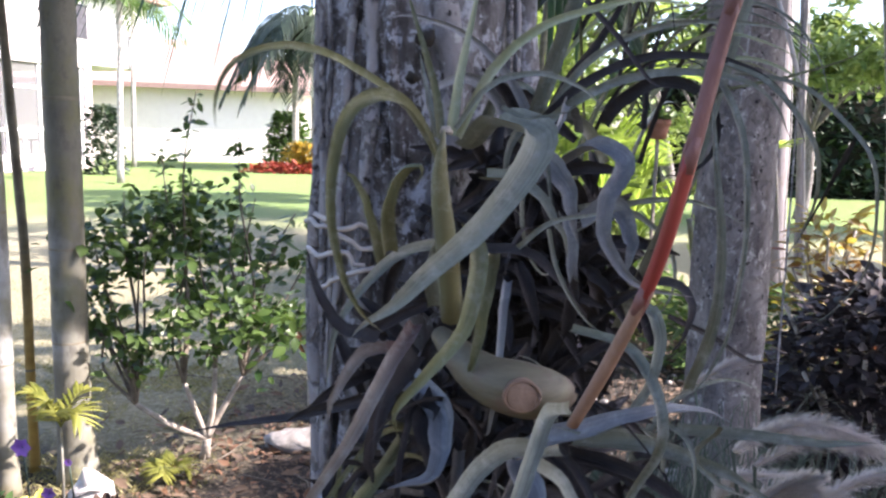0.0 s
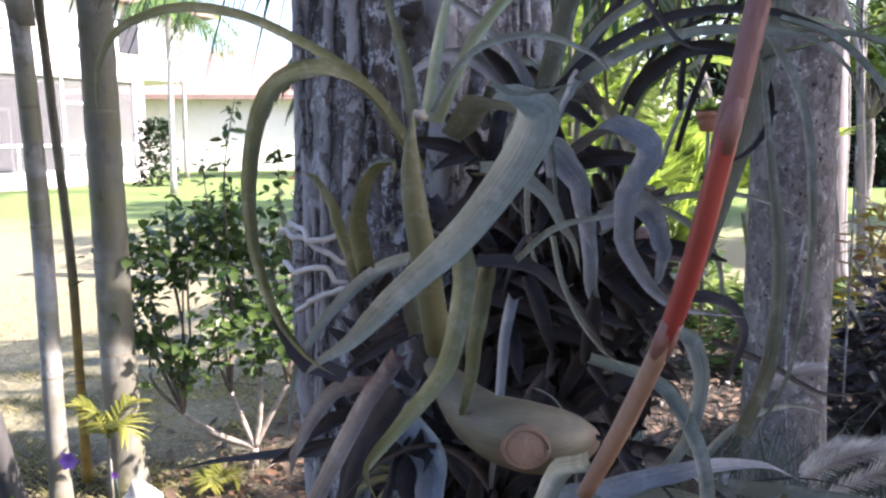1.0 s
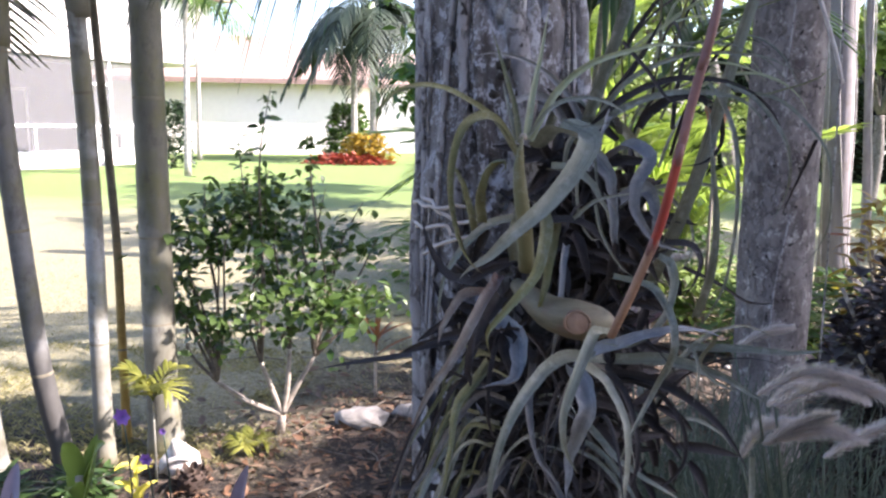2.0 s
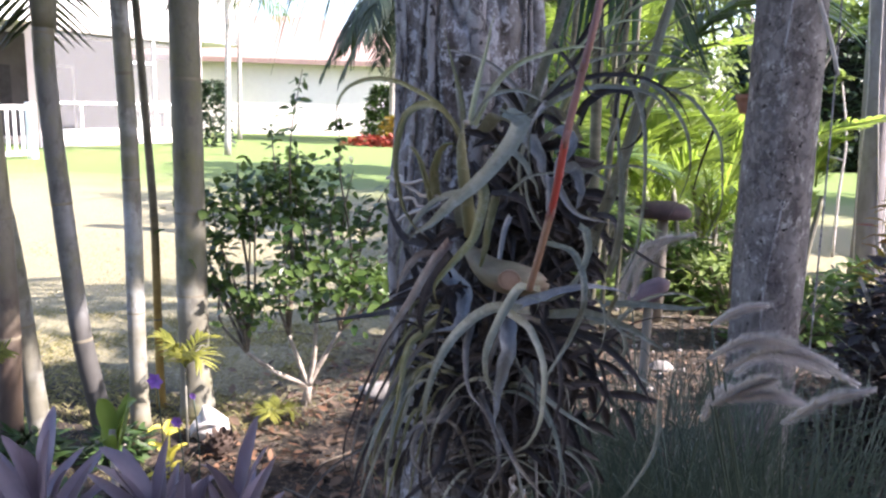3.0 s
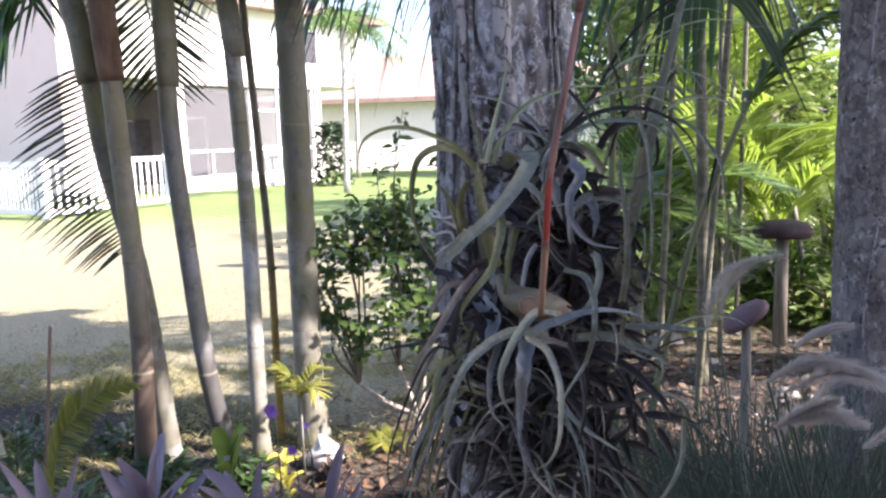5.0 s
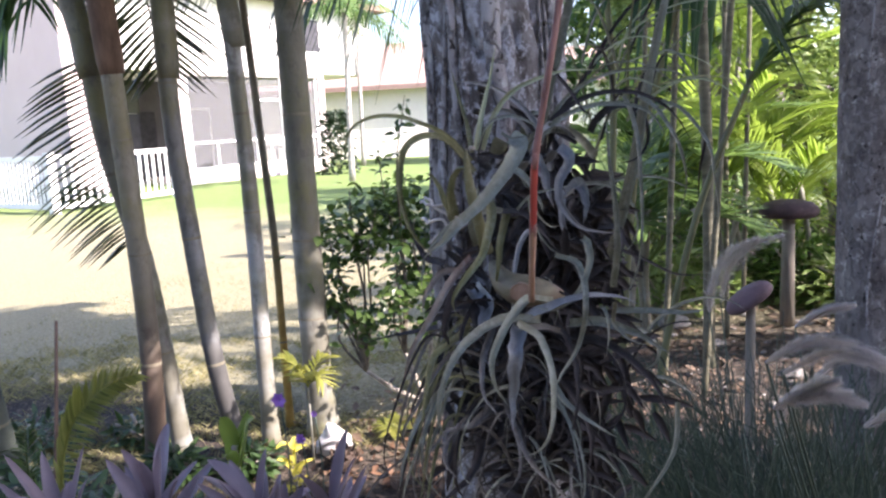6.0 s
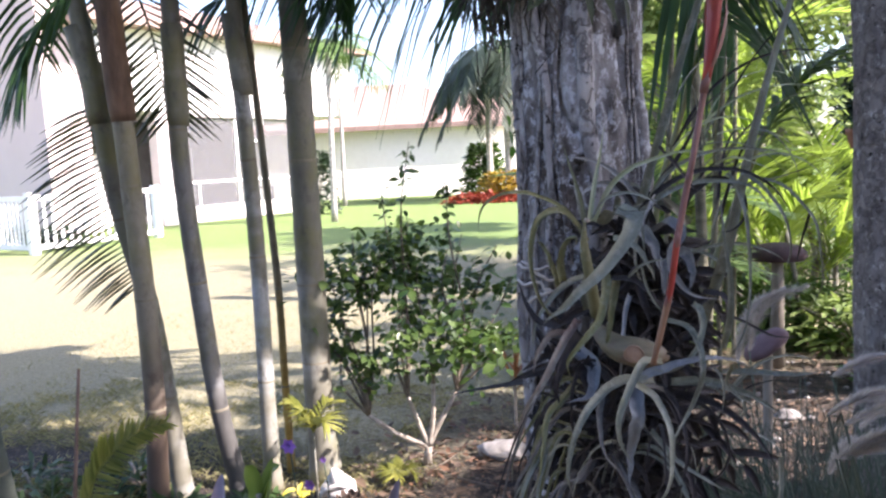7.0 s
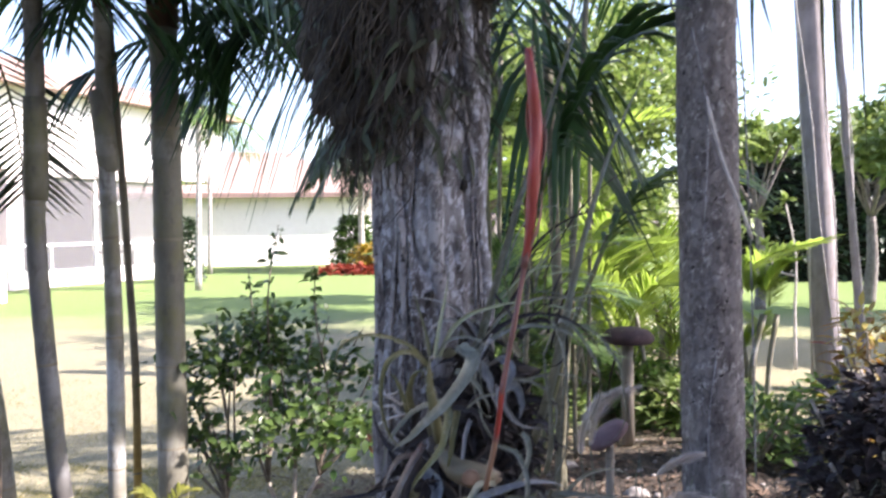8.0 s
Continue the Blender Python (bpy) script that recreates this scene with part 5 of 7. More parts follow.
# ---- grey trunks further right ----
smooth_bark = rough_mat("smooth lavender grey bark", (0.15, 0.135, 0.14), (0.27, 0.25, 0.26), 9, (1, 1, 0.4), 0.8, 0.3, 0.01, (0.13, 0.1, 0.08), 2.2, (0.55, 0.7))
def grey_trunk(at, radius, height, lean, seed):
    t = thing("grey_tree", at, "tall smooth grey trunk in the sun", "tree", "grey trunks behind the bed")
    at = Vector(at)
    part("trunk", Geo().tube([at + Vector((lean * z, 0, z)) for z in [i * height / 30 for i in range(31)]], [radius * (1 + 0.3 * math.exp(-i * height / 30 / 0.3)) for i in range(31)], 18,
         bump=lambda p, a: 1 + 0.04 * noise.noise(Vector((math.cos(a) * 3 + seed, math.sin(a) * 3, p.z * 2)))), smooth_bark, t)
    vr = random.Random(seed * 7)
    for k in range(3):
        a = vr.uniform(math.pi, 2 * math.pi)
        x, y = math.cos(a) * radius * 1.25, math.sin(a) * radius * 1.25
        vine = [at + Vector((x + lean * z + 0.04 * noise.noise(Vector((k, z, seed))) + (0.12 * (2.2 - z) / 2.2 if k == 0 else 0), y, z)) for z in (0.05, 0.8, 1.6, 2.4, 3.4, 4.6)]
        part("vine", Geo().tube(spline(vine, 20), [0.006] * 20, 5), root_mat, t, "thin pale hanging vine")
    return t


grey_trunk((2.88, 6.78, 0), 0.115, 6.5, -0.05, 1)
grey_trunk((3.95, 8.6, 0), 0.04, 6.5, -0.07, 2)

# ---- shrub ----
twig_dark = rough_mat("brown twig", (0.07, 0.055, 0.04), (0.2, 0.17, 0.13), 30, roughness=0.8)
def shrub():
    base = Vector((-0.96, 3.08, 0))
    plant = thing("shrub", base, "leafy green shrub with pale forked stems", "shrub")
    r = random.Random(12)
    g = Geo()
    tips = [(-1.3, 2.95, 0.75), (-1.22, 3.05, 0.95), (-1.1, 2.98, 1.02), (-0.95, 3.05, 0.95), (-0.82, 3.1, 1.0), (-0.68, 3.12, 0.88), (-1.25, 3.0, 0.55), (-0.75, 3.0, 0.6), (-1.0, 2.9, 0.7), (-0.85, 3.2, 0.8),
            (-1.5, 3.1, 0.82), (-1.42, 3.12, 0.98), (-0.55, 3.2, 0.86), (-1.42, 3.0, 0.66), (-0.62, 3.0, 0.7), (-1.3, 3.15, 1.05), (-0.97, 3.08, 1.5), (-0.8, 3.05, 1.32), (-1.12, 3.1, 1.3), (-1.02, 3.2, 1.15), (-0.9, 2.95, 0.5), (-0.75, 3.1, 1.08), (-1.28, 3.12, 1.09), (-1.02, 3.1, 1.09), (-0.6, 3.15, 1.02), (-1.48, 3.1, 0.6), (-0.5, 3.1, 0.62)]
    leaves = Geo()
    forks = [Vector(p) for p in ((-1.2, 2.98, 0.26), (-1.02, 3.02, 0.34), (-0.9, 3.04, 0.4), (-0.8, 3.08, 0.36))]
    foot = base + Vector((0.02, -0.03, 0.1))
    part("trunk", Geo().tube([base, base.lerp(foot, 0.5), foot], [0.024, 0.019, 0.017], 8), twig, plant)
    limbs = []
    for f in forks:
        line = spline([foot, foot.lerp(f, 0.5) + Vector((r.uniform(-.02, .02), 0, -0.02)), f], 10)
        part("limb", Geo().tube(line, [0.014 - 0.0005 * k for k in range(10)], 7), twig, plant)
        limbs.append(f)
    for n, tip in enumerate(tips):
        tip = Vector(tip)
        f = min(limbs, key=lambda q: abs(q.x - tip.x) + r.uniform(0, .08))
        stem = [f, f.lerp(tip, 0.35) + Vector((r.uniform(-.05, .05), r.uniform(-.05, .05), 0.01)), f.lerp(tip, 0.7) + Vector((r.uniform(-.04, .04), r.uniform(-.05, .05), 0.03)), tip]
        part("stem", Geo().tube(spline(stem, 12), [0.0085 - 0.0006 * i for i in range(12)], 6), twig_dark, plant)
        line = spline(stem, 40)
        for k in range(26 if tip.z > 1.1 else 34):
            p = line[int(r.uniform(0.62, 1.0) * 39)]
            d = Vector((r.gauss(0, 1), r.gauss(0, 1), r.gauss(0, .7))).normalized()
            size = r.uniform(0.032, 0.066)
            leaves.blade(p + d * r.uniform(0.01, 0.03 if tip.z > 1.1 else 0.1), Vector((r.gauss(0, 1), r.gauss(0, 1), r.gauss(-.2, .6))), size, size * r.uniform(0.5, 0.7), (r.uniform(-.7, .7), r.uniform(-.9, .3), 1))
    # clumps of leaves that make an uneven crown with gaps
    for k in range(33):
        a, u, h = r.uniform(0, 2 * math.pi), r.random() ** 0.5, r.uniform(-1, 1)
        wide = math.sqrt(max(0.05, 1 - h * h * 0.8))
        mid = Vector((-0.97 + 0.55 * u * wide * math.cos(a), 3.06 + 0.3 * u * wide * math.sin(a), 0.76 + 0.32 * h))
        for j in range(r.randint(22, 58)):
            p = mid + Vector((r.gauss(0, .065), r.gauss(0, .065), r.gauss(0, .05)))
            size = r.uniform(0.032, 0.068)
            leaves.blade(p, Vector((r.gauss(0, 1), r.gauss(0, 1), r.gauss(-.2, .6))), size, size * r.uniform(0.5, 0.7), (r.uniform(-.7, .7), r.uniform(-.9, .3), 1))
    part("leaves", leaves, lit_shrub_leaf, plant, kind="stuff")


shrub()

# ---- leafy trees ----
canopy_leaf = leaf_mat("dense canopy leaves", (0.02, 0.06, 0.015), (0.07, 0.15, 0.03), 0.3, 0.4)
light_leaf = leaf_mat("pale sunlit leaves", (0.09, 0.16, 0.04), (0.26, 0.34, 0.12), 0.45, 0.45)
hedge_leaf = leaf_mat("dark hedge leaves", (0.008, 0.02, 0.01), (0.03, 0.06, 0.025), 0.15, 0.5)


def leafy_tree(name, at, label, trunk_r, crown, size, leaves, leaf, material, seed, limbs=7, category="tree", group=""):
    """A tapered trunk, limbs, and a crown of leaf clumps with gaps."""
    r = random.Random(seed)
    at, crown, size = Vector(at), Vector(crown), Vector(size)
    tree = thing(name, at, label, category, group)
    fork = at.lerp(crown, 0.55)
    part("trunk", Geo().tube(spline([at, at.lerp(fork, 0.5) + Vector((0.05, 0, 0)), fork], 14), [trunk_r * (1.3 - 0.5 * i / 13) for i in range(14)], 10), bark_two, tree)
    g = Geo()
    per = max(1, leaves // (limbs * 6))
    for i in range(limbs):
        a = 2 * math.pi * i / limbs + r.uniform(-.4, .4)
        tip = crown + Vector((math.cos(a) * size.x * r.uniform(.4, .8), math.sin(a) * size.y * r.uniform(.4, .8), size.z * r.uniform(-.5, .7)))
        part("limb", Geo().tube(spline([fork, fork.lerp(tip, 0.5) + Vector((0, 0, 0.1 * size.z)), tip], 8), [trunk_r * (0.45 - 0.045 * k) for k in range(8)], 6), bark_two, tree)
        for c in range(6):
            d = Vector((r.gauss(0, 1), r.gauss(0, 1), r.gauss(0, 1))).normalized()
            mid = tip.lerp(crown, r.uniform(0, .5)) + Vector((d.x * size.x, d.y * size.y, d.z * size.z)) * r.uniform(.1, .45)
            spread = min(size) * r.uniform(.18, .34)
            for k in range(per):
                o = Vector((r.gauss(0, 1), r.gauss(0, 1), r.gauss(0, .7))) * spread * .6
                g.blade(mid + o, (r.gauss(0, 1), r.gauss(0, 1), r.gauss(-.3, .6)), leaf * r.uniform(.7, 1.3), leaf * r.uniform(.35, .6), (r.gauss(0, .6), r.gauss(0, .6), 1))
    part("crown", g, material, tree, kind="stuff")
    return tree


# unseen trees over and behind the viewpoint, added to shade the garden
leafy_tree("unseen_shade_tree", (5.4, 0.4, 0), "unseen broad tree added to shade the garden bed", 0.22, (4.0, 0.12, 5.4), (2.5, 1.6, 1.3), 8000, 0.3, canopy_leaf, 51, 10)
leafy_tree("unseen_shade_tree", (8.6, 1.0, 0), "unseen broad tree added to shade the garden bed", 0.22, (8.1, 0.9, 6.2), (1.6, 1.6, 1.3), 5500, 0.3, canopy_leaf, 50, 9)
leafy_tree("unseen_shade_tree", (-0.5, -3.4, 0), "unseen broad tree added behind the bed for shade", 0.2, (0.6, -1.2, 5.2), (2.4, 2.0, 1.2), 6000, 0.3, canopy_leaf, 53, 10)
leafy_tree("unseen_shade_tree", (3.9, 5.7, 0), "unseen slim tree added for shade beside the bed", 0.14, (2.6, 2.0, 5.4), (0.85, 0.6, 0.55), 3600, 0.2, canopy_leaf, 48, 8)
leafy_tree("unseen_shade_tree", (4.0, 6.7, 0), "unseen slim tree added for shade beside the bed", 0.12, (1.5, 3.5, 5.4), (1.1, 1.0, 0.6), 1500, 0.26, canopy_leaf, 44, 7)
leafy_tree("unseen_shade_tree", (10.4, 8.0, 0), "unseen broad tree added to shade the garden bed", 0.2, (9.6, 8.4, 5.9), (1.8, 1.5, 1.1), 2300, 0.3, canopy_leaf, 49, 8)
leafy_tree("unseen_shade_tree", (6.0, 5.9, 0), "unseen slim tree added for shade beside the bed", 0.1, (4.6, 3.35, 5.4), (1.0, 0.75, 0.5), 560, 0.22, canopy_leaf, 42, 7)
leafy_tree("unseen_shade_tree", (7.2, 5.4, 0), "unseen slim tree added for shade beside the bed", 0.08, (5.95, 4.4, 5.4), (0.3, 0.3, 0.22), 260, 0.2, canopy_leaf, 43, 5)
# the old tree's own crown, out of view, added to shade its upper trunk
crown_r = random.Random(58)
old_crown = Geo()
for c in range(34):
    a, u = crown_r.uniform(0, 2 * math.pi), crown_r.random() ** .5
    mid = TREE + Vector((math.cos(a) * .6 * u, math.sin(a) * .6 * u, crown_r.uniform(2.45, 3.1)))
    if c % 5 == 0:
        part("limb", Geo().tube(spline([TREE + Vector((0, 0, 2.2)), (TREE + Vector((0, 0, 2.3))).lerp(mid, .6), mid], 8), [0.03 - 0.003 * k for k in range(8)], 6), bark_two, main_tree)
    for k in range(46):
        old_crown.blade(mid + Vector((crown_r.gauss(0, .12), crown_r.gauss(0, .12), crown_r.gauss(0, .08))), (crown_r.gauss(0, 1), crown_r.gauss(0, 1), crown_r.gauss(-.2, .5)), crown_r.uniform(.07, .13), .05, (crown_r.gauss(0, .5), crown_r.gauss(0, .5), 1))
part("crown", old_crown, canopy_leaf, main_tree, kind="stuff")
# trees that stand behind the bed
leafy_tree("tree", (0.4, 8.3, 0), "dense green tree behind the palms", 0.12, (0.5, 8.3, 2.4), (1.9, 1.2, 2.2), 9000, 0.095, light_leaf, 59, 9)
leafy_tree("tree", (1.2, 9.5, 0), "pale green tree behind the palms", 0.12, (1.4, 9.3, 3.0), (2.0, 1.6, 1.7), 9000, 0.1, light_leaf, 54)
# the leaning tree is added, crown above view, to shade the far lawn
leafy_tree("tree", (4.9, 16.8, 0), "tall leaning tree added to shade the far lawn", 0.12, (2.6, 14.8, 6.8), (2.7, 1.7, 1.1), 3400, 0.26, canopy_leaf, 47, 9)
leafy_tree("tree", (4.4, 13.6, 0), "small pale green tree near the hedge", 0.08, (4.3, 13.5, 3.0), (1.0, 0.9, 0.55), 1200, 0.18, light_leaf, 55)
leafy_tree("tree", (-0.3, 12.5, 0), "dark green tree behind the palms", 0.14, (-0.2, 12.3, 3.2), (2.0, 1.6, 2.0), 3600, 0.22, canopy_leaf, 56)
leafy_tree("tree", (6.6, 14.5, 0), "pale green tree by the hedge", 0.1, (6.6, 14.3, 2.9), (1.7, 1.4, 1.1), 2400, 0.2, light_leaf, 57)
leafy_tree("tree", (9.5, 12.5, 0), "dark green tree by the hedge", 0.16, (9.4, 12.3, 4.2), (2.4, 1.8, 2.4), 3600, 0.24, canopy_leaf, 58)


def hedge(name, lo, hi, count, leaf, material, core, label, seed):
    r = random.Random(seed)
    lo, hi = Vector(lo), Vector(hi)
    h = thing(name, ((lo.x + hi.x) / 2, (lo.y + hi.y) / 2, 0), label, "hedge")
    # a near-black box stands for the shaded inside of the hedge
    g = Geo().box(lo + Vector((.3, .3, 0)), hi - Vector((.3, .3, .35)))
    part("core", g, core, h)
    g = Geo()
    for i in range(count):
        p = Vector((r.uniform(lo.x, hi.x), r.uniform(lo.y, hi.y), r.uniform(lo.z, hi.z)))
        side = r.random()
        if side < .55:
            p.y = lo.y + abs(r.gauss(0, .18))
        elif side < .8:
            p.z = hi.z - abs(r.gauss(0, .22)) + .25 * noise.noise(p * .8)
        else:
            p.x = r.choice((lo.x, hi.x)) + r.gauss(0, .12)
        g.blade(p, (r.gauss(0, 1), r.gauss(-.6, 1), r.gauss(.2, .8)), leaf * r.uniform(.7, 1.3), leaf * .5, (r.gauss(0, .5), -.5, 1))
    part("leaves", g, material, h, kind="stuff")


dark_core = rough_mat("near-black hedge inside", (0.006, 0.007, 0.005), (0.02, 0.02, 0.015), 6, roughness=1.0)
hedge("hedge", (5.0, 20.2, 0), (22, 22.0, 3.5), 9000, 0.3, hedge_leaf, dark_core, "tall dark clipped hedge beyond the lawn", 61)
hedge("hedge", (-5.5, 36, 0), (7, 37.5, 3.8), 3500, 0.4, canopy_leaf, dark_core, "green hedge beyond the far lawn", 62)
# an unseen hedge, added to close the garden and dim light from behind
hedge("hedge", (-9, -6.2, 0), (10, -4.6, 3.2), 5000, 0.35, canopy_leaf, dark_core, "unseen tall green hedge added behind the garden", 63)


# ---- feather palms in the sun behind the bed ----
def palm_clump(at, label, fronds, length, seed, material, rise=(45, 80), leaflet=0.34, width=0.028, group="feather palms behind the bed", azimuths=(0, 360), lift=0.0):
    r = random.Random(seed)
    clump = thing("feather_palm", at, label, "palm", group)
    at = Vector(at)
    for i in range(4):
        p = at + Vector((r.uniform(-.15, .15), r.uniform(-.12, .12), 0))
        part("cane", Geo().tube(spline([p, p + Vector((r.uniform(-.05, .05), 0, .4)), p + Vector((r.uniform(-.12, .12), r.uniform(-.1, .1), .8 + lift))], 8), [0.02] * 8, 8), cane, clump)
    for i in range(fronds):
        az = r.uniform(*azimuths)
        z = r.uniform(0.3, 1.0) + lift
        frond("frond", arch(at + Vector((r.uniform(-.12, .12), r.uniform(-.12, .12), z)), az, r.uniform(*rise), r.uniform(*length), r.uniform(0.35, 0.75)), clump, material, 44, leaflet, width * 0.62, 0.28, 0.8, seed=seed * 77 + i)


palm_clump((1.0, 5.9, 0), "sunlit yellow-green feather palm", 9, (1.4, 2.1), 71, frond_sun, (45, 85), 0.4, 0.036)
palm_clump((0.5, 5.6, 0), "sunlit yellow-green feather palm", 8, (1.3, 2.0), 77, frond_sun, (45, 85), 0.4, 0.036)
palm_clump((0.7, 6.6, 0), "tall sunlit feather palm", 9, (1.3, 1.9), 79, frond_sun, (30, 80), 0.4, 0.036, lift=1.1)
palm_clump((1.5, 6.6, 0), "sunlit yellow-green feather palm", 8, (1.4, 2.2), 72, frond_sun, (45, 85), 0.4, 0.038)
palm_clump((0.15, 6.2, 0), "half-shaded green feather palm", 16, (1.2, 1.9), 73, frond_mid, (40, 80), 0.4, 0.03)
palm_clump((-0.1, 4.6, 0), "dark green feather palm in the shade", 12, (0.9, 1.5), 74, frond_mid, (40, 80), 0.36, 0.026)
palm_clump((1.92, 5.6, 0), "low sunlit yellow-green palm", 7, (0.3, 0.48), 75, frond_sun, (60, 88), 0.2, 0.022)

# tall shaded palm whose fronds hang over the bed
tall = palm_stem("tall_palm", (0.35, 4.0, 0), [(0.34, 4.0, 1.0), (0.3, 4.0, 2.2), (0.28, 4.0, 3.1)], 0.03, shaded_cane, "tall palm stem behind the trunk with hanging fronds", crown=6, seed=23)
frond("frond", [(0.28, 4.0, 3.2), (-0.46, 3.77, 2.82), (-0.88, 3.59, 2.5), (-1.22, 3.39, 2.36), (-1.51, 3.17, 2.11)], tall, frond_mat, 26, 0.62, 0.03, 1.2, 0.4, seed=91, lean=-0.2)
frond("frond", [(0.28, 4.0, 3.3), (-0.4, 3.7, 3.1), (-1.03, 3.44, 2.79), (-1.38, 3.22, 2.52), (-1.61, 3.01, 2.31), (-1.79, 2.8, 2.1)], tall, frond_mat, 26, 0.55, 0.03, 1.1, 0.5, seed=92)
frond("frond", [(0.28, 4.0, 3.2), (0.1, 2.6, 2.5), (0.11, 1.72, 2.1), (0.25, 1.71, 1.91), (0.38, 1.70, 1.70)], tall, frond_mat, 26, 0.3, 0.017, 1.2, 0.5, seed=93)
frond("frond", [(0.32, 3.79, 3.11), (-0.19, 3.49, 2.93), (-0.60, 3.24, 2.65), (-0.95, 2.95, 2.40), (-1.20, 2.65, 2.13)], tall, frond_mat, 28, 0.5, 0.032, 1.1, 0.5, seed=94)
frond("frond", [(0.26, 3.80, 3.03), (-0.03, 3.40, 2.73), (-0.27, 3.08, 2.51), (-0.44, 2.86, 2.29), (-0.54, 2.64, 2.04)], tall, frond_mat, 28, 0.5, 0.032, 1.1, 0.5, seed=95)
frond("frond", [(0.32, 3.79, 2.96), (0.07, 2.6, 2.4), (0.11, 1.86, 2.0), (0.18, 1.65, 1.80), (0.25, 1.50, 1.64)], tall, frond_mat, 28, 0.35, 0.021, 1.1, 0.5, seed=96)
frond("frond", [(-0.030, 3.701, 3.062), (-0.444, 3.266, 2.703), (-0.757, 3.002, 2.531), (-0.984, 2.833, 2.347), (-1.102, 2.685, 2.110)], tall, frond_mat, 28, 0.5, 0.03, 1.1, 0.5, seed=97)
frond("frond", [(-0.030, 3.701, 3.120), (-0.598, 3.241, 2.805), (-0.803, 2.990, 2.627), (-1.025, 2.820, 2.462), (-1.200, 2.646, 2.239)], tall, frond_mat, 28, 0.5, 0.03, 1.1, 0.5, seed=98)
# young palm close behind the trunk, with long upright leaf stalks
stalk_mat = rough_mat("olive palm leaf stalk", (0.07, 0.075, 0.03), (0.17, 0.175, 0.08), 12, (1, 1, 0.3), 0.6)
young = thing("young_palm", (0.02, 1.62, 0), "young palm with long olive leaf stalks behind the trunk", "palm")
for k, ctrl in enumerate(([(0.02, 1.62, 0.0), (0.03, 1.62, 0.7), (0.069, 1.6, 1.228), (0.118, 1.6, 1.43), (0.175, 1.6, 1.63)], [(0.0, 1.64, 0.0), (0.0, 1.64, 0.8), (0.02, 1.66, 1.4), (0.0, 1.66, 1.75)], [(0.05, 1.6, 0.0), (0.1, 1.62, 0.6), (0.2, 1.65, 1.1), (0.33, 1.68, 1.45)])):
    part("leaf_stalk", Geo().tube(spline(ctrl, 24), [0.011 - 0.0002 * j for j in range(24)], 8), stalk_mat, young)
frond("frond", [(0.16, 1.6, 1.58), (0.24, 1.59, 1.78), (0.34, 1.57, 1.92), (0.5, 1.55, 1.98)], young, frond_mat, 26, 0.34, 0.02, 0.7, 0.8, stem=0.006, seed=190)
frond("frond", [(0.0, 1.66, 1.7), (-0.02, 1.66, 1.92), (0.05, 1.64, 2.1), (0.2, 1.62, 2.16)], young, frond_mat, 26, 0.34, 0.02, 0.8, 0.8, stem=0.006, seed=191)
frond("frond", [(0.31, 1.67, 1.4), (0.4, 1.69, 1.55), (0.52, 1.71, 1.62), (0.66, 1.74, 1.6)], young, frond_mid, 22, 0.26, 0.018, 0.8, 0.8, stem=0.005, seed=192)
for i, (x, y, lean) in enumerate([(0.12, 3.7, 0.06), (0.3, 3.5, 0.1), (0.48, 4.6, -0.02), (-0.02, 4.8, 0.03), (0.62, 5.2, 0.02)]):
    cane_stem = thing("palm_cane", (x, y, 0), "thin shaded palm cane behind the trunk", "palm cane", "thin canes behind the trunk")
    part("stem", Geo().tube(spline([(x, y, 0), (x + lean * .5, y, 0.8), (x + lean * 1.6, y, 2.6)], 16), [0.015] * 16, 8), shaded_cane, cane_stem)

# ---- mushroom-shaped feeder and its small twin ----
mauve = rough_mat("weathered mauve clay", (0.025, 0.015, 0.018), (0.065, 0.035, 0.04), 14, roughness=0.85, bump=0.4, spot=(0.09, 0.06, 0.065), spot_scale=9)
pale_mauve = rough_mat("pinkish mauve clay", (0.085, 0.052, 0.06), (0.19, 0.12, 0.13), 20, roughness=0.8, bump=0.3)
post_wood = rough_mat("weathered wooden post", (0.12, 0.1, 0.08), (0.28, 0.25, 0.2), 18, (1, 1, 0.2), 0.85)


def mushroom(at, height, cap_r, cap_h, post_r, tilt, label, cap_mat):
    at = Vector(at)
    m = thing("garden_mushroom", at, label, "garden ornament")
    part("post", Geo().tube([at + Vector((0, 0, z)) for z in (0, height * .5, height)], [post_r * 1.1, post_r, post_r * .9], 12), post_wood, m)
    top = at + Vector((0, 0, height))
    way = Vector((tilt, 0, 1)).normalized()
    prof = [(0.15, -0.1), (0.9, -0.12), (1.0, 0.1), (0.97, 0.45), (0.8, 0.8), (0.45, 1.0), (0.03, 1.05)]
    part("cap", Geo().tube([top + way * (cap_h * h) for _, h in prof], [cap_r * w for w, _ in prof], 24, bump=lambda p, a: 1 + 0.05 * noise.noise(p * 14)), cap_mat, m, "flat mauve cap")


mushroom((0.86, 4.95, 0), 0.7, 0.175, 0.09, 0.04, 0.0, "mauve mushroom-shaped feeder on a wooden post", mauve)
mushroom((0.325, 1.63, 0), 0.93, 0.058, 0.03, 0.012, -0.7, "small tilted mauve mushroom ornament on a stake", pale_mauve)

clay = rough_mat("terracotta clay", (0.22, 0.09, 0.06), (0.36, 0.17, 0.12), 12, roughness=0.8, bump=0.2)
pot = thing("plant_pot", (1.335, 5.0, 0), "small terracotta pot on a thin stake among the palms", "pot")
part("stake", Geo().tube([(1.335, 5.0, 0), (1.335, 5.0, 0.7), (1.335, 5.0, 1.36)], [0.012] * 3, 8), post_wood, pot)
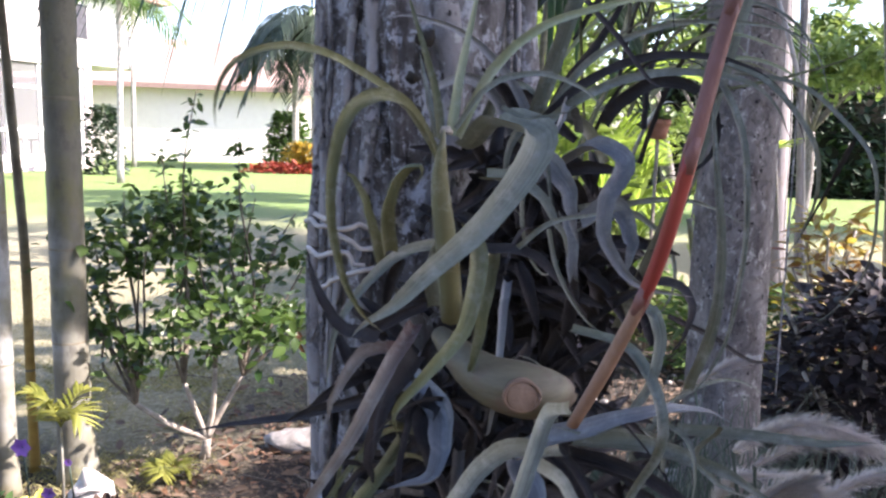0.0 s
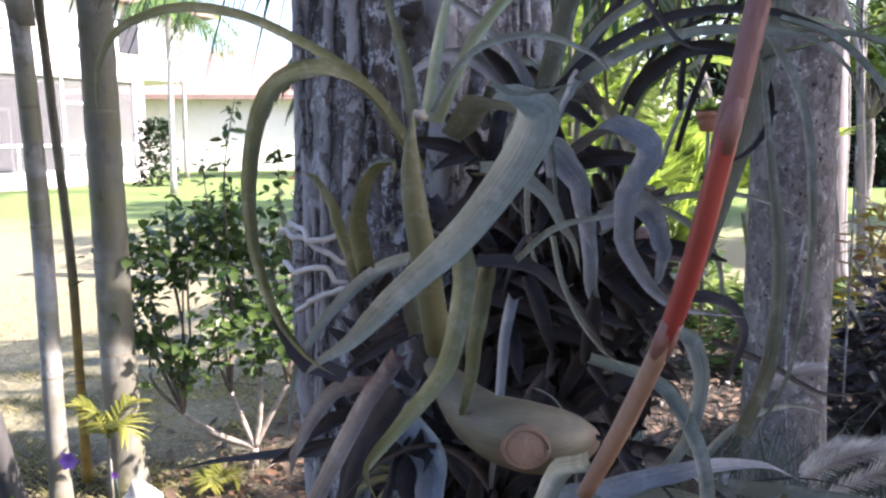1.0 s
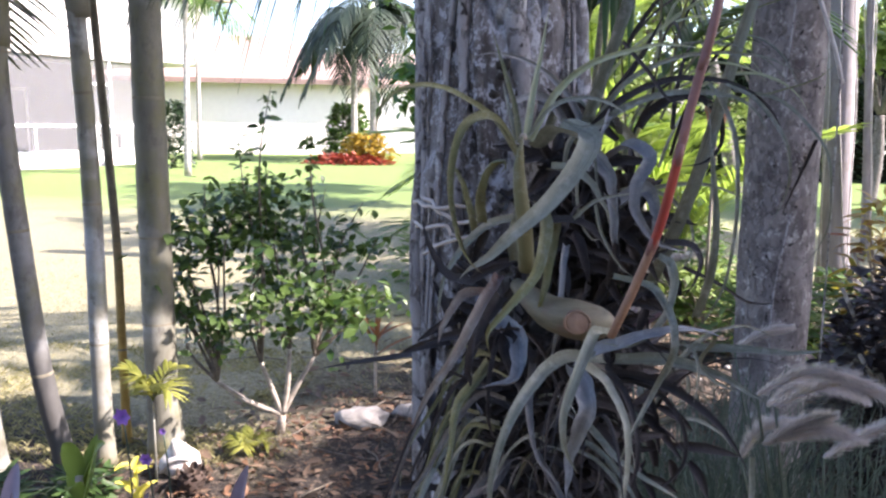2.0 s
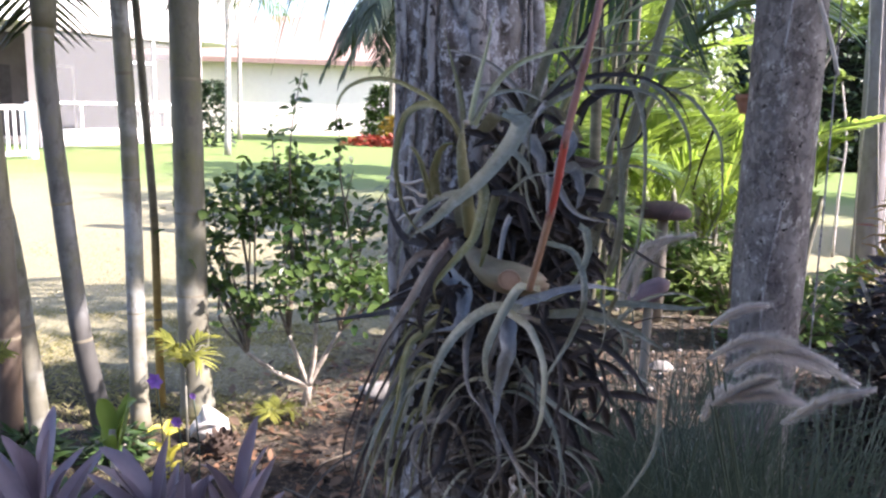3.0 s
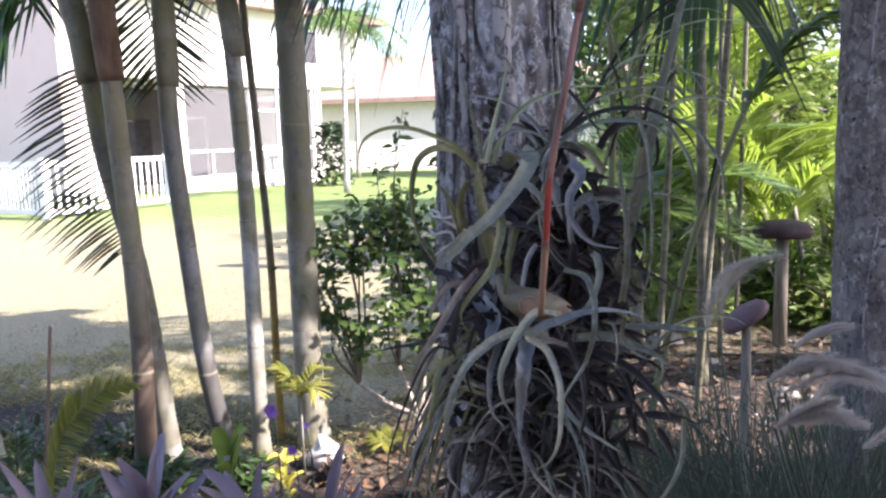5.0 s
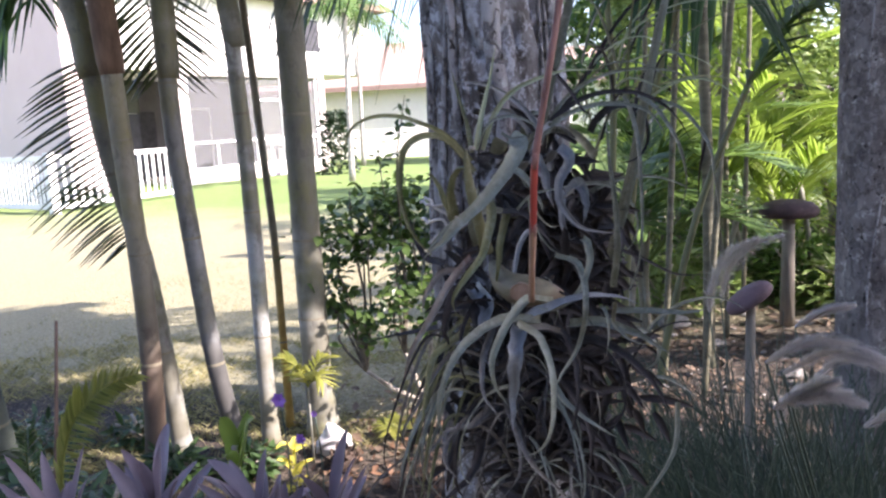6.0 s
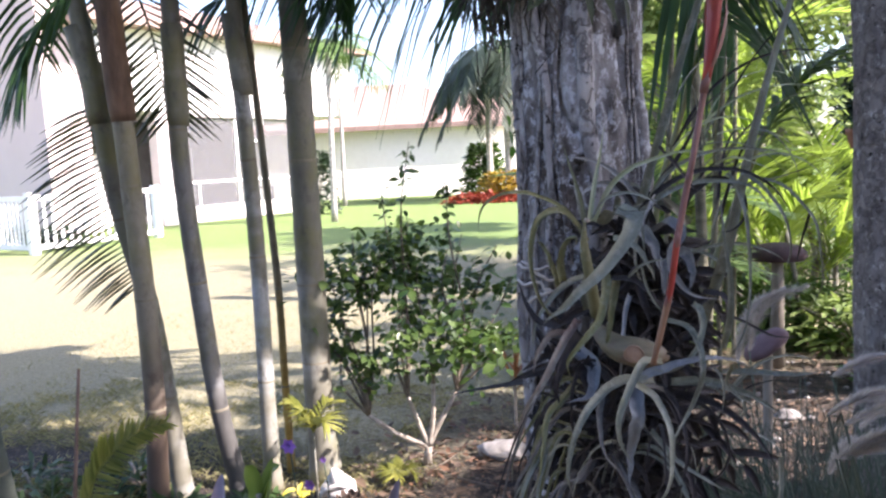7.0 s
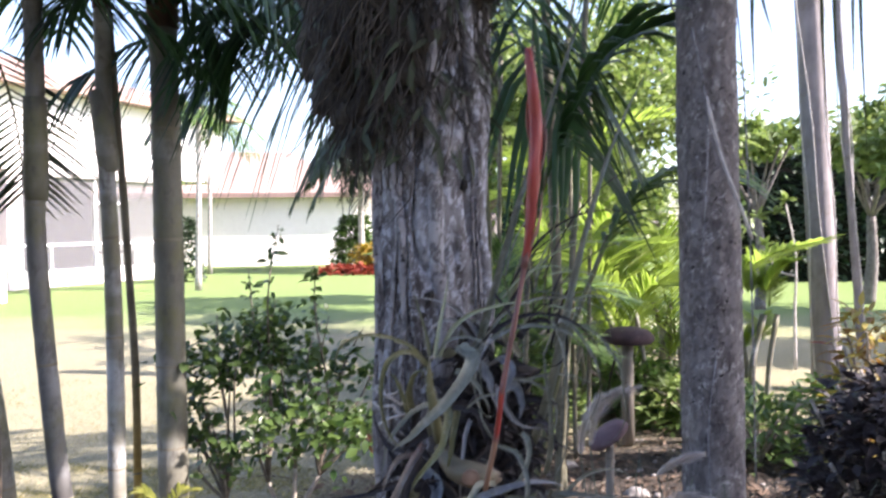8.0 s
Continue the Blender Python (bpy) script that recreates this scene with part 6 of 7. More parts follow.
part("bowl", Geo().tube([(1.335, 5.0, z) for z in (1.36, 1.365, 1.42, 1.45, 1.452, 1.485, 1.487)], [0.02, 0.05, 0.064, 0.07, 0.078, 0.08, 0.06], 20), clay, pot, "round terracotta bowl")
pot_leaves = Geo()
pot_r = random.Random(8)
for i in range(50):
    pot_leaves.blade((1.335 + pot_r.gauss(0, .03), 5.0 + pot_r.gauss(0, .03), 1.48), (pot_r.gauss(0, 1), pot_r.gauss(0, 1), pot_r.uniform(.3, 1)), pot_r.uniform(.06, .13), .03)
part("leaves", pot_leaves, lit_shrub_leaf, pot, kind="stuff")

# ---- sapling with a white stem ----
sap = thing("sapling", (2.95, 7.77, 0), "thin sapling with white stem and pale leaf tufts", "sapling")
part("stem", Geo().tube(spline([(2.95, 7.77, 0), (2.94, 7.77, 0.6), (2.95, 7.77, 1.15), (2.86, 7.8, 1.7)], 14), [0.016 - 0.0006 * i for i in range(14)], 6), root_mat, sap)
part("branch", Geo().tube(spline([(2.95, 7.77, 0.95), (2.8, 7.8, 1.0), (2.68, 7.85, 1.2)], 8), [0.01] * 8, 6), root_mat, sap)
g = Geo()
lr = random.Random(3)
for c in ((2.86, 7.8, 1.72), (2.68, 7.85, 1.27), (2.62, 7.87, 1.55), (2.75, 7.8, 1.6)):
    for i in range(26):
        g.blade(Vector(c), (lr.gauss(0, 1), lr.gauss(0, 1), lr.uniform(-.2, .8)), lr.uniform(.08, .14), .05)
part("leaves", g, light_leaf, sap, kind="stuff")

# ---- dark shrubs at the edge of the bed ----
# near-black wine leaf: the shrubs' deep shade is in its colour
wine_leaf = leaf_mat("wine leaves, deep shade in their colour", (0.008, 0.006, 0.007), (0.03, 0.02, 0.02), 0.1, 0.6)


def bush(name, at, size, count, leaf, material, label, seed, stems=9, category="bush", low=0.0, aspect=0.45):
    r = random.Random(seed)
    at = Vector(at)
    b = thing(name, at, label, category)
    for i in range(stems):
        a = 2 * math.pi * i / stems
        tip = at + Vector((math.cos(a) * size[0] * .7, math.sin(a) * size[1] * .7, size[2] * r.uniform(.6, .95)))
        part("stem", Geo().tube(spline([at, at.lerp(tip, .5) + Vector((0, 0, .08 * size[2])), tip], 8), [0.008] * 8, 5), twig, b)
    g = Geo()
    for i in range(count):
        a, u = r.uniform(0, 2 * math.pi), r.random() ** .5
        z = r.uniform(low, 1)
        rad = u * (1 - .55 * z * z) * (1 + .3 * noise.noise(Vector((math.cos(a) * 2 + seed, math.sin(a) * 2, z * 3))))
        p = at + Vector((math.cos(a) * size[0] * rad, math.sin(a) * size[1] * rad, size[2] * z))
        g.blade(p, (math.cos(a) + r.gauss(0, .5), math.sin(a) + r.gauss(0, .5), r.uniform(-.5, .8)), leaf * r.uniform(.7, 1.3), leaf * aspect * r.uniform(.8, 1.2), (r.gauss(0, .4), r.gauss(0, .4), 1))
    part("leaves", g, material, b, kind="stuff")
    return b


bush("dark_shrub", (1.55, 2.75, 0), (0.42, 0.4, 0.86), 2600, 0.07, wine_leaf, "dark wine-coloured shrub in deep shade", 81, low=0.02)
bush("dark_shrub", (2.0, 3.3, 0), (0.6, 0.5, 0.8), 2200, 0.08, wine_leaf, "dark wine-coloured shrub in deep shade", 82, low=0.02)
bush("low_shrub", (1.6, 4.55, 0), (0.35, 0.3, 0.45), 420, 0.11, frond_mid, "low pale green shrub in dappled sun", 83, aspect=.3)
bush("low_shrub", (2.2, 4.9, 0), (0.4, 0.3, 0.45), 700, 0.1, shrub_leaf, "low green shrub in dappled sun", 84, aspect=.3)
bush("croton", (2.2, 4.4, 0), (0.28, 0.25, 0.98), 420, 0.12, leaf_mat("red and yellow croton leaves", (0.2, 0.05, 0.035), (0.4, 0.36, 0.07), 0.4, 0.4), "red and yellow croton bush", 85, aspect=.3)

# odd bushes take the pale leaf, so sunlight is put into their colour
for i, (x, y, h) in enumerate([(0.2, 6.9, 0.62), (0.95, 7.2, 0.6), (1.65, 7.3, 0.5), (-0.4, 6.5, 0.7), (0.55, 6.0, 0.45), (0.1, 5.45, 0.4), (1.05, 5.75, 0.42), (1.45, 5.5, 0.35)]):
    bush("low_shrub", (x, y, 0), (0.55, 0.35, h), 900, 0.11, light_leaf if i % 2 else shrub_leaf, "low green undergrowth below the feather palms", 160 + i, aspect=.3)

# ---- far lawn: flower bed, bush, palms ----
red_flower = leaf_mat("red flowers", (0.16, 0.02, 0.015), (0.32, 0.06, 0.03), 0.2, 0.5)
yellow_leaf = leaf_mat("yellow croton leaves", (0.28, 0.16, 0.02), (0.5, 0.36, 0.05), 0.3, 0.5)
bush("flower_bed", (-5.0, 25.2, 0), (1.5, 0.8, 0.3), 1000, 0.18, red_flower, "low bed of red flowers on the lawn", 87, 5, "flower bed")
bush("croton", (-4.5, 25.7, 0), (0.9, 0.6, 0.95), 700, 0.25, yellow_leaf, "yellow croton behind the red flowers", 88, 5)
bush("round_bush", (-9.5, 21.9, 0.0), (0.55, 0.5, 1.9), 900, 0.2, hedge_leaf, "rounded dark bush beside the porch", 89, 7)
bush("round_bush", (-5.9, 29.6, 0.0), (0.9, 0.7, 2.0), 1400, 0.28, shrub_leaf, "leafy bush beside the pale palms", 90, 7)


pale_stem = rough_mat("pale grey palm trunk", (0.24, 0.22, 0.2), (0.44, 0.42, 0.4), 5, (1, 1, 3), 0.85, 0.3, 0.02)


def far_palm(at, height, radius, length, seed, material, label, lean=0.0, droop=(.5, 1.0), leaflets=18):
    r = random.Random(seed)
    at = Vector(at)
    p = thing("lawn_palm", at, label, "palm tree", "palms on the far lawn")
    top = at + Vector((lean, 0, height))
    part("stem", Geo().tube(spline([at, at.lerp(top, .5), top], 12), [radius * (1.3 - .3 * min(1, i / 3)) for i in range(12)], 10), pale_stem, p)
    for i in range(11):
        frond("frond", arch(top, 360 * i / 11 + r.uniform(-12, 12), r.uniform(-5, 60), length * r.uniform(.85, 1.15), r.uniform(*droop)), p, material, leaflets, length * .32, length * .03, 0.9, stem=.02, seed=seed * 13 + i)


far_palm((-7.7, 18.6, 0), 4.3, 0.068, 1.6, 95, frond_mid, "slim palm on the lawn", 0.1)
far_palm((-10.3, 26.0, 0), 5.6, 0.07, 1.5, 96, frond_mid, "very slim palm near the far house", 0.1)
crown_dark = leaf_mat("dark old palm leaflets", (0.008, 0.018, 0.01), (0.03, 0.05, 0.025), 0.1, 0.6)
far_palm((-4.5, 27.3, 0), 5.2, 0.17, 2.9, 97, crown_dark, "pale-stemmed palm with a dark hanging crown", 0.0, (0.9, 1.5), 40)
far_palm((-5.4, 28.3, 0), 5.1, 0.12, 2.7, 98, crown_dark, "pale-stemmed palm with a dark hanging crown", 0.0, (0.9, 1.5), 40)

# ---- fountain grass with pale plumes ----
plume_mat = leaf_mat("pale pink grass plume", (0.45, 0.41, 0.41), (0.68, 0.64, 0.64), 0.35, 0.8, 30)
grass_mat = leaf_mat("blue green grass blades", (0.024, 0.044, 0.033), (0.078, 0.11, 0.082), 0.22, 0.5)


def grass_clump(at, blades, height, reach, seed, label):
    r = random.Random(seed)
    at = Vector(at)
    clump = thing("fountain_grass", at, label, "ornamental grass", "fountain grass")
    g = Geo()
    for i in range(blades):
        a = r.uniform(0, 2 * math.pi)
        out = Vector((math.cos(a), math.sin(a), 0))
        h, d = height * r.uniform(.45, 1.05), reach * r.uniform(.3, 1.25)
        b = at + out * r.uniform(0, .05)
        g.ribbon(spline([b, b + out * d * .3 + Vector((0, 0, h * .65)), b + out * d * .7 + Vector((r.gauss(0, .03), r.gauss(0, .03), h)), b + out * d + Vector((r.gauss(0, .05), r.gauss(0, .05), h * r.uniform(.55, .9)))], 8), [.0018, .0021, .0021, .002, .0018, .0014, .001, .0003], across=2)
    part("blades", g, grass_mat, clump, kind="stuff")
    return clump


def plume(clump, at, seed, *ctrl, thick=0.0085):
    """A stalk from the clump that ends in an arching brush of fine hairs."""
    r = random.Random(seed)
    at = Vector(at)
    stalk = [at, at.lerp(Vector(ctrl[0]), .55) + Vector((0, 0, .12)), Vector(ctrl[0])]
    part("stalk", Geo().tube(spline(stalk, 12), [.0016] * 12, 5), grass_mat, clump)
    g = Geo()
    line = spline(ctrl, 60)
    g.tube(line, [.0018] * 60, 5)
    for i in range(1700):
        k = r.randrange(58)
        u = k / 58
        way = (line[k + 1] - line[k]).normalized()
        d = Vector((r.gauss(0, 1), r.gauss(0, 1), r.gauss(0, 1)))
        d = (d - way * d.dot(way)).normalized() + way * 1.1
        size = thick * 1.25 * (.45 + math.sin(math.pi * min(1, .12 + u * .85))) * r.uniform(.35, 1.25)
        g.blade(line[k], d, size, .0008, (0, 0, 1), 0, 0.1)
    part("plume", g, plume_mat, clump)


GRASS = (0.47, 0.88, 0.0)
fg = grass_clump(GRASS, 1100, 0.93, 0.42, 31, "fountain grass with pale pink plumes beside the trunks")
plume(fg, GRASS, 1, (0.243, 0.614, 1.10), (0.28, 0.6, 1.128), (0.315, 0.586, 1.131), (0.36, 0.57, 1.115))
plume(fg, GRASS, 2, (0.26, 0.61, 1.09), (0.30, 0.595, 1.118), (0.337, 0.576, 1.118), (0.38, 0.56, 1.10))
plume(fg, GRASS, 3, (0.251, 0.611, 1.05), (0.285, 0.6, 1.078), (0.31, 0.587, 1.092))
plume(fg, GRASS, 4, (0.265, 0.611, 1.056), (0.3, 0.59, 1.075), (0.335, 0.578, 1.07))
plume(fg, GRASS, 5, (0.268, 0.726, 0.985), (0.28, 0.724, 1.015), (0.30, 0.722, 1.03), (0.35, 0.713, 1.038))
plume(fg, GRASS, 6, (0.325, 0.819, 1.015), (0.36, 0.812, 1.047), (0.41, 0.801, 1.042), (0.44, 0.8, 1.03))
plume(fg, GRASS, 7, (0.37, 0.75, 0.98), (0.42, 0.74, 1.02), (0.47, 0.73, 1.04))
plume(fg, GRASS, 8, (0.32, 0.95, 1.05), (0.36, 0.95, 1.075), (0.40, 0.95, 1.085))
GRASS_TWO = (0.3, 1.05, 0.0)
fg2 = grass_clump(GRASS_TWO, 1100, 0.92, 0.42, 32, "fountain grass in shade beneath the air plants")
plume(fg2, GRASS_TWO, 9, (0.215, 1.232, 1.0), (0.222, 1.232, 1.05), (0.25, 1.23, 1.11), (0.30, 1.225, 1.14), thick=.014)
plume(fg2, GRASS_TWO, 10, (0.235, 1.232, 1.02), (0.25, 1.232, 1.08), (0.29, 1.23, 1.125), (0.34, 1.222, 1.145), thick=.014)

# ---- purple broad leaves at the front of the bed ----
purple_leaf = leaf_mat("dusky purple leaves", (0.1, 0.078, 0.1), (0.25, 0.21, 0.25), 0.2, 0.4, 12, glow=(0.3, 0.22, 0.28))
green_blade = leaf_mat("green broad leaves", (0.06, 0.11, 0.02), (0.17, 0.25, 0.05), 0.35, 0.4, glow=(0.3, 0.38, 0.05))
variegated = leaf_mat("yellow variegated leaves", (0.4, 0.36, 0.03), (0.75, 0.68, 0.12), 0.35, 0.45)


def broad_plant(name, at, crown, count, length, width, material, label, seed, category="plant", rise=(20, 80), droop=(.2, .7), group="", cane_r=.009):
    """A cane that carries a whorl of broad pointed leaves."""
    r = random.Random(seed)
    p = thing(name, at, label, category, group)
    crown = Vector(crown)
    part("stem", Geo().tube(spline([at, Vector(at).lerp(crown, .5), crown], 8), [cane_r] * 8, 6), twig, p)
    for i in range(count):
        az = 360 * i / count * 2.4 + r.uniform(-20, 20)
        c = arch(crown + Vector((0, 0, r.uniform(-.1, .02))), az, r.uniform(*rise), r.uniform(*length), r.uniform(*droop))
        n = 12
        w = r.uniform(*width)
        part("leaf", Geo().ribbon(spline(c, n), [w * (0.22 + 2.45 * (k / (n - 1)) ** .7 * (1 - k / (n - 1)) ** 1.1) for k in range(n - 1)] + [w * .03], face=(0, -.3, 1), cup=.22, across=4), material, p)
    return p


for i, (x, y, z) in enumerate([(-0.58, 0.66, 0.83), (-0.68, 0.58, 0.82), (-0.46, 0.73, 0.79), (-0.36, 0.78, 0.77), (-0.78, 0.5, 0.84), (-0.52, 0.6, 0.76), (-0.63, 0.66, 0.77), (-0.41, 0.7, 0.74), (-0.72, 0.62, 0.78)]):
    broad_plant("purple_plant", (x + .02, y + .02, 0), (x, y, z), 13, (0.11, 0.18), (0.02, 0.029), purple_leaf, "dusky purple broad-leaved plant at the front of the bed", 100 + i, group="purple plants", rise=(28, 86), droop=(.05, .4))
broad_plant("ginger_plant", (-0.88, 1.34, 0), (-0.88, 1.34, 0.62), 6, (0.14, 0.22), (0.03, 0.045), green_blade, "bright green plant with broad upright leaves", 112, rise=(50, 85), droop=(.1, .5))
broad_plant("ginger_plant", (-1.32, 0.95, 0), (-1.32, 0.95, 0.55), 8, (0.16, 0.24), (0.03, 0.04), shrub_leaf, "dark green leafy plant in shade", 113, rise=(30, 80))
broad_plant("variegated_plant", (-1.25, 2.3, 0), (-1.25, 2.3, 0.17), 12, (0.06, 0.11), (0.018, 0.026), variegated, "small yellow variegated plant", 114, rise=(20, 80), cane_r=.005)
broad_plant("variegated_plant", (-1.22, 2.27, 0), (-1.23, 2.28, 0.07), 12, (0.06, 0.12), (0.018, 0.026), variegated, "small yellow variegated plant", 115, rise=(10, 70), cane_r=.005)
yellow_frond = leaf_mat("yellow green leaflets", (0.13, 0.15, 0.025), (0.34, 0.34, 0.075), 0.45, 0.45)
fern = thing("sunlit_frond", (-1.25, 1.13, 0), "yellow-green feathery leaf arching out of the bed", "plant")
frond("leaf", [(-1.26, 1.16, 0.0), (-1.265, 1.18, 0.5), (-1.241, 1.2, 0.676), (-1.18, 1.2, 0.757), (-1.109, 1.2, 0.813), (-1.02, 1.2, 0.845)], fern, yellow_frond, 70, 0.075, 0.012, 0.1, 0.8, stem=0.005, seed=140, lean=0, across=(-0.5, 0.15, 0.85))
frond("leaf", [(-1.26, 1.16, 0.0), (-1.3, 1.15, 0.45), (-1.31, 1.14, 0.62), (-1.29, 1.13, 0.72)], fern, lit_shrub_leaf, 40, 0.08, 0.011, 0.5, 0.7, stem=0.005, seed=142, lean=0.1)
stick = thing("thin_stake", (-1.41, 1.32, 0), "thin dark upright stake in the grass", "stake")
part("rod", Geo().tube([(-1.415, 1.32, 0), (-1.41, 1.32, .5), (-1.375, 1.355, .92)], [.007, .006, .004], 6), sheath_mat, stick)

# dark undergrowth round the feet of the palms
deep_leaf = leaf_mat("deep green undergrowth leaves", (0.012, 0.035, 0.01), (0.06, 0.11, 0.03), 0.25, 0.45)
for i, (x, y, w, h) in enumerate([(-2.45, 1.95, 0.24, 0.2), (-2.2, 2.0, 0.2, 0.16), (-2.6, 2.45, 0.22, 0.15), (-2.2, 2.65, 0.16, 0.1), (-1.78, 2.3, 0.12, 0.12), (-1.5, 2.42, 0.12, 0.1), (-1.62, 1.6, 0.22, 0.34), (-1.3, 1.65, 0.18, 0.26), (-1.98, 1.8, 0.2, 0.22)]):
    bush("ground_cover", (x, y, 0), (w, w * .9, h), 190, 0.075, deep_leaf, "low dark green undergrowth at the feet of the palms", 260 + i, stems=5, category="ground cover", aspect=.3)

# seedling palms
palm_clump_small = [((-1.27, 2.52, 0.0), 6, 0.34, 0.27, yellow_frond, 121), ((-1.02, 2.85, 0.0), 5, 0.02, 0.22, yellow_frond, 122)]
for at, n, up, size, m, seed in palm_clump_small:
    r = random.Random(seed)
    s = thing("seedling_palm", at, "small yellow-green seedling palm", "palm", "seedling palms")
    for i in range(n):
        frond("frond", arch(Vector(at) + Vector((0, 0, up)), 360 * i / n + r.uniform(-20, 20), r.uniform(45, 82), size * r.uniform(.7, 1), r.uniform(.4, .8)), s, m, 10, size * .4, .014, .5, stem=.003, seed=seed + i)
    if up:
        part("stem", Geo().tube([at, Vector(at) + Vector((0, 0, up))], [.006, .005], 6), cane, s)

# dark leaf clumps stand for the shaded grass between fence and house
for i in range(9):
    bush("fence_shade_clump", (-17.4 + i * 0.72, 15.3 - i * 0.24, 0), (0.5, 0.35, 0.42), 260, 0.18, hedge_leaf, "dark leaf clump for the shaded grass behind the fence", 300 + i, stems=4, category="border plant", aspect=.35)

# violet flowers on thin stems
violet = leaf_mat("violet petals", (0.16, 0.05, 0.35), (0.35, 0.18, 0.6), 0.35, 0.5)
for i, (x, y, z, size) in enumerate([(-1.185, 2.13, 0.434, .032), (-1.13, 2.16, 0.28, .024), (-1.09, 2.2, 0.36, .014)]):
    f = thing("violet_flower", (x, y, 0), "violet orchid-like flower on a thin stem", "flower", "violet flowers")
    part("stem", Geo().tube(spline([(x + .01, y, 0), (x + .015, y, z * .5), (x, y, z)], 8), [.003] * 8, 5), grass_mat, f)
    for k in range(6):
        g = Geo().blade((x, y, z), (math.cos(k * 1.05), -.5, math.sin(k * 1.05)), size, size * .8, (0, -1, .2))
        part("petal", g, violet, f)

# white shell, pale rocks, pebbles
shell_mat = rough_mat("bleached white shell", (0.5, 0.47, 0.44), (0.7, 0.68, 0.65), 25, roughness=0.5, bump=0.4)
rock_mat = rough_mat("pale grey rock", (0.14, 0.13, 0.12), (0.34, 0.32, 0.3), 18, roughness=0.9, bump=0.8)
shell = thing("sea_shell", (-1.22, 2.62, 0), "large bleached white sea shell on the mulch", "shell")
part("body", Geo().lump((-1.22, 2.62, .06), (.078, .06, .062), 18, .3, 2.0), shell_mat, shell)
whorl = [(-1.215, 2.62, .085), (-1.222, 2.615, .11), (-1.23, 2.612, .128), (-1.236, 2.61, .142), (-1.241, 2.608, .154)]
part("spire", Geo().tube(spline(whorl, 13), [.05, .042, .044, .034, .036, .027, .029, .02, .022, .013, .014, .007, .002], 14, bump=lambda p, a: 1 + 0.08 * noise.noise(p * 40)), shell_mat, shell)
part("lip", Geo().tube(spline([(-1.28, 2.575, .03), (-1.25, 2.557, .075), (-1.2, 2.563, .1), (-1.16, 2.585, .085)], 10), [.004, .009, .011, .012, .012, .011, .01, .009, .007, .003], 8), shell_mat, shell, "thick curled white lip")
for i, (x, y, w) in enumerate([(-0.61, 3.22, .12), (-0.42, 3.35, .08), (0.17, 4.85, .11), (0.75, 3.9, .07), (0.4, 4.4, .07), (1.25, 3.3, .12), (-0.3, 2.9, .05), (0.95, 3.0, .06)]):
    single("rock", Geo().lump((x, y, w * .25), (w, w * .7, w * .42), 14, .5, i * 3.3), rock_mat, (x, y, 0), "pale grey garden rock on the mulch", "rock", "garden rocks")

cone_mat = rough_mat("dark brown cone scales", (0.02, 0.013, 0.01), (0.08, 0.05, 0.035), 30, roughness=0.85)
husk = thing("pine_cone", (-1.12, 2.48, 0), "brown ribbed cone lying below the shell", "pine cone")
part("core", Geo().lump((-1.12, 2.48, .05), (.05, .05, .05), 12, .2, 4.0), cone_mat, husk)
for i in range(46):
    a, h = i * 2.4, -0.9 + 1.8 * i / 45
    d = Vector((math.cos(a) * math.sqrt(1 - h * h), math.sin(a) * math.sqrt(1 - h * h), h))
    part("scale", Geo().blade(Vector((-1.12, 2.48, .05)) + d * .044, d + Vector((0, 0, .6)), .034, .026, d), cone_mat, husk)

# red-brown bromeliad behind the shrub
bronze = leaf_mat("bronze red leaves", (0.12, 0.04, 0.02), (0.35, 0.14, 0.05), 0.3, 0.45)
broad_plant("bronze_plant", (-0.62, 3.6, 0), (-0.62, 3.6, .3), 12, (0.2, 0.34), (0.016, 0.022), bronze, "bronze-leaved plant behind the shrub", 131, rise=(35, 85), droop=(.1, .4))
broad_plant("bronze_plant", (-0.3, 3.9, 0), (-0.3, 3.9, .25), 10, (0.2, 0.34), (0.016, 0.022), bronze, "bronze-leaved plant behind the shrub", 132, rise=(35, 85), droop=(.1, .4))

# ---- fallen leaves, twigs and grass ----
litter_leaf = leaf_mat("fallen brown leaves", (0.016, 0.011, 0.007), (0.15, 0.1, 0.065), 0.1, 0.8)
g = Geo()
r = random.Random(77)
for i in range(6500):
    x, y = r.uniform(-1.6, 3.2), r.uniform(1.2, 6.0)
    if (x - 1.9) ** 2 / 10.9 + (y - 1.6) ** 2 / 15.2 > 1.05 + r.gauss(0, .12):
        continue
    a = r.uniform(0, 2 * math.pi)
    L = r.uniform(.03, .09)
    g.blade((x, y, ground_height(x, y) + r.uniform(.004, .025)), (math.cos(a), math.sin(a), r.gauss(0, .25)), L, L * r.uniform(.25, .5), (r.gauss(0, .3), r.gauss(0, .3), 1), .3, r.uniform(-.2, .3))
for i in range(5000):
    x, y = r.uniform(-4.6, 4.4), r.uniform(-1.6, 1.3)
    if (x - 1.9) ** 2 / 10.9 + (y - 1.6) ** 2 / 15.2 > .95 + r.gauss(0, .1) and (x + 2.7) ** 2 / 9 + (y - .9) ** 2 / 5.3 > .9:
        continue
    a = r.uniform(0, 2 * math.pi)
    L = r.uniform(.03, .09)
    g.blade((x, y, ground_height(x, y) + r.uniform(.004, .025)), (math.cos(a), math.sin(a), r.gauss(0, .25)), L, L * r.uniform(.25, .5), (r.gauss(0, .3), r.gauss(0, .3), 1), .3, r.uniform(-.2, .3))
single("leaf_litter", g, litter_leaf, (0.5, 3, 0), "brown fallen leaves covering the bed", "leaf litter", kind="stuff")
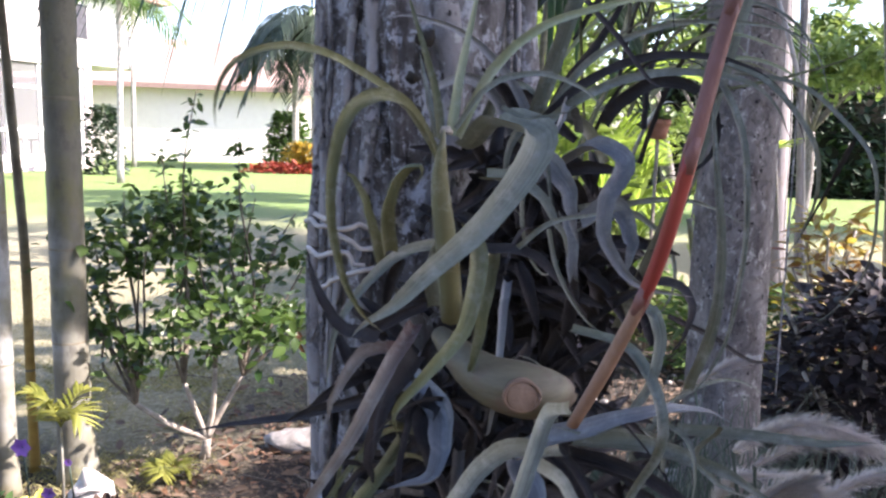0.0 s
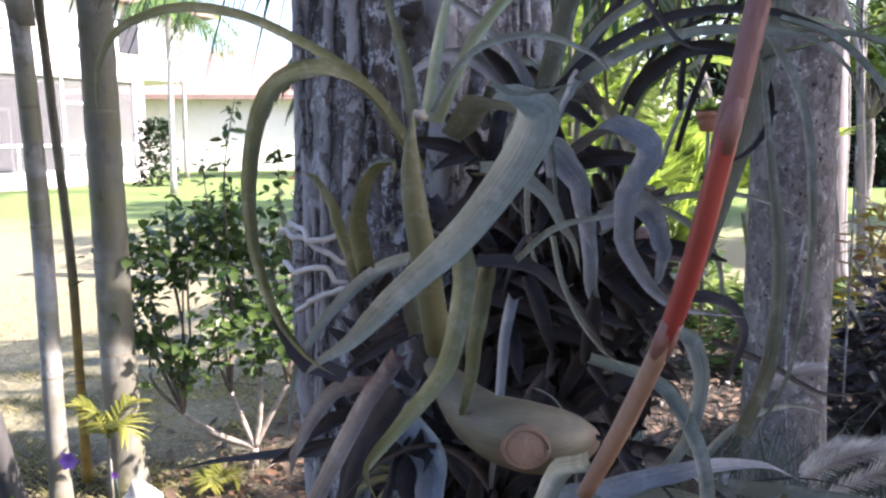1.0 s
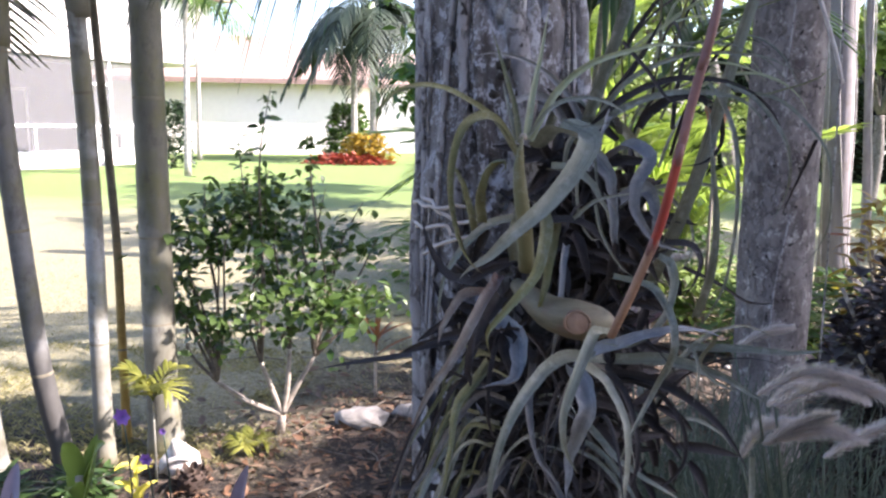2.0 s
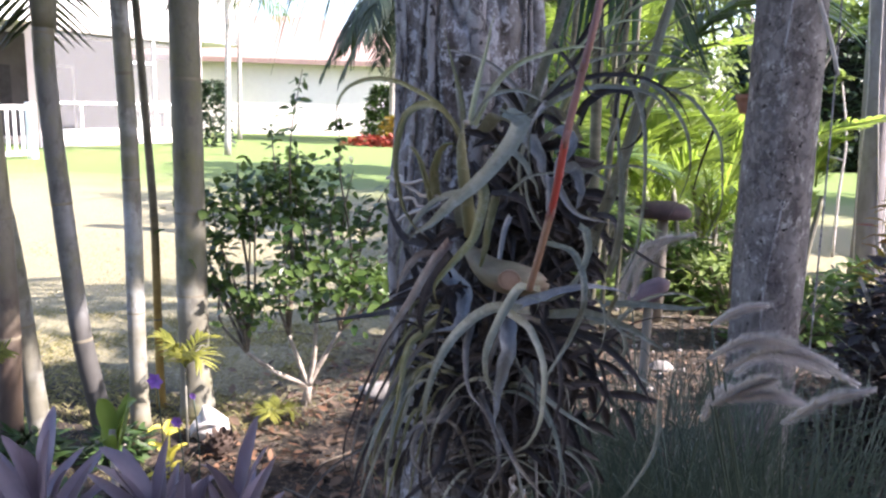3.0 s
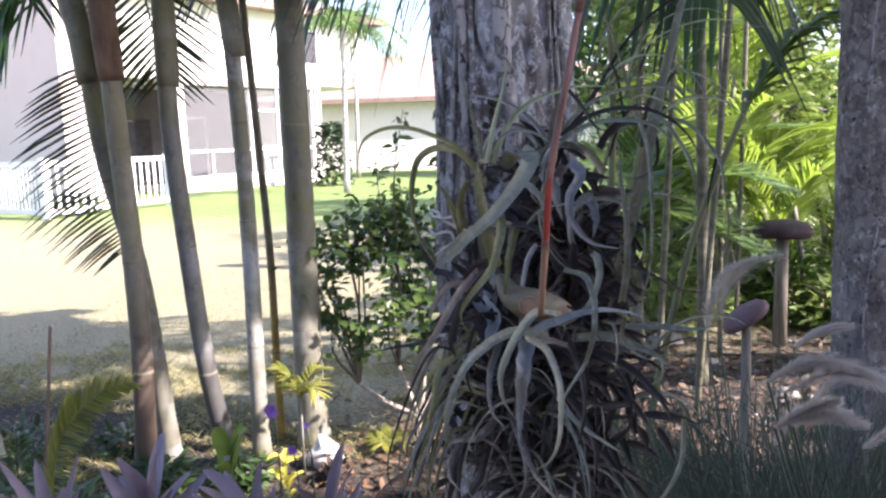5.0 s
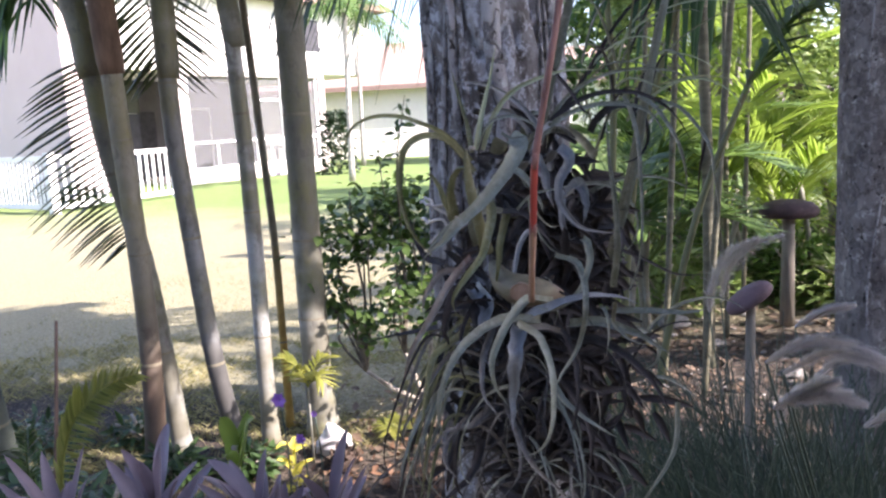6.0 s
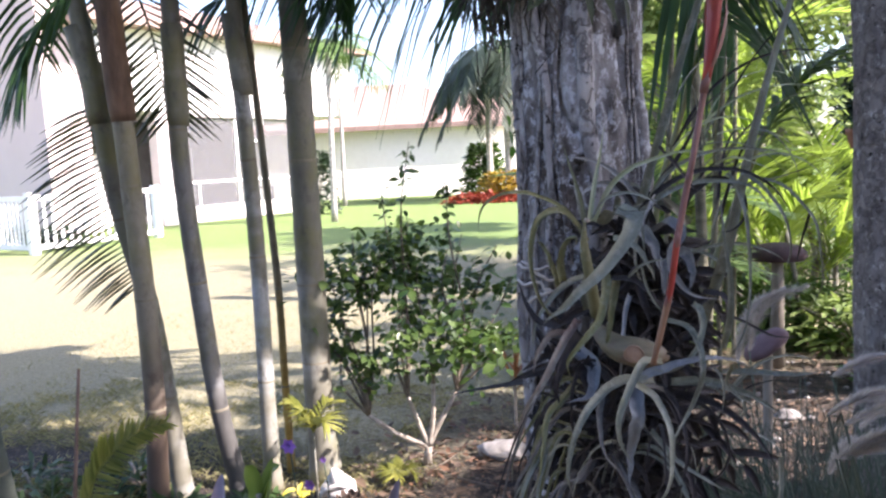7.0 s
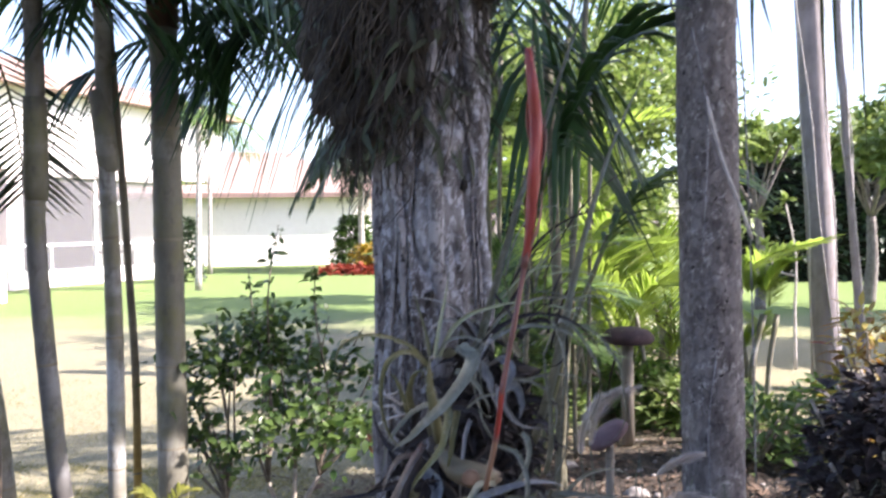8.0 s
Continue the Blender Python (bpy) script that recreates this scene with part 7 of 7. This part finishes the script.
orange_leaf = leaf_mat("fallen rust-coloured leaves", (0.045, 0.022, 0.012), (0.21, 0.11, 0.06), 0.15, 0.7)
g = Geo()
for i in range(1500):
    x, y = r.uniform(-1.25, 0.25), r.uniform(1.9, 3.7)
    if (x - 1.9) ** 2 / 10.9 + (y - 1.6) ** 2 / 15.2 > 1.0 + r.gauss(0, .1):
        continue
    a = r.uniform(0, 2 * math.pi)
    L = .015 + .045 * r.random() ** 1.6
    g.blade((x, y, ground_height(x, y) + r.uniform(.008, .025)), (math.cos(a), math.sin(a), r.gauss(0, .3)), L, L * r.uniform(.2, .5), (r.gauss(0, .4), r.gauss(0, .4), 1), .3, r.uniform(-.3, .4))
single("leaf_litter", g, orange_leaf, (-0.5, 2.8, 0), "rust-coloured fallen leaves round the shrub", "leaf litter", kind="stuff")
dry_grass = leaf_mat("dry lawn grass", (0.13, 0.13, 0.04), (0.42, 0.38, 0.2), 0.3, 0.7)
g = Geo()
for i in range(16000):
    y = 2.2 + 5.0 * r.random() ** 1.6
    x = r.uniform(-4.6, -0.4 + .25 * (y - 2))
    if (x - 1.9) ** 2 / 10.9 + (y - 1.6) ** 2 / 15.2 < .8:
        continue
    if noise.noise(Vector((x * 2.2, y * 2.2, 0))) < -.25:
        continue
    a = r.uniform(0, 2 * math.pi)
    L = r.uniform(.012, .035)
    g.blade((x, y, ground_height(x, y) - .003), (math.cos(a) * .6, math.sin(a) * .6, r.uniform(.3, 1.2)), L, .004, (math.cos(a + 1), math.sin(a + 1), .3), .2, .4)
for i in range(15000):
    x, y = r.uniform(-3.9, -1.0), 2.3 + 2.0 * r.random() ** 1.4
    if (x - 1.9) ** 2 / 10.9 + (y - 1.6) ** 2 / 15.2 < .9 or noise.noise(Vector((x * 1.7 + 3, y * 2.6, 0))) < -.1:
        continue
    a = r.uniform(0, 2 * math.pi)
    L = r.uniform(.025, .065)
    g.blade((x, y, ground_height(x, y) - .003), (math.cos(a) * .7, math.sin(a) * .7, r.uniform(.25, .9)), L, .005, (math.cos(a + 1), math.sin(a + 1), .3), .2, .5)
single("lawn_grass", g, dry_grass, (-2, 4, 0), "short dry grass at the edge of the lawn", "grass", kind="stuff")
g = Geo()
for i in range(160):
    x, y = r.uniform(-1.4, 2.6), r.uniform(1.8, 5.2)
    a = r.uniform(0, 2 * math.pi)
    L = r.uniform(.1, .35)
    z = ground_height(x, y) + .012
    g.tube([(x, y, z), (x + math.cos(a) * L * .5, y + math.sin(a) * L * .5, z + .012), (x + math.cos(a + .2) * L, y + math.sin(a + .2) * L, z + .005)], [.004, .0035, .002], 5)
single("fallen_twigs", g, twig_dark, (0.5, 3, 0), "thin fallen twigs lying on the bed", "twigs", kind="stuff")
g = Geo()
r = random.Random(91)
for i in range(380):
    x, y = r.uniform(-0.1, 2.2), r.uniform(2.6, 5.2)
    w = .004 + .022 * r.random() ** 2.2
    g.lump((x, y, ground_height(x, y) + w * .4), (w, w * r.uniform(.6, 1), w * .6), 6, .5, i * 1.7)
single("pale_pebbles", g, rock_mat, (0.8, 3.6, 0), "pale pebbles and chips scattered on the bed", "pebbles", kind="stuff")
